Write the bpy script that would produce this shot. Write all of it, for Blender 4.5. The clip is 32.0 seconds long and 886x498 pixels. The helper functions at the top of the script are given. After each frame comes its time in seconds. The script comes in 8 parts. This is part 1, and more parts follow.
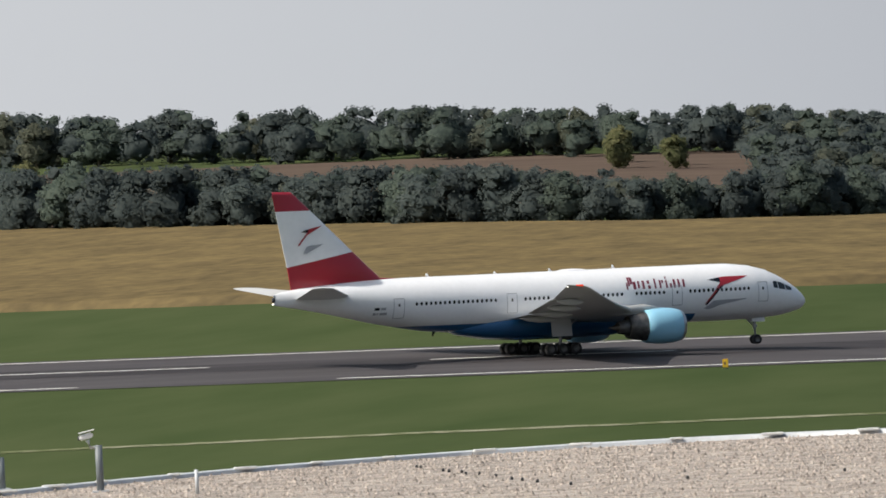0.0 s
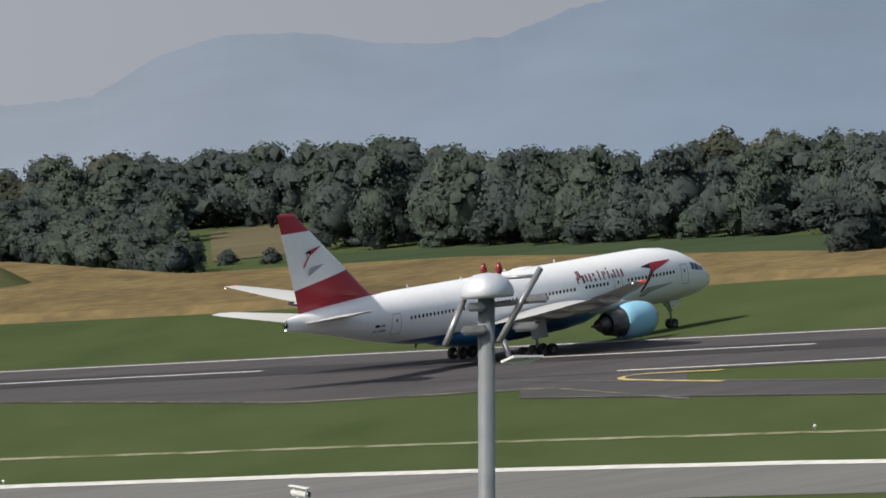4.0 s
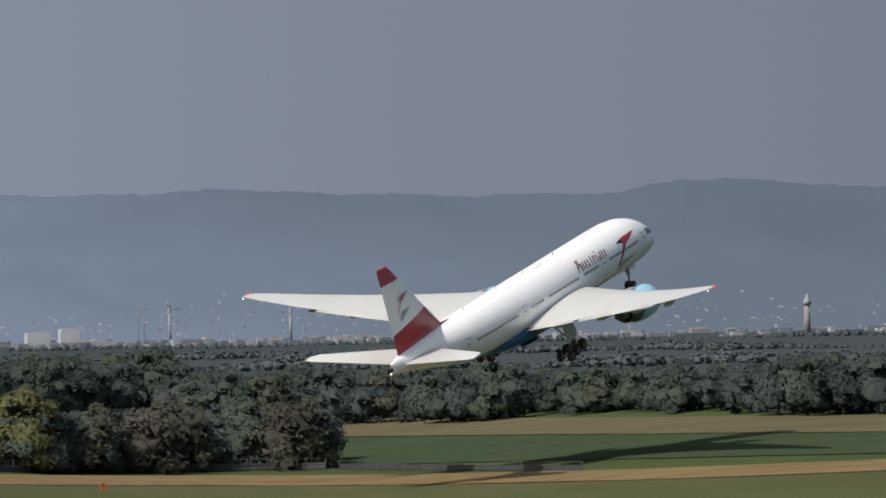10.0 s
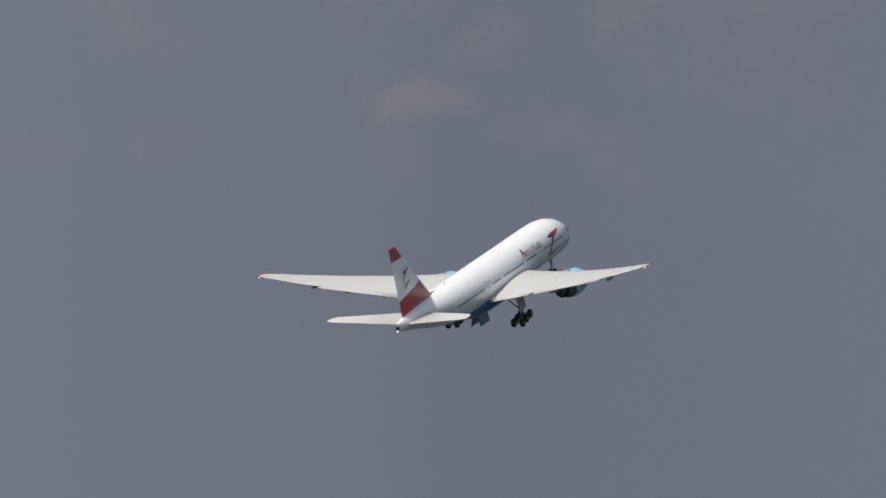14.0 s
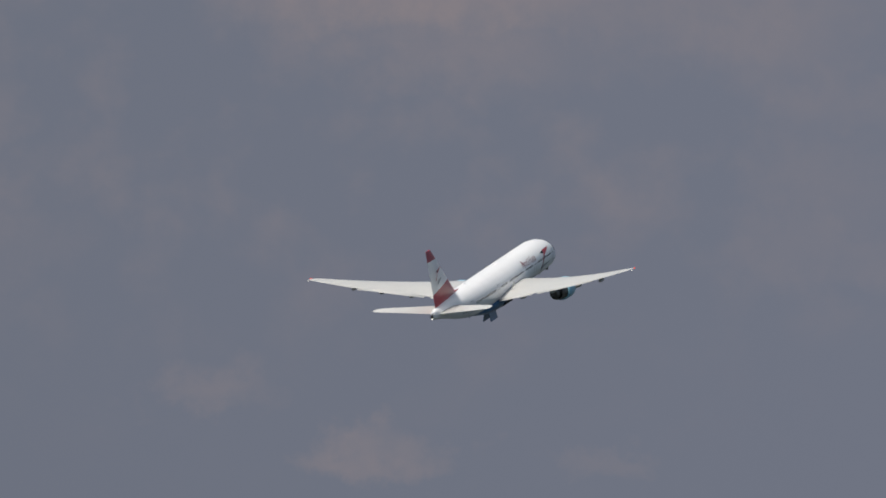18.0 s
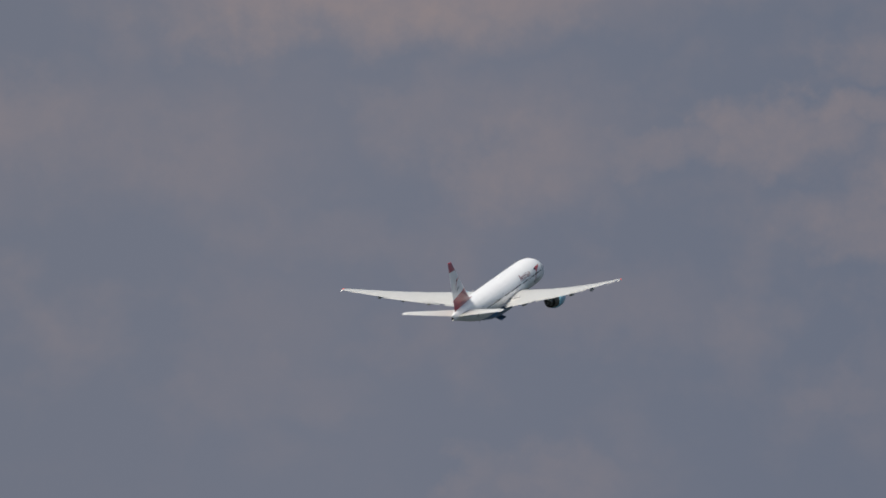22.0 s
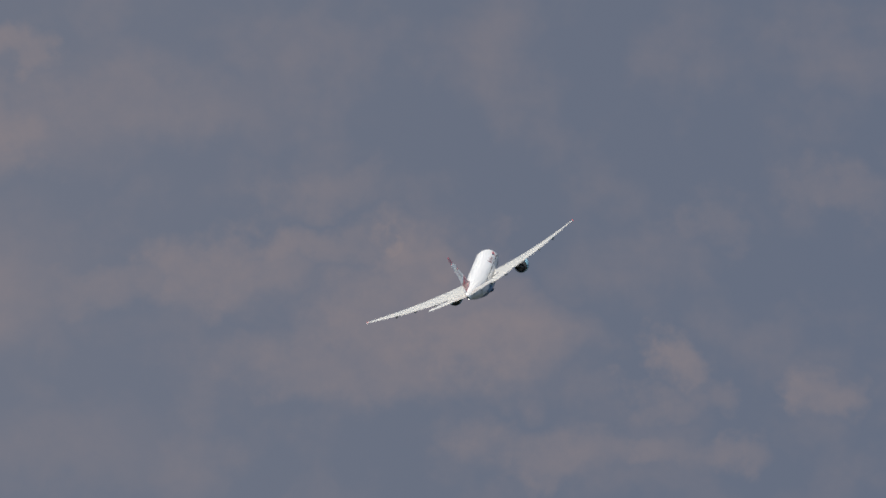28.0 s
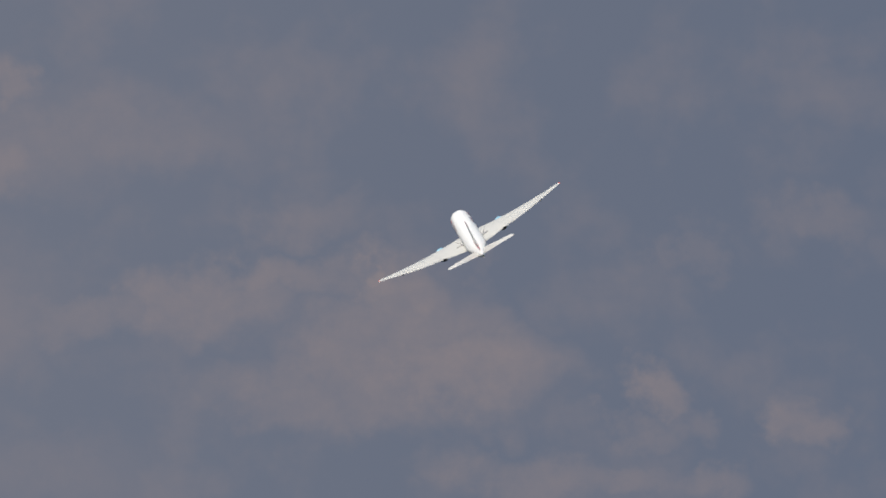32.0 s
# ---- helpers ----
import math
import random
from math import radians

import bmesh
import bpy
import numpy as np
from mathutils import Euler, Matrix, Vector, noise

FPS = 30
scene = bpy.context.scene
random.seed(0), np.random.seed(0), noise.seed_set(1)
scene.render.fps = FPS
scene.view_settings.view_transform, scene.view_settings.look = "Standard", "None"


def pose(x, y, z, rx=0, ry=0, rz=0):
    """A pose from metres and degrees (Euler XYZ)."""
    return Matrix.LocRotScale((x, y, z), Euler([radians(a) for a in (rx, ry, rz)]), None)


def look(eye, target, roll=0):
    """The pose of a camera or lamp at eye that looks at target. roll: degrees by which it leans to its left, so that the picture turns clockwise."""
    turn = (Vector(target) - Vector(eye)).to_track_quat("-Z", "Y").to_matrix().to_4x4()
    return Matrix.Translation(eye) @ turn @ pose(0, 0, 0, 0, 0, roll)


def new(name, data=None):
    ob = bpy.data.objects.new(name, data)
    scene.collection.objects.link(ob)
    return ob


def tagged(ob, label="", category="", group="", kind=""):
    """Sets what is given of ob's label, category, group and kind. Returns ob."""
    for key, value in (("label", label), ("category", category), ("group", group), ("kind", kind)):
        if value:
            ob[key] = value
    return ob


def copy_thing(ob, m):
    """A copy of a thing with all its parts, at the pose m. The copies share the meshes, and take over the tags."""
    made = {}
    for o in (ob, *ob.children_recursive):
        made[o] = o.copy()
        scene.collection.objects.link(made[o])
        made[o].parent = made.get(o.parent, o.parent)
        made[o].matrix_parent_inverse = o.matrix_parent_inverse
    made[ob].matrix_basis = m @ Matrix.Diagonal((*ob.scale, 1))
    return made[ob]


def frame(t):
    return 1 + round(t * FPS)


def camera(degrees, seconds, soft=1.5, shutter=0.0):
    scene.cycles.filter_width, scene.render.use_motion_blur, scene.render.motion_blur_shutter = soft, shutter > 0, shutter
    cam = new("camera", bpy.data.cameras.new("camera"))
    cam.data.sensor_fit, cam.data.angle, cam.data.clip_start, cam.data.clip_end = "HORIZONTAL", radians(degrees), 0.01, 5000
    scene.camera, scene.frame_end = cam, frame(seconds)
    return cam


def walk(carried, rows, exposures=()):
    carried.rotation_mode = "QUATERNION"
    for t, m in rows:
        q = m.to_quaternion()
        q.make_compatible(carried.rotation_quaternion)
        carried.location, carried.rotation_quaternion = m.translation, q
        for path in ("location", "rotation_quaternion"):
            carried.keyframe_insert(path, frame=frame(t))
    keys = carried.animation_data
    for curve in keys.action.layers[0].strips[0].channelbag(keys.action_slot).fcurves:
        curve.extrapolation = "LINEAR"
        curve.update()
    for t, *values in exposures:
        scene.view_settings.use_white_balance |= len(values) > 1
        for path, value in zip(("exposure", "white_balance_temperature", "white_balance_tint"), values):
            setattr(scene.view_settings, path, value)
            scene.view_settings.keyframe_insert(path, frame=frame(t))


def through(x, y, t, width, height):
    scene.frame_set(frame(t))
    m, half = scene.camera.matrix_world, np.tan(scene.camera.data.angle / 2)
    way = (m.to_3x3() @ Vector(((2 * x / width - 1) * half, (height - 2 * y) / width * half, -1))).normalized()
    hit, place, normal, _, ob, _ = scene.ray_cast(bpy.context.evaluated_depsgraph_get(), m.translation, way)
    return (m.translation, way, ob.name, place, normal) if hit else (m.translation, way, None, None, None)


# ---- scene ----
cam = camera(3.9053, 32.0, soft=1.7)

# seconds, bearing to the right of +y, pitch, lean (degrees)
CAM = [
    (0, -11.4592, -0.6196, 3.20),
    (0.5, -10.0990, -0.6671, 3.16),
    (1, -8.5993, -0.7039, 3.12),
    (1.5, -7.1919, -0.7385, 3.07),
    (2, -5.7221, -0.7883, 3.03),
    (2.5, -4.3221, -0.8238, 3.38),
    (3, -3.0392, -0.8444, 3.73),
    (3.5, -1.9904, -0.8035, 3.71),
    (4, -0.6004, -0.7921, 3.68),
    (4.5, 0.6950, -0.7936, 3.76),
    (5, 1.9929, -0.7970, 3.84),
    (5.5, 3.2634, -0.7994, 3.92),
    (6, 4.5214, -0.8009, 4.00),
    (6.5, 5.7794, -0.8068, 4.08),
    (7, 7.0499, -0.8022, 4.00),
    (7.5, 8.1385, -0.7300, 3.75),
    (8, 9.3068, -0.6553, 3.50),
    (8.5, 10.4204, -0.5706, 3.00),
    (9, 11.4044, -0.4884, 2.50),
    (9.5, 12.2812, -0.3588, 1.75),
    (10, 13.0236, -0.1832, 1.00),
    (10.5, 13.7560, -0.0088, 0.60),
    (11, 14.6229, 0.1456, 0.20),
    (11.5, 15.1958, 0.2777, 0.20),
    (12, 16.0030, 0.4197, 0.20),
    (12.5, 16.6407, 0.5915, 0.20),
    (13, 17.3382, 0.8332, 0.20),
    (13.5, 17.9112, 1.0449, 0.20),
    (14, 18.4642, 1.2318, 0.20),
    (14.5, 19.0023, 1.4012, 0.20),
    (15, 19.5304, 1.5606, 0.20),
    (15.5, 20.0535, 1.7150, 0.20),
    (16, 20.4272, 1.9069, 0.20),
    (16.5, 20.7585, 1.9666, 0.20),
    (17, 21.1197, 2.0638, 0.20),
    (17.5, 21.5308, 2.1884, 0.20),
    (18, 21.8322, 2.2606, 0.20),
    (18.5, 22.1436, 2.3353, 0.20),
    (19, 22.4550, 2.4101, 0.20),
    (19.5, 22.7664, 2.4848, 0.20),
    (20, 23.0777, 2.5595, 0.20),
    (20.5, 23.3891, 2.6343, 0.20),
    (21, 23.7005, 2.7389, 0.20),
    (21.5, 23.9721, 2.7862, 0.20),
    (22, 24.2884, 2.8510, 0.20),
    (22.5, 24.6621, 2.9158, 0.20),
    (23, 24.9934, 3.0154, 0.20),
    (23.5, 25.1429, 3.1026, 0.20),
    (24, 25.3945, 3.1674, 0.20),
    (24.5, 25.6386, 3.1873, 0.20),
    (25, 25.8379, 3.2321, 0.20),
    (25.5, 26.0198, 3.2720, 0.20),
    (26, 26.1892, 3.3069, 0.20),
    (26.5, 26.3486, 3.3368, 0.20),
    (27, 26.5030, 3.3542, 0.20),
    (27.5, 26.6376, 3.3866, 0.20),
    (28, 26.7397, 3.4538, 0.20),
    (28.5, 26.7472, 3.4688, 0.20),
    (29, 26.7820, 3.4763, 0.20),
    (29.5, 26.8020, 3.4713, 0.20),
    (30, 26.8169, 3.5385, 0.20),
    (30.5, 26.9116, 3.5286, 0.20),
    (31, 26.8941, 3.5286, 0.20),
    (31.5, 26.8294, 3.5535, 0.20),
    (32, 26.8244, 3.5859, 0.20),
]
EYE = Vector((0.0, 0.0, 30.0))


def aim(bearing, pitch, lean):
    b, p = radians(bearing), radians(pitch)
    way = Vector((math.sin(b) * math.cos(p), math.cos(b) * math.cos(p), math.sin(p)))
    return look(EYE, EYE + way * 100.0, -lean)


walk(cam, [(t, aim(b, p, r)) for t, b, p, r in CAM],
     exposures=[(0, 0.0), (2.6, 0.0), (3.4, -0.1), (4.5, -0.1), (6.5, 0.2), (7.2, 0.2), (8.0, 0.0), (9.0, -0.15), (10.0, -0.2), (11.0, -0.31), (32.0, -0.29)])


# ---------------------------------------------------------------- light
SUN_AZ, SUN_EL = radians(-117.0), radians(47.0)


# clouds: bearing, height, half width, half height (degrees), weight
LOW_CLOUDS = [(15.66, 1.85, 0.37, 0.11, 0.4), (18.73, 2.74, 0.55, 0.15, 0.45), (18.29, 1.9, 0.27, 0.11, 0.35), (21.54, 1.39, 0.27, 0.09, 0.4), (19.8, 2.29, 0.45, 0.15, 0.15), (19.49, 2.79, 0.37, 0.27, 0.4), (21.51, 1.33, 0.29, 0.09, 0.42), (22.58, 1.25, 0.22, 0.07, 0.2), (21.9, 3.41, 0.82, 0.21, 0.6), (23.44, 2.51, 0.37, 0.25, 0.2), (20.77, 1.63, 0.27, 0.1, 0.3), (24.36, 1.81, 0.15, 0.15, 0.25), (24.25, 3.45, 0.25, 0.15, 0.3), (21.81, 3.14, 0.62, 0.2, 0.35), (24.53, 3.35, 0.5, 0.27, 0.3), (23.93, 2.9, 0.62, 0.15, 0.2), (24.83, 1.84, 0.45, 0.15, 0.3)]
MIDDLE_CLOUDS = [(23.87, 3.91, 0.75, 0.11, 0.55), (22.96, 3.36, 0.75, 0.3, 0.3), (24.62, 3.38, 0.57, 0.15, 0.3), (24.04, 3.97, 1.05, 0.22, 0.75), (23.19, 3.3, 0.5, 0.3, 0.35), (24.63, 3.24, 0.42, 0.25, 0.45), (25.56, 3.31, 0.2, 0.14, 0.5), (25.96, 3.43, 0.47, 0.1, 0.5), (26.63, 3.42, 0.27, 0.16, 0.6), (26.53, 3.11, 0.5, 0.25, 0.5), (26.15, 2.22, 0.37, 0.12, 0.25), (23.41, 2.23, 0.5, 0.15, 0.2)]
HIGH_CLOUDS = [(24.83, 3.96, 0.27, 0.17, 0.6), (24.83, 4.33, 0.17, 0.11, 0.5), (25.28, 4.11, 0.75, 0.2, 0.35), (26.23, 3.71, 0.3, 0.12, 0.35), (25.73, 3.33, 0.32, 0.16, 0.5), (25.26, 3.26, 0.45, 0.12, 0.35), (26.55, 3.46, 0.14, 0.07, 0.75), (26.73, 3.26, 0.25, 0.19, 0.5), (26.9, 3.03, 0.37, 0.22, 0.6), (26.38, 2.93, 0.75, 0.15, 0.42), (27.7, 3.02, 0.17, 0.09, 0.55), (27.75, 2.83, 0.15, 0.12, 0.35), (28.42, 2.78, 0.17, 0.12, 0.5), (27.28, 2.56, 0.55, 0.12, 0.42), (27.77, 2.56, 0.3, 0.09, 0.42), (28.48, 3.7, 0.3, 0.12, 0.3), (27.88, 3.55, 0.15, 0.12, 0.25), (25.08, 2.56, 0.5, 0.2, 0.25)]


def make_world():
    world = bpy.data.worlds.new("sky")
    scene.world = world
    world.use_nodes = True
    nt = world.node_tree
    nt.nodes.clear()
    N = nt.nodes.new

    def link(a, b):
        nt.links.new(a, b)

    def math_node(op, a, b=None, c=None):
        n = N("ShaderNodeMath")
        n.operation = op
        for i, v in enumerate((a, b, c)):
            if v is None:
                continue
            if isinstance(v, (int, float)):
                n.inputs[i].default_value = v
            else:
                link(v, n.inputs[i])
        return n.outputs[0]

    out, bg = N("ShaderNodeOutputWorld"), N("ShaderNodeBackground")
    sky = N("ShaderNodeTexSky")
    sky.sky_type, sky.sun_disc = "NISHITA", False
    sky.sun_elevation, sky.sun_rotation = SUN_EL, SUN_AZ
    sky.air_density, sky.dust_density = 1.2, 2.5
    tc, sep = N("ShaderNodeTexCoord"), N("ShaderNodeSeparateXYZ")
    link(tc.outputs["Generated"], sep.inputs[0])
    az = math_node("MULTIPLY", math_node("ARCTAN2", sep.outputs[0], sep.outputs[1]), 57.2958)
    el = math_node("MULTIPLY", math_node("ARCSINE", sep.outputs[2]), 57.2958)
    skyc = N("ShaderNodeMix")
    skyc.data_type, skyc.blend_type = "RGBA", "MULTIPLY"
    skyc.inputs["Factor"].default_value = 1.0
    link(sky.outputs[0], skyc.inputs["A"])
    skyc.inputs["B"].default_value = (0.155, 0.148, 0.13, 1)
    # haze low over the land, pale towards the south, grey-blue towards the north
    pos = math_node("MULTIPLY_ADD", az, 1 / 44.0, 14.0 / 44.0)
    ramp = N("ShaderNodeValToRGB")
    link(pos, ramp.inputs[0])
    stops = [(0.0, (0.62, 0.64, 0.67)), (0.06, (0.56, 0.585, 0.62)), (0.14, (0.43, 0.455, 0.50)), (0.24, (0.405, 0.43, 0.48)), (0.34, (0.345, 0.37, 0.42)),
             (0.46, (0.30, 0.342, 0.40)), (0.56, (0.268, 0.313, 0.388)), (0.61, (0.234, 0.271, 0.338)), (0.66, (0.213, 0.244, 0.305)), (0.74, (0.176, 0.198, 0.255)),
             (0.86, (0.190, 0.212, 0.275)), (0.93, (0.161, 0.191, 0.262)), (1.0, (0.146, 0.182, 0.262))]
    e = ramp.color_ramp.elements
    e[0].position, e[0].color = stops[0][0], (*stops[0][1], 1)
    e[1].position, e[1].color = stops[-1][0], (*stops[-1][1], 1)
    for p, c in stops[1:-1]:
        s = e.new(p)
        s.color = (*c, 1)
    # broken cloud higher up, its edges torn by two scales of noise
    comb = N("ShaderNodeCombineXYZ")
    link(az, comb.inputs[0])
    link(el, comb.inputs[1])

    def vec(op, a, b):
        n = N("ShaderNodeVectorMath")
        n.operation = op
        for i, v in enumerate((a, b)):
            if isinstance(v, tuple):
                n.inputs[i].default_value = v
            elif v is not None:
                link(v, n.inputs[i])
        return n.outputs["Value"] if op == "LENGTH" else n.outputs["Vector"]

    def cloud_noise(scale, detail, rough):
        n = N("ShaderNodeTexNoise")
        n.inputs["Scale"].default_value, n.inputs["Detail"].default_value, n.inputs["Roughness"].default_value = scale, detail, rough
        link(comb.outputs[0], n.inputs["Vector"])
        return n

    broad, fine = cloud_noise(2.2, 4.0, 0.55), cloud_noise(6.5, 6.0, 0.62)
    torn = vec("ADD", comb.outputs[0], vec("MULTIPLY", vec("SUBTRACT", broad.outputs["Color"], (0.5, 0.5, 0.5)), (1.1, 0.5, 0)))
    torn = vec("ADD", torn, vec("MULTIPLY", vec("SUBTRACT", fine.outputs["Color"], (0.5, 0.5, 0.5)), (0.34, 0.24, 0)))
    total = 0.0
    for b, h, w, hh, k in LOW_CLOUDS + MIDDLE_CLOUDS + HIGH_CLOUDS:
        d = vec("LENGTH", vec("MULTIPLY", vec("SUBTRACT", torn, (b, h, 0.0)), (1 / w, 1 / hh, 0.0)), None)
        mr = N("ShaderNodeMapRange")
        mr.interpolation_type = "SMOOTHSTEP"
        mr.inputs["From Min"].default_value, mr.inputs["From Max"].default_value = 1.7, 0.25
        mr.inputs["To Min"].default_value, mr.inputs["To Max"].default_value = 0.0, k
        link(d, mr.inputs["Value"])
        total = math_node("SMOOTH_MAX", mr.outputs[0], total, 0.05)
    # thin places and knots inside the clouds
    knots = N("ShaderNodeMapRange")
    knots.inputs["From Min"].default_value, knots.inputs["From Max"].default_value = 0.3, 0.7
    knots.inputs["To Min"].default_value, knots.inputs["To Max"].default_value = 0.72, 1.2
    link(fine.outputs[0], knots.inputs["Value"])
    total = math_node("MULTIPLY", total, knots.outputs[0])
    veil = N("ShaderNodeMapRange")
    veil.inputs["From Min"].default_value, veil.inputs["From Max"].default_value = 0.45, 0.75
    veil.inputs["To Max"].default_value = 0.35
    link(broad.outputs[0], veil.inputs["Value"])
    high = N("ShaderNodeMapRange")
    high.inputs["From Min"].default_value, high.inputs["From Max"].default_value = 1.2, 2.4
    link(el, high.inputs["Value"])
    side = N("ShaderNodeMapRange")
    side.inputs["From Min"].default_value, side.inputs["From Max"].default_value = 11.0, 16.0
    link(az, side.inputs["Value"])
    total = math_node("SMOOTH_MAX", total, math_node("MULTIPLY", math_node("MULTIPLY", veil.outputs[0], side.outputs[0]), high.outputs[0]), 0.1)
    cl = N("ShaderNodeMix")
    cl.data_type = "RGBA"
    link(total, cl.inputs["Factor"])
    link(ramp.outputs[0], cl.inputs["A"])
    cl.inputs["B"].default_value = (0.335, 0.280, 0.288, 1)
    # the haze thins out with height, where the open sky takes over
    up = N("ShaderNodeMapRange")
    up.inputs["From Min"].default_value, up.inputs["From Max"].default_value = 7.0, 25.0
    link(el, up.inputs["Value"])
    fin = N("ShaderNodeMix")
    fin.data_type = "RGBA"
    link(up.outputs[0], fin.inputs["Factor"])
    link(cl.outputs["Result"], fin.inputs["A"])
    link(skyc.outputs["Result"], fin.inputs["B"])
    link(fin.outputs["Result"], bg.inputs["Color"])
    bg.inputs["Strength"].default_value = 1.0
    link(bg.outputs[0], out.inputs["Surface"])


make_world()
sun = new("sun", bpy.data.lights.new("sun", "SUN"))
sun.data.energy, sun.data.angle, sun.data.color = 4.7, radians(0.53), (1.0, 0.955, 0.88)
sun_from = Vector((math.sin(SUN_AZ) * math.cos(SUN_EL), math.cos(SUN_AZ) * math.cos(SUN_EL), math.sin(SUN_EL)))
sun.matrix_world = look(sun_from * 500, (0, 0, 0))


# ---------------------------------------------------------------- materials
def material(name, color, rough=0.8, metal=0.0, color2=None, scale=1.0, scale2=None, bump=0.0, stretch=(1, 1, 1),
             rand=0.0, spec=0.5, coat=0.0, glow=None, bump_scale=None, detail=6.0, lo=0.35, hi=0.65, through=0.0, relief=0.05):
    """A surface with two scales of variation between color and color2, in metres."""
    m = bpy.data.materials.new(name)
    m.use_nodes = True
    nt = m.node_tree
    b = nt.nodes["Principled BSDF"]
    b.inputs["Base Color"].default_value = (*color, 1)
    b.inputs["Roughness"].default_value, b.inputs["Metallic"].default_value = rough, metal
    b.inputs["Specular IOR Level"].default_value = spec
    b.inputs["Coat Weight"].default_value = coat
    if glow:
        b.inputs["Emission Color"].default_value = (*glow[0], 1)
        b.inputs["Emission Strength"].default_value = glow[1]
    tc = nt.nodes.new("ShaderNodeTexCoord")
    mp = nt.nodes.new("ShaderNodeMapping")
    mp.inputs["Scale"].default_value = stretch
    nt.links.new(tc.outputs["Object"], mp.inputs["Vector"])

    def noise(s, d=detail):
        n = nt.nodes.new("ShaderNodeTexNoise")
        n.inputs["Scale"].default_value, n.inputs["Detail"].default_value = s, d
        nt.links.new(mp.outputs[0], n.inputs["Vector"])
        return n.outputs[0]

    if color2:
        a = noise(1 / scale)
        if scale2:
            a2 = noise(1 / scale2, 3.0)
            mx = nt.nodes.new("ShaderNodeMath")
            mx.operation = "MULTIPLY_ADD"
            mx.inputs[1].default_value, mx.inputs[2].default_value = 0.5, 0.0
            nt.links.new(a, mx.inputs[0])
            m2 = nt.nodes.new("ShaderNodeMath")
            m2.operation = "MULTIPLY_ADD"
            m2.inputs[1].default_value = 0.5
            nt.links.new(a2, m2.inputs[0])
            nt.links.new(mx.outputs[0], m2.inputs[2])
            a = m2.outputs[0]
        mr = nt.nodes.new("ShaderNodeMapRange")
        mr.inputs["From Min"].default_value, mr.inputs["From Max"].default_value = lo, hi
        nt.links.new(a, mr.inputs["Value"])
        mix = nt.nodes.new("ShaderNodeMix")
        mix.data_type = "RGBA"
        mix.inputs["A"].default_value, mix.inputs["B"].default_value = (*color, 1), (*color2, 1)
        nt.links.new(mr.outputs[0], mix.inputs["Factor"])
        res = mix.outputs["Result"]
        if rand:
            oi = nt.nodes.new("ShaderNodeObjectInfo")
            hs = nt.nodes.new("ShaderNodeHueSaturation")
            rr = nt.nodes.new("ShaderNodeMapRange")
            rr.inputs["To Min"].default_value, rr.inputs["To Max"].default_value = 1 - rand, 1 + rand
            nt.links.new(oi.outputs["Random"], rr.inputs["Value"])
            nt.links.new(rr.outputs[0], hs.inputs["Value"])
            hue = nt.nodes.new("ShaderNodeMapRange")
            hue.inputs["To Min"].default_value, hue.inputs["To Max"].default_value = 0.5 + rand * 0.05, 0.5 - rand * 0.09
            nt.links.new(oi.outputs["Random"], hue.inputs["Value"])
            nt.links.new(hue.outputs[0], hs.inputs["Hue"])
            nt.links.new(res, hs.inputs["Color"])
            res = hs.outputs[0]
        nt.links.new(res, b.inputs["Base Color"])
    if through:
        # leaves let part of the light through
        tr, ad = nt.nodes.new("ShaderNodeBsdfTranslucent"), nt.nodes.new("ShaderNodeMixShader")
        ad.inputs[0].default_value = through
        nt.links.new(res, tr.inputs["Color"])
        nt.links.new(b.outputs[0], ad.inputs[1])
        nt.links.new(tr.outputs[0], ad.inputs[2])
        nt.links.new(ad.outputs[0], nt.nodes["Material Output"].inputs["Surface"])
    if bump:
        bp = nt.nodes.new("ShaderNodeBump")
        bp.inputs["Strength"].default_value, bp.inputs["Distance"].default_value = bump, relief
        nt.links.new(noise(1 / (bump_scale or scale * 0.4)), bp.inputs["Height"])
        nt.links.new(bp.outputs[0], b.inputs["Normal"])
    return m


M_GRASS = material("mown_grass", (0.044, 0.064, 0.026), 0.95, color2=(0.070, 0.086, 0.039), scale=6.0, scale2=60.0, stretch=(0.5, 0.12, 1), spec=0.0, bump=0.3, bump_scale=0.5)
M_GRASS2 = material("dry_grass", (0.056, 0.066, 0.031), 0.95, color2=(0.088, 0.090, 0.045), scale=5.0, scale2=45.0, stretch=(0.5, 0.12, 1), spec=0.0)
M_WHEAT = material("ripe_crop", (0.175, 0.131, 0.064), 0.95, color2=(0.086, 0.068, 0.039), scale=1.6, scale2=7.0, stretch=(0.8, 0.35, 1), spec=0.0, lo=0.36, hi=0.68, detail=8.0)
M_WHEAT2 = material("dry_stalks", (0.20, 0.145, 0.075), 0.95, color2=(0.125, 0.092, 0.05), scale=1.5, scale2=9.0, stretch=(0.4, 1, 1), spec=0.0)
M_SOIL = material("ploughed_soil", (0.085, 0.063, 0.052), 0.95, color2=(0.11, 0.083, 0.065), scale=20.0, scale2=5.0, stretch=(0.2, 1, 1), spec=0.0)
M_CROP = material("green_crop", (0.038, 0.056, 0.031), 0.95, color2=(0.050, 0.068, 0.036), scale=18.0, scale2=5.0, stretch=(0.2, 1, 1), spec=0.0)
M_STUBBLE = material("stubble", (0.125, 0.106, 0.066), 0.95, color2=(0.092, 0.081, 0.050), scale=14.0, scale2=4.0, stretch=(0.2, 1, 1), spec=0.0)
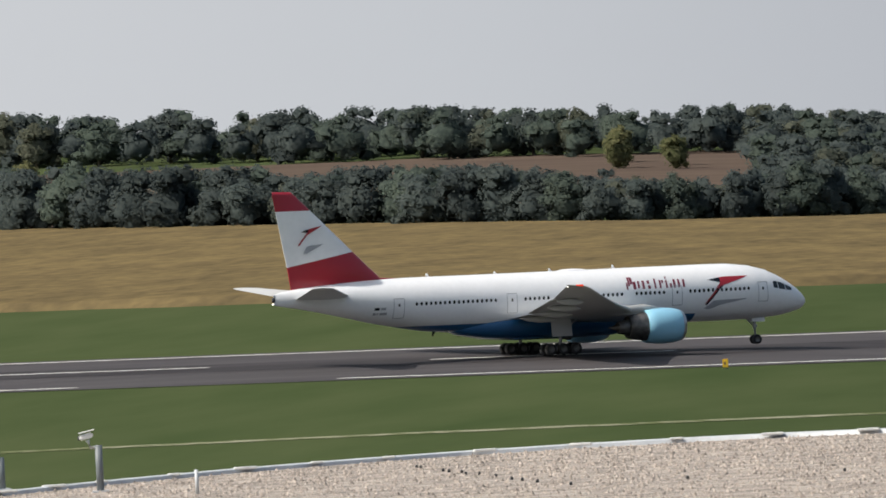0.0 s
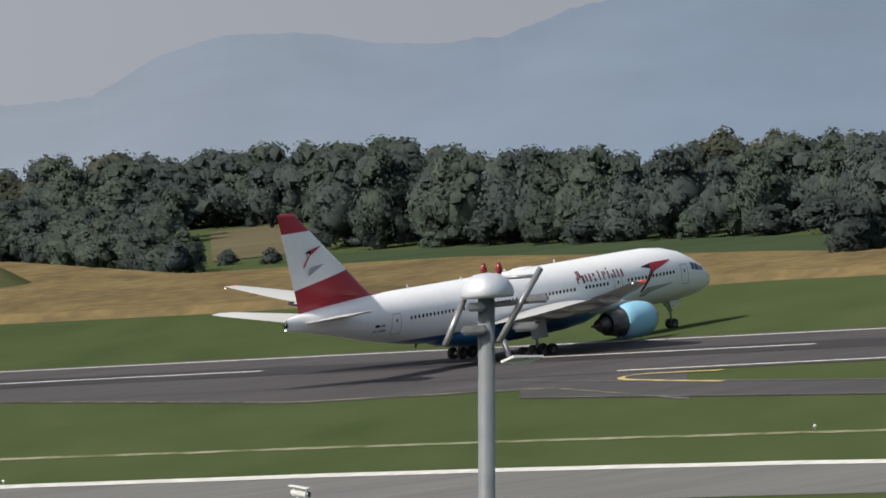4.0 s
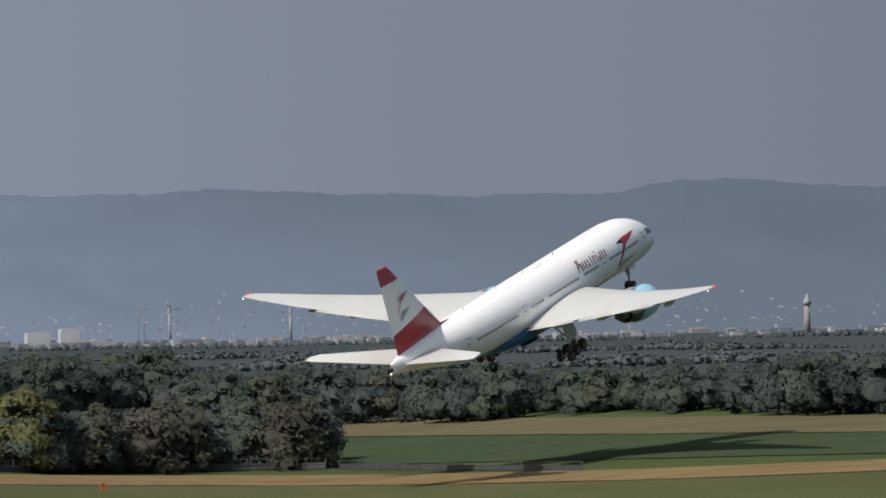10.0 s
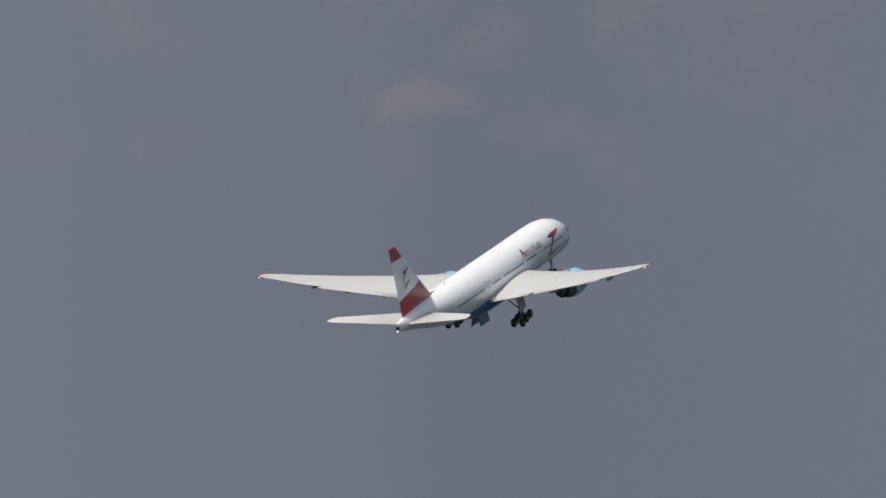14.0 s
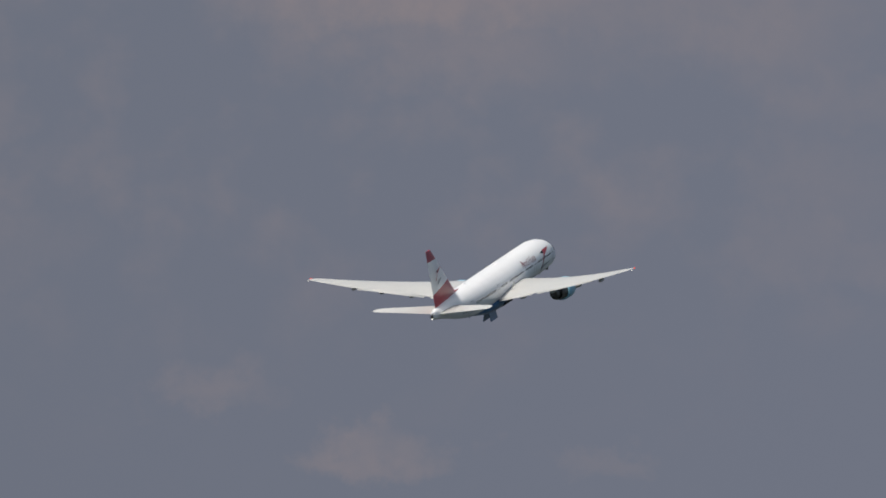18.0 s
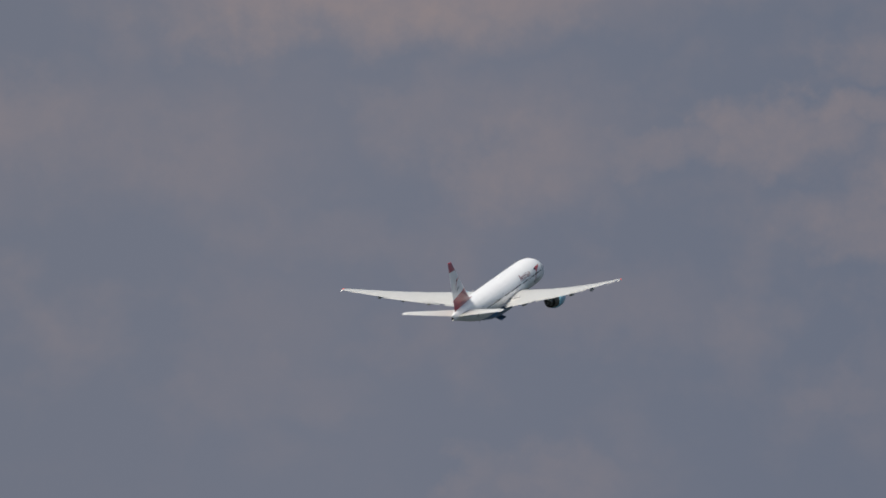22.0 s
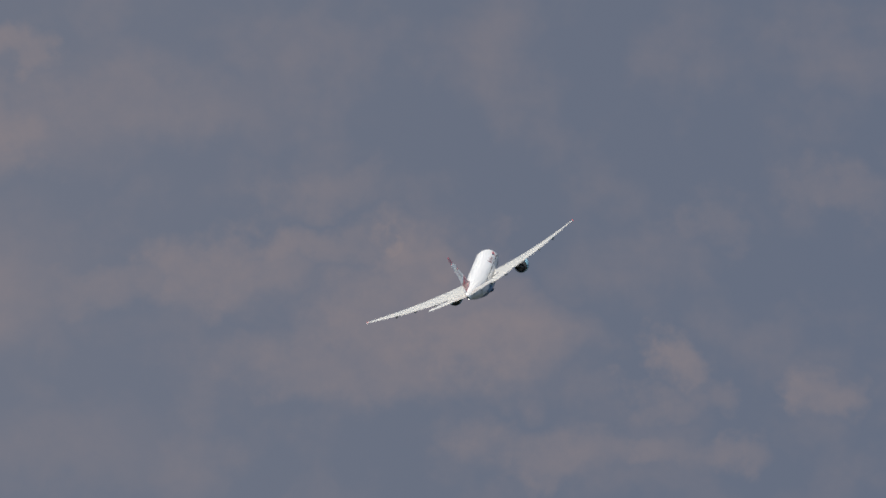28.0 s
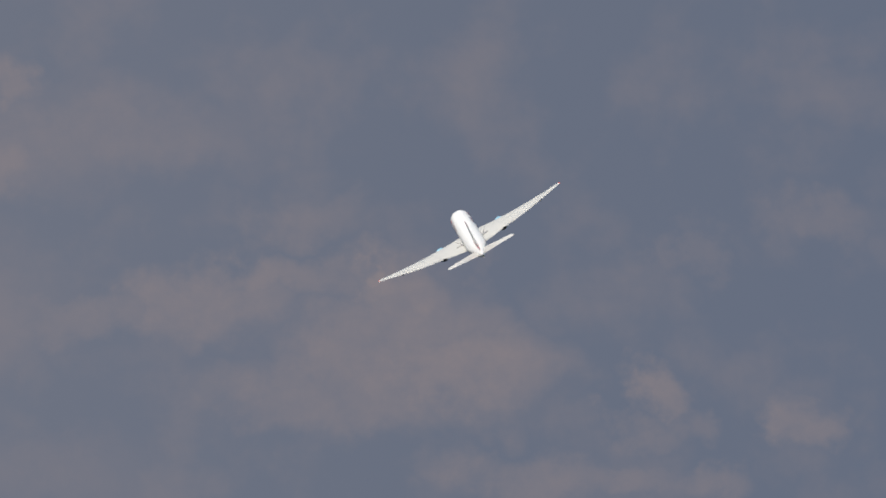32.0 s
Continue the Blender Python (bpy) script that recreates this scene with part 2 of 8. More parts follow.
M_ASPHALT = material("runway_asphalt", (0.054, 0.050, 0.053), 0.85, color2=(0.078, 0.072, 0.074), scale=16.0, scale2=3.0, stretch=(0.15, 1, 1), spec=0.08)
M_TAXI = material("taxiway_concrete", (0.115, 0.113, 0.110), 0.85, color2=(0.155, 0.152, 0.147), scale=16.0, scale2=3.0, stretch=(0.2, 1, 1), spec=0.08)
M_MARK = material("white_marking", (0.62, 0.61, 0.58), 0.8, color2=(0.45, 0.43, 0.4), scale=2.0)
M_YELLOW = material("yellow_marking", (0.48, 0.38, 0.11), 0.8, color2=(0.36, 0.29, 0.12), scale=2.0)
M_PATH = material("gravel_path", (0.27, 0.265, 0.19), 0.95, color2=(0.11, 0.125, 0.06), scale=2.0, scale2=9.0, spec=0.0, lo=0.42, hi=0.58)
# leaf tones, here and in the thickets, lifted and blued for the haze
M_LEAF = [material("foliage_%s" % k, a, 0.8, color2=c, scale=0.5, scale2=1.9, rand=0.22, spec=0.0, through=0.5, lo=0.40, hi=0.60, bump=0.5, bump_scale=0.7, relief=0.08)
          for k, a, c in (("dark", (0.070, 0.088, 0.088), (0.106, 0.126, 0.118)), ("green", (0.074, 0.096, 0.084), (0.116, 0.143, 0.117)),
                          ("olive", (0.080, 0.092, 0.070), (0.136, 0.145, 0.106)), ("yellow", (0.095, 0.110, 0.052), (0.180, 0.185, 0.095)),
                          ("brown", (0.078, 0.076, 0.064), (0.135, 0.128, 0.106)))]
M_LEAFJ = [material("thicket_%s" % k, a, 0.8, color2=c, scale=0.55, scale2=2.2, spec=0.0, through=0.5, lo=0.40, hi=0.60, bump=0.5, bump_scale=0.75, relief=0.08)
           for k, a, c in (("dark", (0.070, 0.088, 0.088), (0.105, 0.125, 0.118)), ("green", (0.074, 0.096, 0.084), (0.113, 0.140, 0.116)), ("olive", (0.078, 0.090, 0.072), (0.126, 0.136, 0.106)))]
M_WOODFLOOR = material("forest_floor", (0.034, 0.036, 0.026), 1.0, color2=(0.048, 0.050, 0.034), scale=6.0, spec=0.0)
M_RUBBER = material("tyre_rubber_streaks", (0.030, 0.027, 0.029), 0.8, color2=(0.052, 0.047, 0.049), scale=7.0, scale2=1.4, stretch=(0.03, 1, 1), spec=0.08)
M_PALE = material("pale_concrete", (0.43, 0.42, 0.38), 0.9, color2=(0.34, 0.33, 0.29), scale=5.0, scale2=1.0)
# blue-grey base colours carry the haze over the far plain
M_FARFIELD = material("haze_tinted_fields", (0.042, 0.053, 0.060), 1.0, color2=(0.056, 0.065, 0.069), scale=40.0, scale2=160.0, stretch=(0.4, 0.25, 1), spec=0.0)
M_FARTREE = material("haze_tinted_foliage", (0.092, 0.110, 0.120), 1.0, color2=(0.104, 0.122, 0.130), scale=5.0, spec=0.0, through=0.3)
M_BARK = material("bark", (0.07, 0.055, 0.04), 0.95, color2=(0.12, 0.1, 0.08), scale=0.4)


# ---------------------------------------------------------------- builders
def mesh_of(name, verts, faces, mat=None, smooth=False, mats=None, index=None):
    me = bpy.data.meshes.new(name)
    me.from_pydata([tuple(v) for v in verts], [], faces)
    for m in (mats or ([mat] if mat else [])):
        me.materials.append(m)
    if index is not None:
        me.polygons.foreach_set("material_index", index)
    if smooth:
        me.polygons.foreach_set("use_smooth", [True] * len(me.polygons))
    me.update()
    return me


def from_bm(name, bm, mat, smooth=False):
    me = bpy.data.meshes.new(name)
    bm.normal_update()
    bm.to_mesh(me)
    bm.free()
    me.materials.append(mat)
    if smooth:
        me.polygons.foreach_set("use_smooth", [True] * len(me.polygons))
    return me


def part(name, me, parent, label="", m=None):
    """One mesh as a part of a thing."""
    ob = new(name, me)
    ob.parent = parent
    if m is not None:
        ob.matrix_basis = m
    if label:
        ob["label"] = label
    return ob


def thing(name, label, category, m=None, group="", kind=""):
    ob = new(name)
    if m is not None:
        ob.matrix_basis = m
    return tagged(ob, label, category, group, kind)


def box_bm(bm, sx, sy, sz, m=None, bevel=0.0):
    """A box of the given size, standing on z = 0 of m."""
    r = bmesh.ops.create_cube(bm, size=1.0)
    vs = r["verts"]
    bmesh.ops.scale(bm, vec=(sx, sy, sz), verts=vs)
    bmesh.ops.translate(bm, vec=(0, 0, sz / 2), verts=vs)
    if bevel:
        es = list({e for v in vs for e in v.link_edges})
        g = bmesh.ops.bevel(bm, geom=es, offset=bevel, segments=2, affect="EDGES")
        vs = list({v for f in g["faces"] for v in f.verts} | {v for v in vs if v.is_valid})
    if m is not None:
        bmesh.ops.transform(bm, matrix=m, verts=[v for v in vs if v.is_valid])


def box(name, sx, sy, sz, mat, m=None, bevel=0.0):
    bm = bmesh.new()
    box_bm(bm, sx, sy, sz, m, bevel)
    return from_bm(name, bm, mat)


def tube(name, pts, radii, mat, n=12, smooth=True, cap=True):
    """A round bar along points with a radius at each."""
    V, Fc = [], []
    pts = [Vector(p) for p in pts]
    for i, p in enumerate(pts):
        d = (pts[min(i + 1, len(pts) - 1)] - pts[max(i - 1, 0)]).normalized()
        a = d.orthogonal().normalized() if abs(d.z) < 0.99 else Vector((1, 0, 0))
        c = d.cross(a)
        for k in range(n):
            w = 2 * math.pi * k / n
            V.append(p + (a * math.cos(w) + c * math.sin(w)) * radii[i])
    for i in range(len(pts) - 1):
        for k in range(n):
            Fc.append((i * n + k, i * n + (k + 1) % n, (i + 1) * n + (k + 1) % n, (i + 1) * n + k))
    if cap:
        Fc.append(tuple(range(n - 1, -1, -1)))
        Fc.append(tuple(range((len(pts) - 1) * n, len(pts) * n)))
    return mesh_of(name, V, Fc, mat, smooth)


# ---------------------------------------------------------------- land
# crest and rise of the ground are set to fit the camera's view
def crest(b):
    return float(np.interp(b, [-14, -10.5, -8, -6, -4, -2, 0, 4, 8, 20], [2460, 2360, 2230, 2050, 1960, 1880, 1790, 1740, 1690, 1690]))


def plain(x, y):
    """Height of the ground before its distances are fitted to the camera's view."""
    if y < 100:
        return -33.0 + 0.0243 * 100
    b = math.degrees(math.atan2(x, y))
    yc, far = crest(b), float(np.interp(b, [4, 5, 7, 9.5, 12], [-7.6, -7.6, -10.5, -15, -16]))
    zc = -33.0 + 0.0243 * yc
    return -33.0 + 0.0243 * y if y < yc else zc - (y - yc) * (zc - far) / (4500 - yc)


# distance factors by bearing, so the airliner's size fits the camera's view
RANGE_FIT_B = [-16, -11.05, -8.16, -5.51, -2.96, -0.37, 1.01, 3.5, 6.1, 7.5, 9.8, 12.3, 14.5, 20]
RANGE_FIT = [0.966, 0.966, 1.040, 1.110, 1.069, 1.021, 0.983, 0.93, 0.905, 0.96, 1.013, 1.07, 1.0, 1.0]


SLOPE = [0.0] + [(RANGE_FIT[i + 1] - RANGE_FIT[i - 1]) / (RANGE_FIT_B[i + 1] - RANGE_FIT_B[i - 1]) for i in range(1, len(RANGE_FIT) - 1)] + [0.0]


def range_fit(b, r):
    """How far a bearing's ground is moved out or in to fit the camera's view; the near ground and the far land keep
    their place.
    """
    f = float(np.interp(r, [700, 950, 2400, 3400], [0, 1, 1, 0]))
    i = max(0, min(len(RANGE_FIT) - 2, int(np.searchsorted(RANGE_FIT_B, b)) - 1))
    u = max(0.0, min(1.0, (b - RANGE_FIT_B[i]) / (RANGE_FIT_B[i + 1] - RANGE_FIT_B[i])))
    h = RANGE_FIT_B[i + 1] - RANGE_FIT_B[i]
    k = (1 + 2 * u) * (1 - u) ** 2 * RANGE_FIT[i] + u * (1 - u) ** 2 * h * SLOPE[i] + u * u * (3 - 2 * u) * RANGE_FIT[i + 1] + u * u * (u - 1) * h * SLOPE[i + 1]
    return 1 + (k - 1) * f


def land(x, y):
    """Height of the ground."""
    k = range_fit(math.degrees(math.atan2(x, y)), math.hypot(x, y))
    return EYE.z + k * (plain(x / k, y / k) - EYE.z)


def moved(x, y):
    """A place of the even plain, at the distance fitted to the camera's view."""
    b, r = math.degrees(math.atan2(x, y)), math.hypot(x, y)
    k = 1.0
    for _ in range(6):
        k = range_fit(b, r * k)
    return x * k, y * k


def spot(bearing, r, dz=0.0):
    b = radians(bearing)
    x, y = moved(r * math.sin(b), r * math.cos(b))
    return Vector((x, y, land(x, y) + dz))


def make_ground():
    bs = [-180 + 10 * i for i in range(16)] + [-20 + 0.1 * i for i in range(401)] + [25 + 5 * i for i in range(4)] + [50 + 10 * i for i in range(13)]
    rs = [1, 60, 150, 300, 600, 900] + list(range(1000, 2600, 100)) + [2800, 3200, 3800, 4500, 6000, 9000]
    V = [spot(b, r) for r in rs for b in bs]
    nb = len(bs)
    Fc = []
    for i in range(len(rs) - 1):
        for k in range(nb):
            k2 = (k + 1) % nb
            Fc.append((i * nb + k, i * nb + k2, (i + 1) * nb + k2, (i + 1) * nb + k))
    Fc.append(tuple(range(nb - 1, -1, -1)))
    # past the crest the ground takes the haze-tinted field colour
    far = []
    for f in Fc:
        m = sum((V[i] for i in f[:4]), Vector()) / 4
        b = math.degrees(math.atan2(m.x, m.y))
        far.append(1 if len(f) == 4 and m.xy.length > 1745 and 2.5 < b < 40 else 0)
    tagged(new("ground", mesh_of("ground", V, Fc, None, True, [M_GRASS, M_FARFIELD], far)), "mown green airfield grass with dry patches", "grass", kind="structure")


make_ground()


def ribbon(near, far, dz, mat, name, step=0.1, b0=None, b1=None, skirt=0.0, jitter=0.0, rows=2):
    """A sheet over the land between two lines of (bearing, distance); skirt makes it a standing crop of that height."""
    nb, nr = zip(*near)
    fb, fr = zip(*far)
    b0 = max(nb[0], fb[0]) if b0 is None else b0
    b1 = min(nb[-1], fb[-1]) if b1 is None else b1
    n = max(2, int((b1 - b0) / step) + 1)
    V, Fc = [], []
    for i in range(n + 1):
        b = b0 + (b1 - b0) * i / n
        r0, r1 = float(np.interp(b, nb, nr)), float(np.interp(b, fb, fr))
        j = jitter * 1.6 * noise.noise(Vector((b * 2.5, 0.7, 0.3)))
        rr = [r0 + j + (r1 - r0) * k / rows for k in range(rows + 1)]
        if skirt:
            V.append(spot(b, r0 + j - 6.0, -0.05))
        for r in rr:
            V.append(spot(b, r, dz + skirt))
        if skirt:
            V.append(spot(b, r1 + 0.3, 0.02))
    w = rows + 1 + (2 if skirt else 0)
    for i in range(n):
        for k in range(w - 1):
            Fc.append((i * w + k, (i + 1) * w + k, (i + 1) * w + k + 1, i * w + k + 1))
    return mesh_of(name, V, Fc, mat)


# the runway: a strip along the axis from RA towards RD, bent by moved() to fit the camera's view
RA, RD = Vector((-289.06, 1426.0, 0)), Vector((0.953536, -0.301278, 0))
RN = Vector((0.301278, 0.953536, 0))


def on_runway(s, off, dz=0.0):
    p = RA + RD * s + RN * off
    x, y = moved(p.x, p.y)
    return Vector((x, y, land(x, y) + dz))


def strip(name, s0, s1, o0, o1, dz, mat):
    n, w = max(1, int(abs(s1 - s0) / 8)), max(1, int(abs(o1 - o0) / 6)) + 1
    V = [on_runway(s0 + (s1 - s0) * i / n, o0 + (o1 - o0) * k / (w - 1), dz) for i in range(n + 1) for k in range(w)]
    Fc = [(i * w + k, (i + 1) * w + k, (i + 1) * w + k + 1, i * w + k + 1) for i in range(n) for k in range(w - 1)]
    return mesh_of(name, V, Fc, mat)


def polystrip(name, pts, width, dz, mat):
    """A painted line of the given width along ground points (x, y)."""
    P = []
    for (x0, y0), (x1, y1) in zip(pts, pts[1:]):
        n = max(1, int(math.hypot(x1 - x0, y1 - y0) / 3))
        P += [Vector((*moved(x0 + (x1 - x0) * i / n, y0 + (y1 - y0) * i / n), 0)) for i in range(n)]
    P.append(Vector((*moved(*pts[-1]), 0)))
    V, Fc = [], []
    for i, p in enumerate(P):
        d = (P[min(i + 1, len(P) - 1)] - P[max(i - 1, 0)]).normalized()
        n = Vector((-d.y, d.x, 0)) * width / 2
        for q in (p - n, p + n):
            V.append((q.x, q.y, land(q.x, q.y) + dz))
    for i in range(len(P) - 1):
        Fc.append((2 * i, 2 * i + 2, 2 * i + 3, 2 * i + 1))
    return mesh_of(name, V, Fc, mat)


def patch(name, pts, dz, mat):
    """A flat area with the given outline."""
    bm = bmesh.new()
    f = bm.faces.new([bm.verts.new((x, y, land(x, y) + dz)) for x, y in (moved(*q) for q in pts)])
    f.normal_update()
    if f.normal.z < 0:
        f.normal_flip()
    bmesh.ops.triangulate(bm, faces=[f])
    bmesh.ops.subdivide_edges(bm, edges=bm.edges[:], cuts=9, use_grid_fill=True)
    for v in bm.verts:
        v.co.z = land(v.co.x, v.co.y) + dz
    return from_bm(name, bm, mat)


def smoothed(pts, n=4):
    """A rounder line through the points."""
    out = []
    for i in range(len(pts) - 1):
        p0, p1, p2, p3 = (Vector(pts[max(0, min(len(pts) - 1, i + k))]) for k in (-1, 0, 1, 2))
        for k in range(n):
            u = k / n
            q = 0.5 * (2 * p1 + (p2 - p0) * u + (2 * p0 - 5 * p1 + 4 * p2 - p3) * u * u + (3 * p1 - p0 - 3 * p2 + p3) * u ** 3)
            out.append((q.x, q.y))
    return out + [tuple(pts[-1])]


def make_airfield():
    rw = tagged(new("runway", strip("runway", -900, 1500, -34, 34, 0.06, M_ASPHALT)), "dark asphalt runway with worn tyre marks", "runway", kind="structure")
    part("edge_line", strip("edge_line", -900, 1500, 29.0, 30.4, 0.11, M_MARK), rw, "white painted edge line")
    for a, b in [(-900, -30.5), (3.0, 118.8), (316.0, 459.9)]:
        part("edge_line", strip("edge_line", a, b, -31.4, -30.0, 0.11, M_MARK), rw, "white painted edge line")
    for i in range(-14, 24):
        part("centre_dash", strip("centre_dash", 55.5 + i * 60.0, 55.5 + i * 60.0 + 31, 3.4, 4.8, 0.11, M_MARK), rw)
    part("tyre_marks", strip("tyre_marks", -900, 1500, -6, 11, 0.085, M_RUBBER), rw, "black tyre rubber streaks")
    NEAR, FAR = [(-14.62, 1711.7), (-13.53, 1689.7), (-12.44, 1667.2), (-11.35, 1644.7), (-10.26, 1622.8), (-9.17, 1602.1), (-8.08, 1582.7), (-6.98, 1565.1), (-5.89, 1549.5), (-4.8, 1536.0), (-3.71, 1524.7), (-2.62, 1515.4), (-1.53, 1508.2), (-0.43, 1502.8), (0.66, 1498.9), (1.75, 1496.2), (2.84, 1494.2), (3.93, 1492.4), (5.02, 1490.2), (6.11, 1487.0), (7.21, 1481.8), (8.3, 1474.0), (9.39, 1462.5), (10.48, 1446.3)], [(-15.4, 2075), (-13.41, 2000), (-11.45, 1906), (-10.55, 1862), (-9.67, 1832), (-7.67, 1806), (-6.81, 1756), (-4.99, 1744), (-3.94, 1656), (-2.55, 1686), (-1.75, 1606), (-0.56, 1602), (1.18, 1544), (2.47, 1526), (3.82, 1604), (5.08, 1564), (5.77, 1550), (7.44, 1523), (8.82, 1490), (9.28, 1484)]
    tagged(new("wheat_field", ribbon(NEAR, FAR, 0.0, M_WHEAT, "wheat_field", skirt=0.9, jitter=1.5, rows=6)), "ripe golden grain field with darker rows", "field", kind="structure")
    for near, far, mat, nm, lab, dz in (
            ([(-13.5, 2010), (-11.5, 1935), (-9.8, 1880)], [(-13.5, 2330), (-11.5, 2280), (-9.8, 2200)], M_SOIL, "ploughed_field", "bare brown ploughed field", 0.1),
            ([(-1.56, 1638), (-0.54, 1595), (1.24, 1548)], [(-1.16, 1660), (-0.16, 1651), (1.25, 1613)], M_CROP, "crop_field", "low dark green crop field", 0.12),
            ([(-1.63, 1659), (-1.16, 1670)], [(-1.62, 1763), (-1.25, 1782)], M_STUBBLE, "stubble_field", "pale stubble field", 0.1),
            ([(8.78, 1471.4), (9.28, 1454.5), (9.78, 1439.8), (10.28, 1427.3), (10.78, 1417.1), (11.28, 1409.2), (11.78, 1403.5), (12.28, 1400.1), (12.79, 1398.9), (13.29, 1400.0), (13.79, 1403.4), (14.29, 1408.9), (14.79, 1416.8), (15.29, 1426.9)], [(8.78, 1496.5), (9.28, 1479.2), (9.78, 1464.2), (10.28, 1451.6), (10.78, 1441.4), (11.29, 1433.6), (11.79, 1428.1), (12.29, 1425.0), (12.79, 1424.3), (13.29, 1426.0), (13.79, 1430.0), (14.29, 1436.4), (14.79, 1445.2), (15.29, 1456.4)], M_WHEAT2, "dry_grass_strip", "tan dry grass strip along the fence", 0.12),
            ([(11.92, 1445.0), (12.19, 1446.7), (12.46, 1448.5), (12.72, 1450.2), (12.99, 1452.0), (13.26, 1453.7), (13.52, 1455.4), (13.79, 1457.2), (14.06, 1458.9), (14.32, 1460.6), (14.59, 1462.4), (14.86, 1464.1), (15.12, 1465.9), (15.39, 1467.6)], [(11.93, 1526.1), (12.19, 1525.7), (12.46, 1525.3), (12.73, 1524.8), (12.99, 1524.4), (13.26, 1524.0), (13.53, 1523.6), (13.79, 1523.2), (14.06, 1522.8), (14.33, 1522.4), (14.59, 1522.0), (14.86, 1521.6), (15.13, 1521.2), (15.39, 1520.8)], M_CROP, "crop_field", "low dark green crop field", 0.1),
            ([(11.93, 1528.1), (12.19, 1527.7), (12.46, 1527.3), (12.73, 1526.8), (12.99, 1526.4), (13.26, 1526.0), (13.53, 1525.6), (13.79, 1525.2), (14.06, 1524.8), (14.33, 1524.4), (14.59, 1524.0), (14.86, 1523.6), (15.13, 1523.2), (15.39, 1522.8)], [(11.93, 1578.7), (12.19, 1578.0), (12.46, 1577.4), (12.73, 1576.7), (12.99, 1576.1), (13.26, 1575.4), (13.53, 1574.8), (13.79, 1574.1), (14.06, 1573.5), (14.33, 1572.8), (14.59, 1572.2), (14.86, 1571.5), (15.13, 1570.9), (15.39, 1570.2)], M_STUBBLE, "stubble_field", "pale tan stubble strips", 0.1)):
        tagged(new(nm, ribbon(near, far, dz, mat, nm, jitter=0.8, rows=2)), lab, "field", kind="structure")
    tagged(new("mown_verge", ribbon([(b, r + 4) for b, r in [(4.0, 1342.9), (5.86, 1333.2), (7.71, 1325.1), (9.57, 1318.4), (11.43, 1313.1), (13.29, 1309.3), (15.14, 1306.8), (17.0, 1305.7)]], [(8.78, 1471.4), (9.28, 1454.5), (9.78, 1439.8), (10.28, 1427.3), (10.78, 1417.1), (11.28, 1409.2), (11.78, 1403.5), (12.28, 1400.1), (12.79, 1398.9), (13.29, 1400.0), (13.79, 1403.4), (14.29, 1408.9), (14.79, 1416.8), (15.29, 1426.9)], 0.05, M_GRASS2, "mown_verge", b0=6.5)), "dry yellowish mown verge beside the runway", "grass", kind="structure")
    path = [(-13.46, 1304.8), (-12.24, 1296.7), (-11.02, 1287.8), (-9.8, 1278.2), (-8.57, 1267.8), (-7.35, 1256.8), (-6.13, 1245.0), (-4.91, 1232.6), (-3.69, 1219.5), (-2.47, 1205.8), (-1.25, 1191.4), (-0.02, 1176.5), (1.2, 1161.0), (2.42, 1145.0)]
    tagged(new("gravel_path", ribbon(path, [(b, r + 3.6) for b, r in path], 0.05, M_PATH, "gravel_path", jitter=0.35, step=0.03)), "pale worn gravel strip in the grass", "path", kind="structure")
    tf, tn = [(-7.43, 1199.1), (-6.59, 1195.0), (-5.74, 1190.0), (-4.9, 1184.2), (-4.06, 1177.5), (-3.22, 1170.0), (-2.38, 1161.6), (-1.54, 1152.4), (-0.7, 1142.3), (0.14, 1131.3), (0.98, 1119.5), (1.83, 1106.9), (2.67, 1093.3), (3.51, 1079.0)], [(-7.56, 1171.7), (-6.59, 1160.2), (-5.62, 1148.7), (-4.64, 1137.2), (-3.67, 1125.6), (-2.69, 1114.1), (-1.72, 1102.6), (-0.74, 1091.1), (0.23, 1079.6), (1.21, 1068.1), (2.18, 1056.6), (3.16, 1045.1), (4.13, 1033.5), (5.11, 1022.0)]
    tx = tagged(new("taxiway", ribbon(tn, tf, 0.05, M_TAXI, "taxiway")), "light grey concrete taxiway with pale shoulders", "taxiway", kind="structure")
    part("shoulder", ribbon([(b, r - 6) for b, r in tf], tf, 0.10, M_MARK, "shoulder", jitter=0.4), tx, "pale shoulder line")
    sf, sn = [(-0.3, 1294.9), (0.39, 1276.2), (1.09, 1258.8), (1.79, 1242.6), (2.49, 1227.5), (3.19, 1213.7), (3.89, 1201.0), (4.59, 1189.6), (5.29, 1179.3), (5.99, 1170.3), (6.68, 1162.4), (7.38, 1155.7), (8.08, 1150.3), (8.78, 1146.0)], [(-0.31, 1259.2), (0.39, 1243.5), (1.09, 1228.6), (1.79, 1214.6), (2.49, 1201.6), (3.19, 1189.3), (3.88, 1178.0), (4.58, 1167.6), (5.28, 1158.0), (5.98, 1149.3), (6.68, 1141.5), (7.38, 1134.5), (8.08, 1128.5), (8.78, 1123.3)]
    sv = tagged(new("service_road", ribbon(sn, sf, 0.05, M_ASPHALT, "service_road")), "narrow dark asphalt service road", "road", kind="structure")
    part("edge_line", ribbon([(b, r - 2.2) for b, r in sf], [(b, r - 1.2) for b, r in sf], 0.1, M_TAXI, "edge_line"), sv)
    part("edge_line", ribbon([(b, r + 1) for b, r in sn], [(b, r + 2) for b, r in sn], 0.1, M_TAXI, "edge_line"), sv)
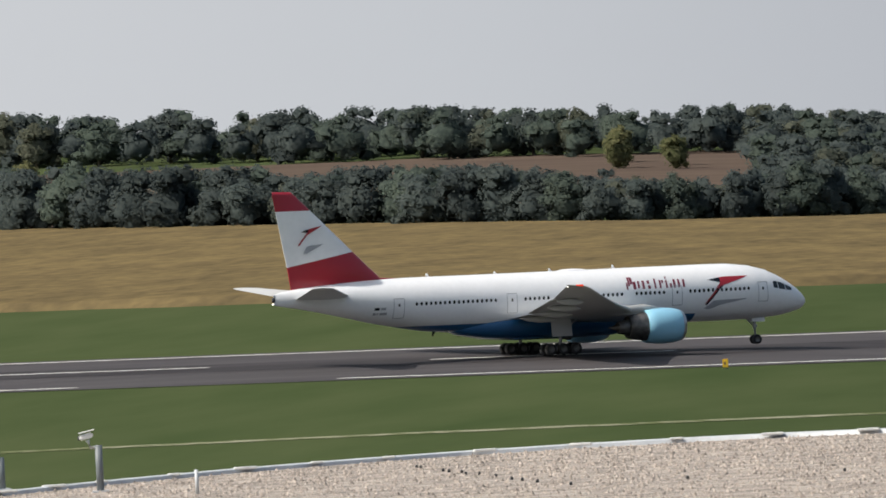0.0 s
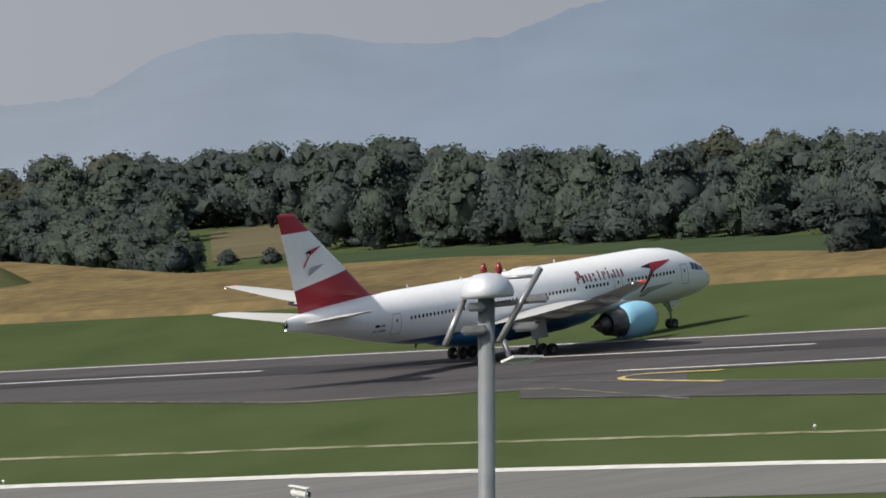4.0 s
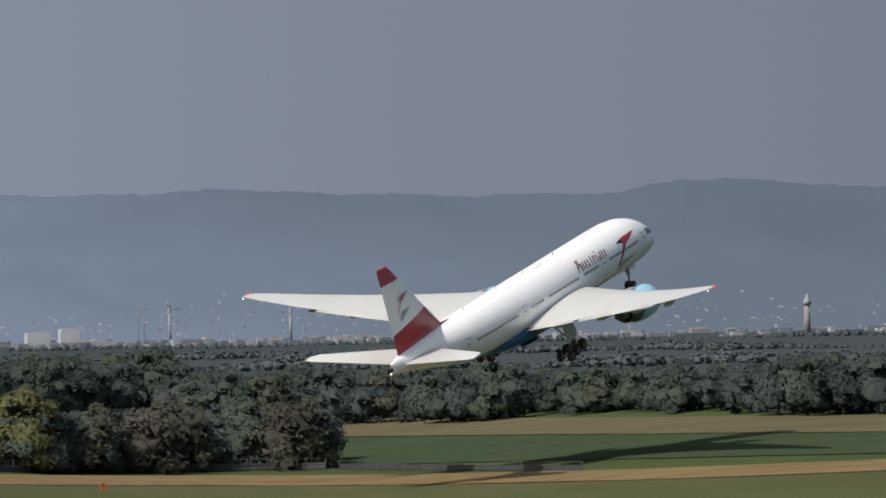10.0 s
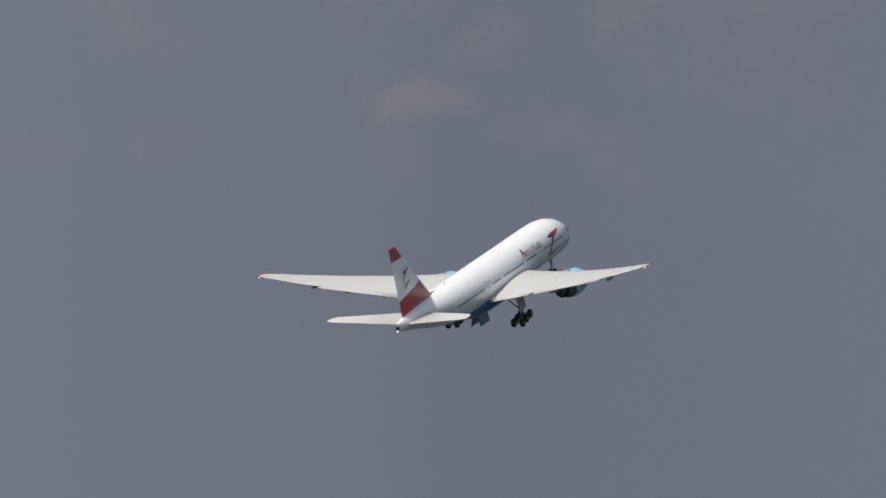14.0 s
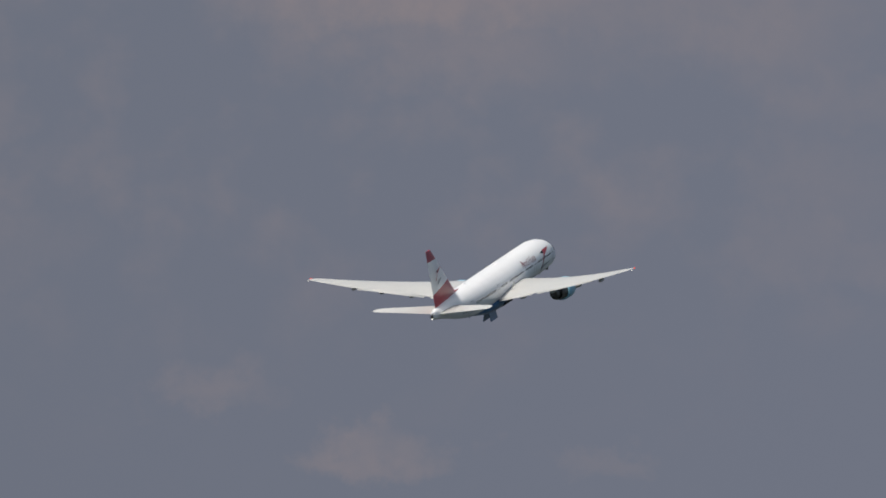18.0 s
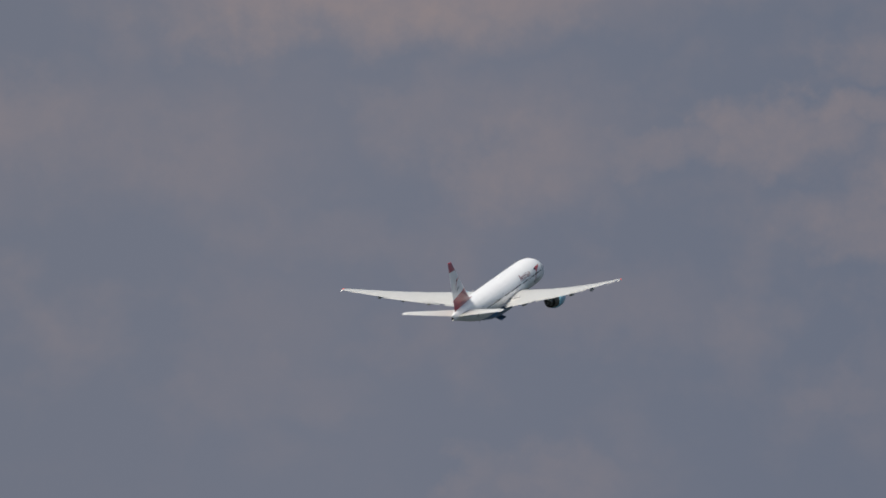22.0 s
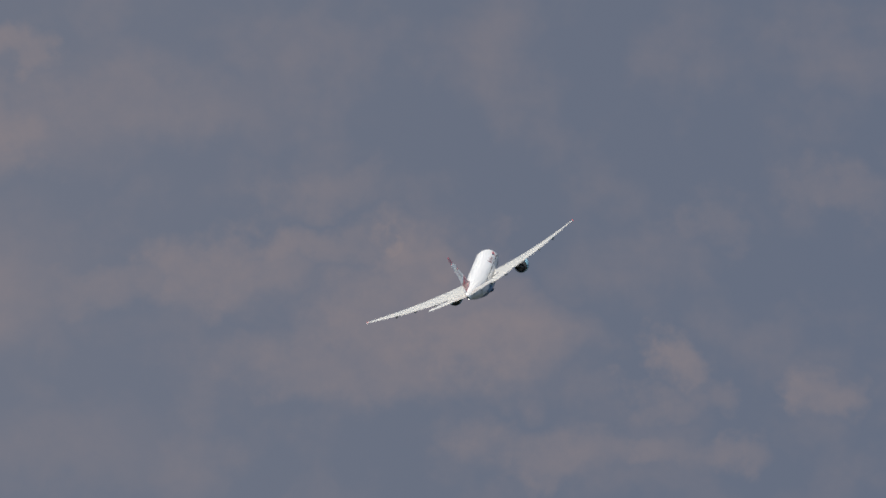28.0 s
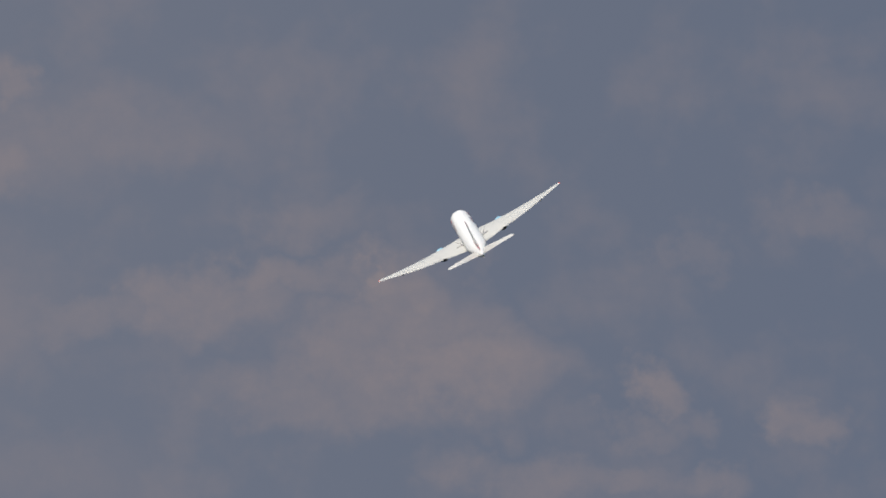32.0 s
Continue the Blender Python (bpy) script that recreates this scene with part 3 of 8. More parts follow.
    ap = tagged(new("turn_off", ribbon([(-6.05, 1370), (-5.02, 1356), (-3.98, 1336), (-2.58, 1318), (-1.3, 1278), (-0.17, 1274), (0.44, 1236)], [(b, r + 6) for b, r in [(-5.2, 1344.1), (-3.0, 1323.8), (-1.0, 1307.5), (1.0, 1293.1), (1.6, 1289.2)]], 0.035, M_ASPHALT, "turn_off")), "dark asphalt widening beside the runway", "taxiway", kind="structure")
    part("edge_line", ribbon([(b, r + 1.5) for b, r in [(-6.05, 1370), (-5.02, 1356), (-3.98, 1336), (-2.58, 1318), (-1.3, 1278), (-0.17, 1274), (0.44, 1236)]], [(b, r + 2.6) for b, r in [(-6.05, 1370), (-5.02, 1356), (-3.98, 1336), (-2.58, 1318), (-1.3, 1278), (-0.17, 1274), (0.44, 1236)]], 0.09, M_PATH, "edge_line"), ap, "pale pavement edge")
    part("turn_line", polystrip("turn_line", smoothed([(13.4, 1289.5), (6.7, 1291.6), (3.8, 1289.6), (3.5, 1283.6), (6.5, 1277.6), (13.1, 1267.5)]), 0.8, 0.1, M_YELLOW), ap, "yellow guide line")
    ex = tagged(new("exit_taxiway", patch("exit_taxiway", [(153.1, 1244.2), (157.5, 1211.3), (161.5, 1174.4), (170.0, 1124.7), (169.0, 1118.7), (176.7, 1143.9), (194.2, 1126.8), (207.4, 1116.3), (197.6, 1146.6), (193.1, 1165.6), (192.5, 1190.0), (193.8, 1204.0), (197.6, 1217.6), (204.7, 1230.7), (214.3, 1241.2), (226.5, 1247.2), (237.8, 1247.1), (246.9, 1245.3), (249.6, 1259.1), (213.3, 1267.8), (175.9, 1245.2)], 0.04, M_ASPHALT)), "dark asphalt exit taxiway curving off the runway", "taxiway", kind="structure")
    part("concrete_wedge", patch("concrete_wedge", [(153.7, 1244.1), (156.7, 1237.7), (162.6, 1182.4), (171.0, 1126.5), (168.3, 1126.9), (159.9, 1170.6), (155.7, 1217.6)], 0.09, M_PALE), ex, "pale concrete edge band")
    for pts, w, mm in (([(198.6, 1262.1), (188.0, 1251.5), (181.0, 1242.5), (176.8, 1230.9), (174.5, 1219.1), (173.3, 1201.1), (175.2, 1168.4), (178.9, 1137.5), (185.7, 1136.4)], 0.5, M_YELLOW), ([(247.2, 1249.4), (220.7, 1246.2), (208.9, 1242.1), (196.5, 1227.9), (191.7, 1218.6), (189.3, 1208.8), (187.7, 1192.8), (189.2, 1176.4), (194.3, 1157.3), (200.9, 1135.8)], 0.5, M_YELLOW), ([(198.3, 1231.7), (192.4, 1218.5), (189.5, 1206.7), (188.6, 1194.7), (190.2, 1176.2)], 0.4, M_YELLOW), ([(199.8, 1221.3), (195.6, 1211.8), (193.5, 1202.1), (192.2, 1188.1), (192.7, 1173.8)], 0.4, M_MARK)):
        part("guide_line", polystrip("guide_line", smoothed(pts), w, 0.1, mm), ex, "painted guide line")
    for pts in [[(164.3, 1125.5), (161.8, 1101.6)], [(164.9, 1123.4), (162.3, 1099.5)], [(165.6, 1123.3), (163.1, 1099.4)], [(166.1, 1121.2), (163.6, 1097.3)]]:
        part("hold_stripe", polystrip("hold_stripe", pts, 0.4, 0.1, M_YELLOW), sv, "yellow hold stripe")
    tagged(new("gravel_line", polystrip("gravel_line", [(107.3, 1096.2), (124.0, 1090.4), (143.0, 1084.4), (163.0, 1083.2)], 3.5, 0.06, M_PATH)), "pale gravel line in the grass", "path", kind="structure")
    tagged(new("gravel_line", polystrip("gravel_line", [(90.3, 1260.4), (103.6, 1229.2), (146.4, 1150.2)], 3.0, 0.06, M_PATH)), "pale gravel line in the grass", "path", kind="structure")


make_airfield()


# ---------------------------------------------------------------- trees
def leaf_mass(rng, H, W, kind, sprays=90):
    """Verts and faces of a crown: lumpy boughs on a few limbs, each a dense heart under close leaf sprays."""
    V, Fc = [], []
    lobes = []
    nl = {"round": 19, "tall": 22, "poplar": 11, "bush": 12, "fill": 13}[kind]
    for i in range(nl):
        if kind == "poplar":
            q = i / (nl - 1)
            c = Vector((rng.uniform(-.12, .12) * W, rng.uniform(-.12, .12) * W, H * (0.14 + 0.78 * q)))
            s = W * 0.42 * (1.0 - 0.75 * abs(q - 0.35))
            lobes.append((c, Vector((s, s, H * 0.085))))
        else:
            lo = {"bush": 0.1, "fill": 0.1}.get(kind, 0.14)
            a, q = rng.uniform(0, 6.28), rng.uniform(0, 1) ** 0.5
            zc = H * rng.uniform(lo, 0.86)
            span = W * 0.40 * q * (1.12 - 0.6 * (zc / H) ** 2)
            c = Vector((math.cos(a) * span, math.sin(a) * span, zc))
            s = W * rng.uniform(0.10, 0.21)
            lobes.append((c, Vector((s, s, s * rng.uniform(0.75, 1.1)))))
    if kind != "poplar":
        lobes.append((Vector((0, 0, H * 0.88)), Vector((W * 0.16, W * 0.16, H * 0.14))))
        lobes.append((Vector((0, 0, H * 0.43)), Vector((W * 0.38, W * 0.38, H * 0.38))))
    fine = sprays > 40
    for c, s in lobes:
        base = len(V)
        for v in ICO1[0]:
            d = 1 + 0.3 * noise.noise(v * 1.9 + c)
            V.append(c + Vector((v.x * s.x, v.y * s.y, v.z * s.z)) * 0.79 * d)
        Fc += [tuple(base + k for k in f) for f in ICO1[1]]
        size = (s.x + s.z) / 2
        for _ in range(int(sprays * max(0.6, min(2.6, (size / (0.16 * W)) ** 1.6)))):
            d = Vector((rng.gauss(0, 1), rng.gauss(0, 1), rng.gauss(0.2, 1))).normalized()
            p = c + Vector((d.x * s.x, d.y * s.y, d.z * s.z)) * rng.uniform(0.72, 1.0) ** 0.5 * rng.choice((1.0, 1.0, 1.12))
            k = rng.uniform(0.15, 0.38) * max(0.75, W / 8) * (1.0 if fine else 1.25)
            u = (d.orthogonal() + Vector((rng.uniform(-.8, .8), rng.uniform(-.8, .8), rng.uniform(-.8, .8)))).normalized()
            w = d.cross(u).normalized()
            b2 = len(V)
            V += [p - u * k + d * k * rng.uniform(-.2, .3), p + u * k * 0.5 + w * k * 0.85 + d * k * rng.uniform(0, .5), p + u * k * 0.6 - w * k * 0.8 + d * k * rng.uniform(-.1, .3)]
            Fc.append((b2, b2 + 1, b2 + 2))
    return V, Fc


def soft_normals(V, H):
    """Shading normals that follow the round of the whole crown."""
    P = np.array([tuple(v) for v in V])
    d = (P - np.array((0, 0, H * 0.42))) * np.array((1, 1, 0.8))
    d /= np.linalg.norm(d, axis=1, keepdims=True) + 1e-6
    d += np.random.default_rng(4).normal(0, 0.3, d.shape) + np.array((0, 0, 0.45))
    return d / np.linalg.norm(d, axis=1, keepdims=True)


def face_out(V, Fc, N):
    """Turns each face towards its shading normals."""
    P, F3 = np.array([tuple(v) for v in V]), np.array(Fc)
    g = np.cross(P[F3[:, 1]] - P[F3[:, 0]], P[F3[:, 2]] - P[F3[:, 0]])
    bad = (g * N[F3].sum(1)).sum(1) < 0
    F3[bad] = F3[bad][:, ::-1]
    return [tuple(f) for f in F3.tolist()]


def ico_data(n):
    bm = bmesh.new()
    bmesh.ops.create_icosphere(bm, subdivisions=n, radius=1.0)
    vs = [v.co.copy() for v in bm.verts]
    fs = [tuple(v.index for v in f.verts) for f in bm.faces]
    bm.free()
    return vs, fs


ICO1 = ico_data(1)


def make_tree(name, kind, H, W, mat, seed, label):
    """A tree at the origin; its copies are scaled to heights fitted to the camera's view."""
    rng = random.Random(seed)
    t = thing(name, label, "tree" if kind != "bush" else "bush", pose(0, 0, -500))
    V, Fc = leaf_mass(rng, H, W, kind)
    N = soft_normals(V, H)
    me = mesh_of("crown", V, face_out(V, Fc, N), mat, True)
    me.normals_split_custom_set_from_vertices(N.tolist())
    part("crown", me, t)
    pts = [(0, 0, -0.4), (rng.uniform(-.1, .1), 0, H * 0.25), (rng.uniform(-.2, .2), rng.uniform(-.2, .2), H * 0.55), (0, 0, H * 0.8)]
    tv = tube("trunk", pts, [0.035 * H, 0.028 * H, 0.018 * H, 0.006 * H], M_BARK, 7)
    bm = bmesh.new()
    bm.from_mesh(tv)
    for i in range(5):
        a, z = rng.uniform(0, 6.28), H * rng.uniform(0.22, 0.55)
        e = Vector((math.cos(a) * W * 0.3, math.sin(a) * W * 0.3, z + H * 0.18))
        lm = tube("limb", [(0, 0, z), e * 0.5 + Vector((0, 0, z * 0.5 + 0.1)), e], [0.014 * H, 0.01 * H, 0.004 * H], M_BARK, 5)
        bm.from_mesh(lm)
        bpy.data.meshes.remove(lm)
    bpy.data.meshes.remove(tv)
    part("trunk", from_bm("trunk", bm, M_BARK, True), t)
    return t


TREES = {}


def plant_models():
    for i in range(4):
        TREES["dark", i] = make_tree("tree", "round", 9, 8.5, M_LEAF[0], 10 + i, "dark green broadleaf tree in a dense belt")
    for i in range(4):
        TREES["green", i] = make_tree("tree", "round", 9, 8, M_LEAF[1], 20 + i, "mid green broadleaf tree of the woodland")
    for i in range(3):
        TREES["tall", i] = make_tree("tree", "tall", 13, 9, M_LEAF[1], 30 + i, "tall green woodland tree with a ragged crown")
    for i in range(2):
        TREES["olive", i] = make_tree("tree", "round", 9, 8, M_LEAF[2], 40 + i, "olive green tree turning yellow")
    TREES["yellow", 0] = make_tree("tree", "round", 7, 6, M_LEAF[3], 50, "small tree with yellow autumn leaves")
    TREES["poplar", 0] = make_tree("poplar_tree", "poplar", 10, 3.2, M_LEAF[0], 60, "slender dark poplar standing above the wood")
    for i in range(2):
        TREES["bush", i] = make_tree("bush", "bush", 4, 5, M_LEAF[0], 70 + i, "low dark green bush at the field edge")
        TREES["brown", i] = make_tree("bush", "bush", 4, 5, M_LEAF[4], 80 + i, "grey-brown autumn bush at the wood's edge")


plant_models()
PLANTED = []


def plant(kind, p, H, group, rng, sq=1.0):
    i = rng.randrange(max(k[1] for k in TREES if k[0] == kind) + 1)
    src = TREES[kind, i]
    h0 = {"dark": 9, "green": 9, "tall": 13, "olive": 9, "yellow": 7, "poplar": 10, "bush": 4, "brown": 4}[kind]
    s = H / h0 * range_fit(math.degrees(math.atan2(p.x, p.y)), p.xy.length)
    ob = copy_thing(src, Matrix.Translation(p) @ Matrix.Rotation(rng.uniform(0, 6.28), 4, "Z"))
    ob.scale = (s * sq * rng.uniform(0.9, 1.15), s * sq * rng.uniform(0.9, 1.15), s)
    ob["group"] = group
    PLANTED.append(ob)
    return ob


def belt(knots, group, kinds, step, depth, rng, hvar=0.2, b0=None, b1=None, sq=1.0, rows=1, back=0.0):
    """Trees along knots of (bearing, distance, height)."""
    B, R, H = zip(*knots)
    b, e = (b0 if b0 is not None else B[0]), (b1 if b1 is not None else B[-1])
    while b < e:
        for row in range(rows):
            r, h = float(np.interp(b, B, R)), float(np.interp(b, B, H))
            hh = h * rng.uniform(1 - hvar, 1 + hvar * 0.3)
            bb = b + rng.uniform(-0.4, 0.4) * step
            plant(rng.choice(kinds), spot(bb, r + 3 + row * back + rng.uniform(0, depth), -0.1), hh, group, rng, sq)
        b += step * rng.uniform(0.8, 1.2)


def thicket(name, label, knots, mats, step, rows, back, rng, hvar, sq, b0=None, b1=None, lead=0.0, sprays=42):
    """A dense wood as one mesh: many small-clumped crowns down to the ground."""
    B, R, H = zip(*knots)
    models = []
    for k in range(5):
        V, Fc = leaf_mass(random.Random(900 + k), 9.0, 8.0, "fill", sprays)
        N = soft_normals(V, 9.0)
        models.append((np.array([tuple(v) for v in V]), face_out(V, Fc, N), N))
    VV, FF, MI, NN, base = [], [], [], [], 0
    b = B[0] if b0 is None else b0
    e = B[-1] if b1 is None else b1
    while b < e:
        for row in range(rows):
            bb = b + rng.uniform(-0.5, 0.5) * step
            r, h = float(np.interp(bb, B, R)), float(np.interp(bb, B, H))
            p = spot(bb, r + lead + row * back + rng.uniform(0, back), -0.2)
            h -= max(0.0, p.z - spot(bb, r).z)
            s = max(h, 1.0) * rng.uniform(1 - hvar, 1 + hvar * 0.3) / 9.0 * range_fit(bb, p.xy.length)
            V, Fc, N = models[rng.randrange(5)]
            a = rng.uniform(0, 6.28)
            c, d = math.cos(a) * s * sq, math.sin(a) * s * sq
            W = np.empty_like(V)
            W[:, 0] = V[:, 0] * c - V[:, 1] * d + p.x
            W[:, 1] = V[:, 0] * d + V[:, 1] * c + p.y
            W[:, 2] = V[:, 2] * s + p.z
            VV.append(W)
            ca, sa = math.cos(a), math.sin(a)
            NN.append(np.stack([N[:, 0] * ca - N[:, 1] * sa, N[:, 0] * sa + N[:, 1] * ca, N[:, 2]], 1))
            FF += [tuple(base + k for k in f) for f in Fc]
            MI += [rng.choices(range(len(mats)), [6, 4, 1.2][:len(mats)])[0]] * len(Fc)
            base += len(V)
        b += step * rng.uniform(0.75, 1.25)
    me = mesh_of(name, np.concatenate(VV).tolist(), FF, mats=mats, index=MI, smooth=True)
    me.normals_split_custom_set_from_vertices(np.concatenate(NN).tolist())
    tagged(new(name, me), label, "trees", kind="stuff")


def make_woods():
    rng = random.Random(5)
    front, wood, hedge, tall = [(-13.41, 2000, 11.0), (-12.41, 1948, 10.0), (-11.41, 1904, 9.4), (-10.3, 1854, 7.1), (-9.92, 1846, 8.8), (-8.8, 1810, 5.7), (-7.42, 1798, 5.7), (-7.31, 1776, 5.2), (-5.68, 1722, 5.6), (-4.24, 1708, 6.7), (-4.19, 1666, 5.1), (-3.0, 1656, 6.9), (-2.55, 1696, 6.8), (-1.7, 1604, 6.6), (-1.63, 1650, 6.2)], [(-13.39, 2384, 9.8), (-11.75, 2290, 9.2), (-9.9, 2186, 7.8), (-9.78, 2244, 5.5), (-9.04, 2184, 5.1), (-7.3, 2002, 5.9), (-7.16, 2074, 4.0), (-4.72, 1958, 8.3), (-4.18, 1822, 5.9), (-3.98, 1906, 6.5), (-3.36, 1842, 4.8), (-2.3, 1786, 10.8), (-2.11, 1746, 9.0), (-1.25, 1680, 8.9), (-1.06, 1668, 13.3), (-0.06, 1638, 13.0), (0.93, 1620, 11.1), (0.98, 1632, 12.6), (2.47, 1522, 12.8), (3.94, 1586, 16.0), (5.33, 1542, 14.0), (5.56, 1537, 13.6), (7.3, 1516, 15.0), (7.58, 1536, 15.1), (8.57, 1498, 14.6), (9.32, 1492, 14.7), (10.17, 1490, 11.8), (10.82, 1450, 13.6)], [(9.42, 1478, 6.6), (10.92, 1450, 7.2), (11.3, 1432, 7.4), (12.41, 1438, 7.8), (12.47, 1444, 7.8)], [(9.68, 1584, 8.3), (10.68, 1574, 8.2), (11.8, 1582, 8.3), (11.92, 1554, 7.2), (12.67, 1564, 6.8), (13.17, 1558, 6.4), (13.3, 1570, 7.0), (13.41, 1586, 5.5), (14.41, 1582, 6.0), (14.54, 1566, 7.8), (15.9, 1598, 6.3), (16.73, 1652, 6.3)]
    fill = M_LEAFJ
    thicket("tree_belt", "dense dark green belt of broadleaf trees", [(b, r, h * 0.92) for b, r, h in front], fill, 0.10, 3, 7, rng, 0.25, 1.25, b1=-1.74, lead=6)
    belt(front, "trees along the grain field", ["dark", "dark", "green"], 0.16, 3, rng, 0.22, sq=1.15, b1=-1.78)
    thicket("woodland", "dense dark green woodland", wood, fill, 0.13, 3, 22, rng, 0.22, 1.3, b1=-1.8, lead=-10)
    thicket("woodland", "dense dark green woodland", [(b, r, h * 0.97) for b, r, h in wood], fill, 0.125, 3, 12, rng, 0.14, 0.95, b0=-1.0, b1=10.9, lead=5)
    belt([(b, r, h) for b, r, h in wood], "tall trees of the woodland", ["tall", "tall", "green", "dark"], 0.30, 10, rng, 0.14, b0=-1.1, b1=10.85, sq=0.95)
    belt([(b, r, h * 0.42) for b, r, h in wood], "undergrowth at the wood's edge", ["dark", "bush", "green"], 0.22, 4, rng, 0.3, b0=-0.9, b1=6.3, sq=1.5)
    belt([(b, r - 4, h * 0.42) for b, r, h in wood], "bushes at the wood's edge", ["brown", "olive", "brown", "bush"], 0.17, 4, rng, 0.35, b0=6.3, b1=9.6, sq=1.25)
    belt([(b, r, h) for b, r, h in wood], "trees of the far wood", ["green", "dark", "olive"], 0.26, 12, rng, 0.2, b1=-1.8, sq=1.2)
    thicket("hedgerow", "dark overgrown hedgerow along a fence", [(b, r, h * 0.9) for b, r, h in hedge], fill, 0.08, 3, 7, rng, 0.24, 1.3, lead=4)
    belt(hedge, "hedgerow along the fence", ["dark", "brown", "green", "olive"], 0.15, 6, rng, 0.22, sq=1.2)
    thicket("tree_line", "far dark tree line between fields", tall, fill, 0.085, 3, 12, rng, 0.2, 1.25)
    belt(tall, "far tree line", ["dark", "green"], 0.22, 10, rng, 0.25, sq=1.1)
    # the middle of the wood, row behind row up to its crest
    for q, hh in ((0.2, 0.95), (0.5, 1.0), (0.78, 1.0)):
        mid = [(b, r + q * (float(np.interp(b, [k[0] for k in wood], [k[1] for k in wood])) - r), h * hh) for b, r, h in front]
        thicket("woodland", "dense dark green woodland", mid, fill, 0.085, 2, 30, rng, 0.25, 1.4, b0=-10.0, b1=-1.85)
    thicket("hedgerow", "low dark hedge before the ploughed field", [(b, r + 55, h * 0.75) for b, r, h in front], fill, 0.14, 2, 30, rng, 0.5, 1.2, b1=-9.9)
    thicket("woodland", "dense dark green woodland behind the stubble", [(-2.0, 1776, 10.8), (-1.0, 1776, 10.8), (-0.7, 1776, 10.8)], fill, 0.07, 3, 10, rng, 0.25, 1.1)
    # dark sheet added to fill the gaps between the trees
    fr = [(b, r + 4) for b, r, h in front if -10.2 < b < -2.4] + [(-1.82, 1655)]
    tagged(new("forest_floor", ribbon(fr, [(b, 2420) for b, _ in fr], 0.3, M_WOODFLOOR, "forest_floor", rows=12)), "dark floor under the wood", "ground", kind="structure")
    # tree rows out on the plain, the haze put into their colour
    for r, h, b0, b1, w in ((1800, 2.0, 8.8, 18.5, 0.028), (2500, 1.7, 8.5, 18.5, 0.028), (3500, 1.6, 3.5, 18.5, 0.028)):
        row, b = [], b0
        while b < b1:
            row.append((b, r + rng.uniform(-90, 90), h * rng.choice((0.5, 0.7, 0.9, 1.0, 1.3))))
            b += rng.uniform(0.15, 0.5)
        thicket("far_tree_row", "tree row on the far plain in haze-tinted colours", row, [M_FARTREE], w, 1, 20, rng, 0.25, 1.7, sprays=6)
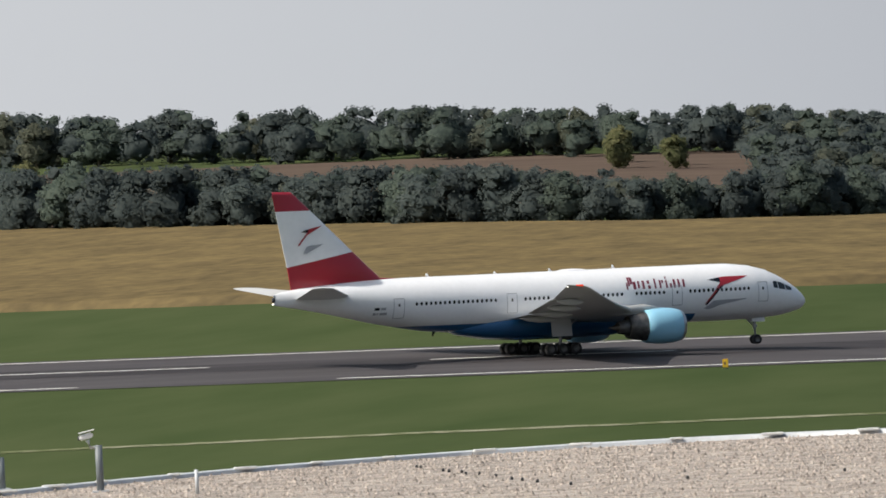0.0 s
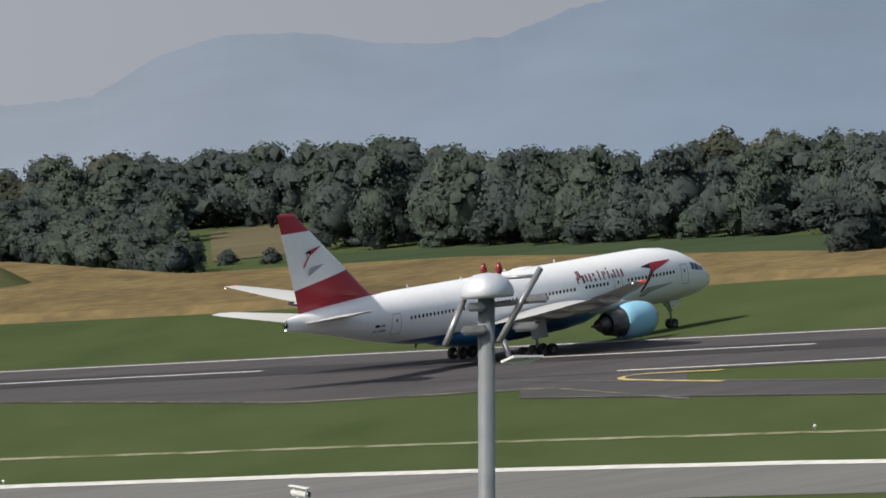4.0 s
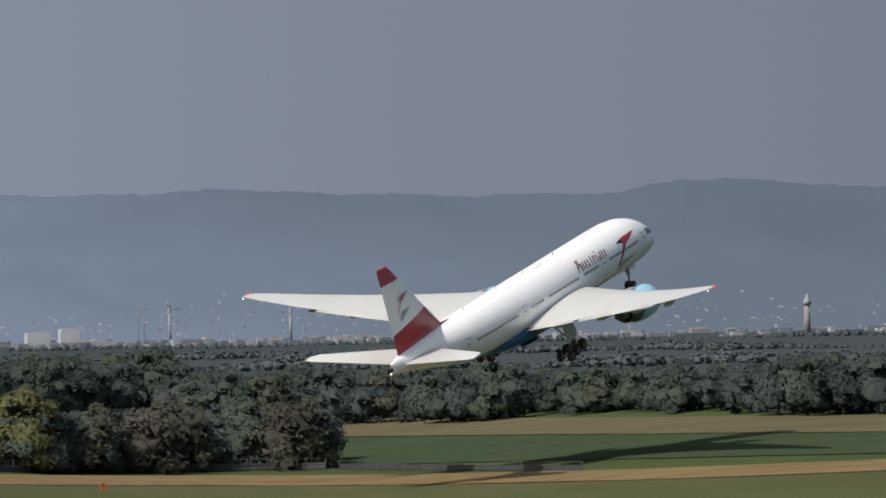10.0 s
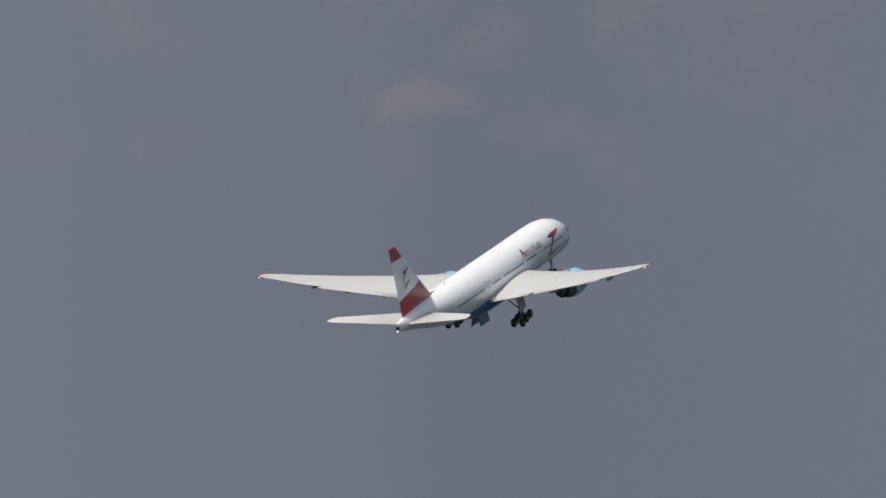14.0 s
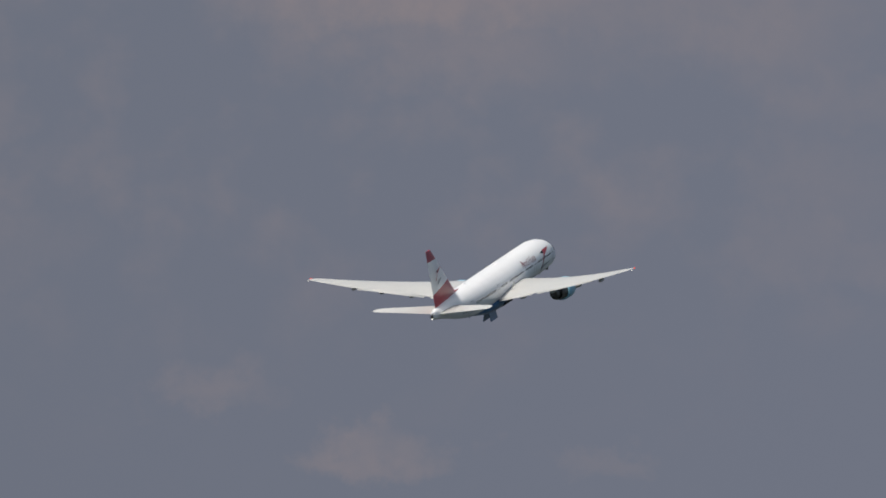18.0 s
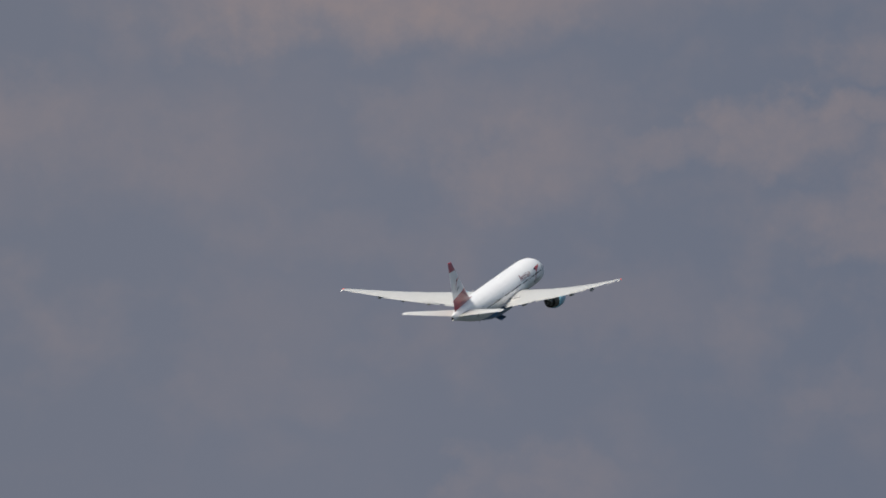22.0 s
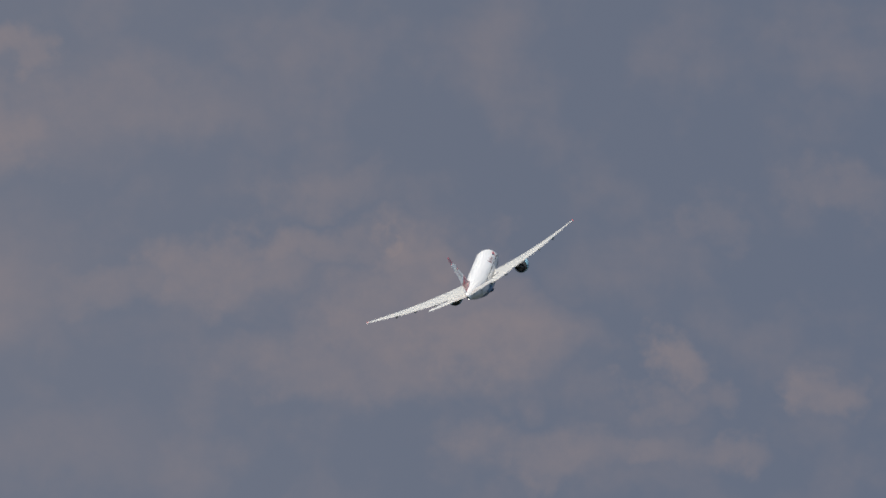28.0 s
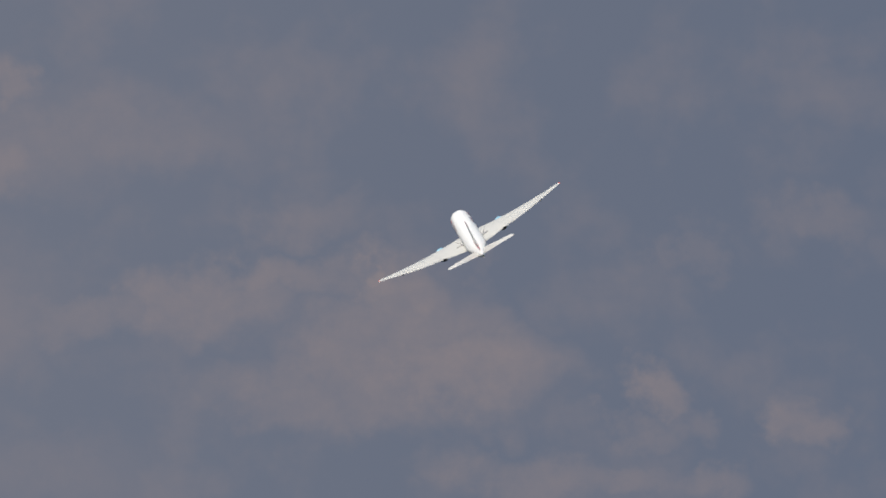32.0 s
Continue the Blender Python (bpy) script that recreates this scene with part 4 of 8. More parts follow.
    for kind, x, y, h, grp in [('poplar', -277.2, 2017.0, 9.4, 'poplars above the wood'), ('poplar', -231.9, 1954.2, 9.1, 'poplars above the wood'), ('poplar', -122.6, 1903.4, 10.9, 'poplars above the wood'), ('poplar', -84.4, 1861.9, 9.7, 'poplars above the wood'), ('poplar', -49.3, 1779.2, 7.5, 'poplars above the wood'), ('poplar', -41.5, 1765.4, 7.8, 'poplars above the wood'), ('dark', -197.9, 1700.4, 8.7, 'clump in the grain field'), ('dark', -193.1, 1690.9, 8.3, 'clump in the grain field'), ('dark', -190.5, 1691.2, 4.8, 'clump in the grain field'), ('dark', 32.3, 1541.4, 7.5, 'big bushes at the wood edge'), ('dark', 40.3, 1563.3, 7.3, 'big bushes at the wood edge'), ('dark', 46.0, 1551.1, 7.1, 'big bushes at the wood edge'), ('dark', 52.5, 1542.9, 6.0, 'big bushes at the wood edge'), ('dark', 58.8, 1532.7, 5.6, 'big bushes at the wood edge'), ('dark', 65.1, 1524.4, 7.8, 'big bushes at the wood edge'), ('dark', 69.4, 1518.2, 8.0, 'big bushes at the wood edge'), ('dark', 193.5, 1509.4, 7.2, 'big bushes at the wood edge'), ('dark', 200.0, 1498.5, 6.8, 'big bushes at the wood edge'), ('yellow', -385.1, 2094.9, 5.7, 'trees in autumn colour'), ('yellow', -397.9, 2112.8, 6.7, 'trees in autumn colour'), ('yellow', -403.6, 2146.4, 6.4, 'trees in autumn colour'), ('yellow', -387.8, 2112.7, 5.1, 'trees in autumn colour'), ('yellow', -419.7, 1986.1, 4.6, 'trees in autumn colour'), ('yellow', -496.4, 2104.2, 7.0, 'trees in autumn colour'), ('yellow', -276.0, 1970.7, 2.4, 'trees in autumn colour'), ('yellow', 292.4, 1481.2, 7.2, 'trees in autumn colour'), ('yellow', 279.4, 1414.4, 9.3, 'trees in autumn colour'), ('yellow', 299.8, 1516.4, 4.7, 'trees in autumn colour'), ('olive', 20.2, 1735.8, 10.6, 'trees in autumn colour'), ('olive', 26.8, 1723.7, 10.3, 'trees in autumn colour'), ('olive', 15.8, 1675.8, 10.9, 'trees in autumn colour'), ('olive', -176.7, 1738.9, 7.5, 'trees in autumn colour'), ('tall', -309.5, 2060.9, 9.5, 'tall trees standing out of the wood'), ('tall', -301.5, 2049.9, 9.9, 'tall trees standing out of the wood'), ('tall', -294.7, 2040.8, 10.5, 'tall trees standing out of the wood'), ('tall', -288.0, 2031.6, 10.7, 'tall trees standing out of the wood'), ('tall', -180.1, 1881.3, 9.4, 'tall trees standing out of the wood'), ('tall', -172.7, 1872.0, 9.6, 'tall trees standing out of the wood'), ('tall', -164.3, 1860.7, 9.2, 'tall trees standing out of the wood'), ('tall', -145.1, 1834.2, 9.2, 'tall trees standing out of the wood'), ('tall', -155.1, 1939.7, 10.5, 'tall trees standing out of the wood'), ('tall', -67.7, 1750.6, 11.0, 'tall trees standing out of the wood'), ('tall', -70.0, 1782.5, 11.5, 'tall trees standing out of the wood'), ('bush', -44.4, 1645.2, 2.1, 'low bushes in the fields'), ('bush', -38.9, 1639.4, 2.2, 'low bushes in the fields'), ('bush', -33.3, 1619.5, 3.3, 'low bushes in the fields'), ('bush', -33.7, 1585.5, 2.2, 'low bushes in the fields'), ('bush', -24.3, 1609.6, 0.6, 'low bushes in the fields')]:
        x, y = moved(x, y)
        plant(kind, Vector((x, y, land(x, y) - 0.15)), h, grp, rng, 1.25 if kind in ("dark", "bush") else 1.0)


make_woods()
for o in TREES.values():
    for c in (*o.children, o):
        bpy.data.objects.remove(c)


# ---------------------------------------------------------------- distance
def haze_material(name, left, right):
    """Far hills: a plain backdrop that glows in the colours of the haze, from one bearing to another."""
    m = bpy.data.materials.new(name)
    m.use_nodes = True
    nt = m.node_tree
    b = nt.nodes["Principled BSDF"]
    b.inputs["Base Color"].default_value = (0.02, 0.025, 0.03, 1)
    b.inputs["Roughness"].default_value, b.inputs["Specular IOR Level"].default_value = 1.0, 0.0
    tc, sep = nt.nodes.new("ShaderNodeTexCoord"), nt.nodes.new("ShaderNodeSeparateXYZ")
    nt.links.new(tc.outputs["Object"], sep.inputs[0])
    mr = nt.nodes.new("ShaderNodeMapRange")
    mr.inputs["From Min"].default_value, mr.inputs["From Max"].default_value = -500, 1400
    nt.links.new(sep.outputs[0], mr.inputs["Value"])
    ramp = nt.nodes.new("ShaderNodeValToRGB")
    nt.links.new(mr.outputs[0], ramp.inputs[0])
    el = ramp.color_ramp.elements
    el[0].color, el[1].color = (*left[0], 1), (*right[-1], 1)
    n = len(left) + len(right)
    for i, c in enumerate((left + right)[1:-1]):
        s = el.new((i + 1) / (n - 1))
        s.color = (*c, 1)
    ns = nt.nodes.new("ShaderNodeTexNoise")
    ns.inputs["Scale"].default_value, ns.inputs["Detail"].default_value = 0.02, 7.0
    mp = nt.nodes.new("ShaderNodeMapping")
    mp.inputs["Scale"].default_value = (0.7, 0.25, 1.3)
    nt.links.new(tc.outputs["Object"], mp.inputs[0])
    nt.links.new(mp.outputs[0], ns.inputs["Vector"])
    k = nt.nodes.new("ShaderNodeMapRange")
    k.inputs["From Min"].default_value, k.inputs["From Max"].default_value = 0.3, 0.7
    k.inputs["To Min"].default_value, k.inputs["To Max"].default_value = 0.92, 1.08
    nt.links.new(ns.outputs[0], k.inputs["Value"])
    # haze painted in: the glow grows towards the lower slopes
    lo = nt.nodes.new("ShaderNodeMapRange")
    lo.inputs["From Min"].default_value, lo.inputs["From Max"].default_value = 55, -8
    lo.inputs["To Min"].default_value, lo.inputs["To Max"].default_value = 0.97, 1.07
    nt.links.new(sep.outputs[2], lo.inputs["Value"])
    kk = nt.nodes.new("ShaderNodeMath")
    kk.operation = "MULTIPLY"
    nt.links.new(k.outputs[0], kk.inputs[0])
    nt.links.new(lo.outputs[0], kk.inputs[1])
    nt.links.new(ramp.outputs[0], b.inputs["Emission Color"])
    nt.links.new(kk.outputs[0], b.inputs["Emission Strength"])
    return m


RIDGE = [-0.3, -1.3, -2.0, -2.8, -5.4, -10.7, -15.7, -18.6, -18.7, -4.8, -2.6, 2.5, 3.6, 3.7, 2.0, -0.3, -3.0, -3.0, -1.9, 11.5, 18.0, 17.1, 12.8, 9.4, 10.7, 18.7, 22.9, 22.6, 22.7, 20.8, 19.3, 15.2, 6.8, -0.3, -0.3, 5.1, 10.1, 15.2, 18.3, 17.2, 16.1, 18.9, 20.4, 19.4, 19.1, 15.3, 7.2, 2.9, 1.2, 1.3, -1.2, -1.9, 3.3, 7.2, 14.0, 13.3, 14.3, 15.1, 11.3, 14.8, 15.2, 11.0, 6.7, 6.7, 7.2, 8.4, 7.0, 5.4, 5.3, 4.0, 4.3, 5.0, 8.7, 8.7, 5.8, 5.0, -5.4, -5.1, -6.2, -7.7, -10.9, -15.4, -16.4, -16.2, -15.1, -13.9, -12.9, -13.7, -14.6, -15.7]
RIDGE_B = [-7.5 + 0.3 * i for i in range(len(RIDGE))]


def hill_top(b):
    top = float(np.interp(b, [-9.6] + RIDGE_B, [-44] + RIDGE, right=-14)) + 30
    return top + 1.1 * noise.noise(Vector((b * 3.1, 0, 0)))


def hill(b, q):
    """A point of the hills: q from foot to ridge."""
    r, a = 4480 + 370 * q, radians(b)
    z0 = float(np.interp(b, [4, 5, 7, 9.5, 12], [-7.6, -7.6, -10.5, -15, -16])) - 1.5
    z = z0 + (hill_top(b) - z0) * q ** 0.8 + 2.0 * noise.noise(Vector((b * 2, q * 3, 1))) * (1 - q)
    # treetops along the crest
    z += (0.8 * noise.noise(Vector((b * 9, 3, 0))) + 0.6 * noise.noise(Vector((b * 22, 3, 5)))) * q ** 12
    return Vector((r * math.sin(a), r * math.cos(a), z))


def make_hills():
    bs = [-16 + 0.015 * i for i in range(int(40 / 0.015))]
    rows = 14
    V = [hill(b, k / rows) for b in bs for k in range(rows + 1)]
    Fc = []
    for i in range(len(bs) - 1):
        for k in range(rows):
            a = i * (rows + 1) + k
            Fc.append((a, a + rows + 1, a + rows + 2, a + 1))
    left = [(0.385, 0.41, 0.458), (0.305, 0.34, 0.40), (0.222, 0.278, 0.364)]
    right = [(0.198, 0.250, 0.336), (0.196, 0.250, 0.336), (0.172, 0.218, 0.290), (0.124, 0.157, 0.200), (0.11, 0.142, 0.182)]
    tagged(new("distant_hills", mesh_of("distant_hills", V, Fc, haze_material("haze_glow_hills", left, right), True)),
           "wooded hills on the horizon, blue-grey haze painted in as glow", "hills", kind="structure")


make_hills()


# ---------------------------------------------------------------- the airliner (x forward, y to its left, z up, origin between the main wheels)
def livery(name, base, bands, rough=0.28, dirt=0.06):
    """Gloss paint; bands: (colour, [(a, b, c, d), ...]) takes the colour where a*x + b*y + c*z > d for all rows, in the part's space."""
    m = material(name, base, rough, color2=tuple(c * (1 - dirt) for c in base), scale=3.0, scale2=0.5, coat=0.25)
    nt = m.node_tree
    b = nt.nodes["Principled BSDF"]
    cur = b.inputs["Base Color"].links[0].from_socket
    tc = nt.nodes.new("ShaderNodeTexCoord")
    for colour, rows in bands:
        fac = None
        for a, bb, c, d in rows:
            dot = nt.nodes.new("ShaderNodeVectorMath")
            dot.operation = "DOT_PRODUCT"
            dot.inputs[1].default_value = (a, bb, c)
            nt.links.new(tc.outputs["Object"], dot.inputs[0])
            gt = nt.nodes.new("ShaderNodeMath")
            gt.operation = "GREATER_THAN"
            gt.inputs[1].default_value = d
            nt.links.new(dot.outputs["Value"], gt.inputs[0])
            if fac is None:
                fac = gt.outputs[0]
            else:
                mu = nt.nodes.new("ShaderNodeMath")
                mu.operation = "MULTIPLY"
                nt.links.new(fac, mu.inputs[0])
                nt.links.new(gt.outputs[0], mu.inputs[1])
                fac = mu.outputs[0]
        mix = nt.nodes.new("ShaderNodeMix")
        mix.data_type = "RGBA"
        mix.inputs["B"].default_value = (*colour, 1)
        nt.links.new(fac, mix.inputs["Factor"])
        nt.links.new(cur, mix.inputs["A"])
        cur = mix.outputs["Result"]
    nt.links.new(cur, b.inputs["Base Color"])
    return m


WHITE, RED, BLUE, SKYBLUE = (0.85, 0.85, 0.86), (0.35, 0.018, 0.035), (0.02, 0.11, 0.26), (0.27, 0.55, 0.72)
M_WHITE = livery("white_gloss_paint", WHITE, [])
M_FUSE = livery("fuselage_paint", WHITE, [(BLUE, [(0, 0, -1, -3.72), (-1, 0, 0, -17.5), (1, 0, 0, -22)]), (BLUE, [(0.06, 0, -1, -5.05), (-1, 0, 0, 18.5), (1, 0, 0, -26)])])
M_FIN = livery("tail_paint", WHITE, [(RED, [(0, 0, 1, 16.65)]), (RED, [(0.187, 0, -1, -16.1)])])
M_BLUECOWL = livery("pale_blue_cowl", SKYBLUE, [])
M_GREYW = livery("grey_wing_paint", (0.50, 0.50, 0.49), [], 0.42)
M_STAB = livery("light_grey_tailplane_paint", (0.56, 0.56, 0.55), [], 0.42)
M_DARK = material("dark_glass", (0.012, 0.014, 0.018), 0.15)
M_STEEL = material("bare_metal", (0.45, 0.45, 0.46), 0.32, 0.9, color2=(0.36, 0.36, 0.37), scale=0.6)
M_HOT = material("exhaust_metal", (0.10, 0.095, 0.09), 0.45, 0.7, color2=(0.17, 0.16, 0.15), scale=0.5)
M_TYRE = material("tyre_rubber", (0.015, 0.015, 0.016), 0.85, color2=(0.03, 0.03, 0.03), scale=0.3)
M_STRUT = material("gear_paint", (0.42, 0.43, 0.44), 0.45, color2=(0.25, 0.25, 0.26), scale=0.5)
M_RED = material("red_paint", RED, 0.35, color2=(0.36, 0.02, 0.03), scale=1.0)
M_TITLE = material("wine_red_paint", (0.20, 0.02, 0.04), 0.35, color2=(0.17, 0.018, 0.035), scale=1.0)
M_MIDGREY = material("silver_grey_paint", (0.36, 0.37, 0.40), 0.4, color2=(0.32, 0.33, 0.36), scale=1.0)
M_LINE = material("door_outline", (0.33, 0.34, 0.36), 0.5)
M_NAVLIGHT = material("lamp_glass", (0.9, 0.9, 0.85), 0.2, glow=((1.0, 0.93, 0.8), 2.5))
M_NAVRED = material("red_lamp", (0.6, 0.03, 0.02), 0.2, glow=((1.0, 0.12, 0.05), 0.6))

# fuselage stations: distance behind the nose, height of the middle, half width, half height
STATIONS = [(0.0, 4.50, 0.02, 0.02), (0.15, 4.50, 0.42, 0.40), (0.5, 4.55, 0.82, 0.78), (1.2, 4.72, 1.34, 1.24), (2.2, 4.95, 1.85, 1.72), (3.4, 5.20, 2.28, 2.18), (5.0, 5.50, 2.68, 2.62),
            (7.0, 5.71, 2.95, 2.93), (9.5, 5.83, 3.08, 3.08), (12, 5.85, 3.1, 3.1), (20, 5.85, 3.1, 3.1), (30, 5.85, 3.1, 3.1), (40, 5.85, 3.1, 3.1), (43, 5.92, 3.06, 3.04),
            (46, 6.07, 2.96, 2.90), (49, 6.32, 2.72, 2.63), (52, 6.60, 2.32, 2.30), (55, 6.88, 1.82, 1.86), (58, 7.10, 1.22, 1.40), (60.5, 7.22, 0.72, 1.02), (62.2, 7.22, 0.32, 0.74), (62.9, 7.2, 0.12, 0.55)]
GX = 31.8
# the airline's name as bars: width, height, strokes as (from, to, low, high) in shares of them
TITLE = ((1.3, 1.3, ((0.12, 0.26, 0.0, 0.55), (0.30, 0.46, 0.3, 1.0), (0.50, 0.72, 0.45, 1.0), (0.74, 1.0, 0.0, 0.62))), (0.95, 0.88, ((0.05, 0.28, 0.1, 1.0), (0.62, 0.9, 0.0, 1.0))), (0.6, 0.88, ((0.2, 0.7, 0.0, 0.4), (0.1, 0.6, 0.6, 1.0))),
         (0.5, 1.05, ((0.25, 0.65, 0.0, 1.0),)), (0.6, 0.88, ((0.1, 0.45, 0.0, 1.0), (0.6, 0.95, 0.65, 1.0))), (0.3, 1.2, ((0.15, 0.85, 0.0, 0.7), (0.2, 0.8, 0.82, 1.0))), (0.8, 0.88, ((0.08, 0.4, 0.0, 0.55), (0.6, 0.92, 0.0, 1.0))), (0.95, 0.88, ((0.05, 0.3, 0.0, 1.0), (0.66, 0.92, 0.0, 0.95))))


def station(x):
    """Middle height and half sizes of the fuselage at x (origin at the wheels)."""
    d = GX - x
    D = [s[0] for s in STATIONS]
    return [float(np.interp(d, D, [s[i] for s in STATIONS])) for i in (1, 2, 3)]


def skin(x, z, side, off=0.02):
    """The point of the fuselage's side at x and height z."""
    c, w, h = station(x)
    q = max(-1.0, min(1.0, (z - c) / h))
    y = w * math.sqrt(max(0.0, 1 - q * q))
    n = Vector((0, side * y / max(w, .01) ** 2, (z - c) / max(h, .01) ** 2)).normalized()
    return Vector((x, side * y, z)) + n * off


def decal(name, poly, mat, side, off=0.02, nx=24, nz=10):
    """A flat shape, given as columns of (x, z low, z high), laid on the fuselage's side."""
    X = [p[0] for p in poly]
    V, Fc = [], []
    for i in range(nx + 1):
        x = X[0] + (X[-1] - X[0]) * i / nx
        lo, hi = float(np.interp(x, X, [p[1] for p in poly])), float(np.interp(x, X, [p[2] for p in poly]))
        for k in range(nz + 1):
            V.append(skin(x, lo + (hi - lo) * k / nz, side, off))
    w = nz + 1
    for i in range(nx):
        for k in range(nz):
            f = (i * w + k, (i + 1) * w + k, (i + 1) * w + k + 1, i * w + k + 1)
            Fc.append(f if side < 0 else f[::-1])
    return mesh_of(name, V, Fc, mat, True)


def surface(name, sections, mat, n=14, camber=0.0):
    """A wing-like body: sections of (leading point, trailing point, thickness ratio, thickness axis)."""
    prof = []
    for k in range(n + 1):
        u = (1 - math.cos(math.pi * k / n)) / 2
        th = 5 * (0.2969 * math.sqrt(u) - 0.126 * u - 0.3516 * u * u + 0.2843 * u ** 3 - 0.1036 * u ** 4)
        prof.append((u, th))
    V, Fc = [], []
    loop = 2 * n
    for le, te, t, ax in sections:
        le, te, ax = Vector(le), Vector(te), Vector(ax)
        ch = (te - le).length
        for k in range(n + 1):
            u, th = prof[k]
            V.append(le.lerp(te, u) + ax * (th * t * ch + camber * ch * 4 * u * (1 - u)))
        for k in range(n - 1, 0, -1):
            u, th = prof[k]
            V.append(le.lerp(te, u) + ax * (-th * t * ch * 0.85 + camber * ch * 4 * u * (1 - u)))
    for i in range(len(sections) - 1):
        for k in range(loop):
            Fc.append((i * loop + k, i * loop + (k + 1) % loop, (i + 1) * loop + (k + 1) % loop, (i + 1) * loop + k))
    Fc.append(tuple(range(loop)))
    Fc.append(tuple(range((len(sections) - 1) * loop, len(sections) * loop))[::-1])
    me = mesh_of(name, V, Fc, mat, True)
    bm = bmesh.new()
    bm.from_mesh(me)
    bmesh.ops.recalc_face_normals(bm, faces=bm.faces)
    bm.to_mesh(me)
    bm.free()
    return me


def lathe(name, prof, mat, n=40, axis_y=0.0, axis_z=0.0):
    """A body of revolution about x from (x, radius) pairs."""
    V, Fc = [], []
    for x, r in prof:
        for k in range(n):
            w = 2 * math.pi * k / n
            V.append((x, axis_y + r * math.cos(w), axis_z + r * math.sin(w)))
    for i in range(len(prof) - 1):
        for k in range(n):
            Fc.append((i * n + k, i * n + (k + 1) % n, (i + 1) * n + (k + 1) % n, (i + 1) * n + k))
    return mesh_of(name, V, Fc, mat, True)


def wheel_mesh(r, w, mat):
    prof = [(-w / 2, r * 0.55), (-w / 2, r * 0.86), (-w * 0.36, r * 0.97), (0, r), (w * 0.36, r * 0.97), (w / 2, r * 0.86), (w / 2, r * 0.55)]
    me = lathe("tyre", prof, mat, 20)
    me.transform(Matrix.Rotation(math.pi / 2, 4, "Z"))
    return me


def rim_mesh(r, w):
    prof = [(-w * 0.42, 0.02), (-w * 0.42, r * 0.5), (-w * 0.5, r * 0.56), (w * 0.5, r * 0.56), (w * 0.42, r * 0.5), (w * 0.42, 0.02)]
    me = lathe("rim", prof, M_HOT, 16)
    me.transform(Matrix.Rotation(math.pi / 2, 4, "Z"))
    return me


def wing_sections(side):
    """Tip curved up as in flight."""
    S = []
    for y, le, te, z, t in ((0.0, -18.6, -35.6, 3.55, 0.13), (3.0, -20.4, -36.1, 3.95, 0.13), (6.5, -22.9, -36.4, 4.5, 0.12), (10.0, -25.4, -37.0, 5.1, 0.11),
                            (15, -28.9, -38.3, 6.05, 0.105), (20, -32.4, -39.6, 7.15, 0.10), (25, -36.0, -40.9, 8.4, 0.095), (29, -38.9, -41.85, 9.5, 0.09), (30.1, -40.1, -42.1, 9.85, 0.08), (30.45, -41.2, -42.3, 9.95, 0.05)):
        S.append(((le + GX, side * y, z), (te + GX, side * y, z + 0.15), t, (0, 0, 1)))
    return S


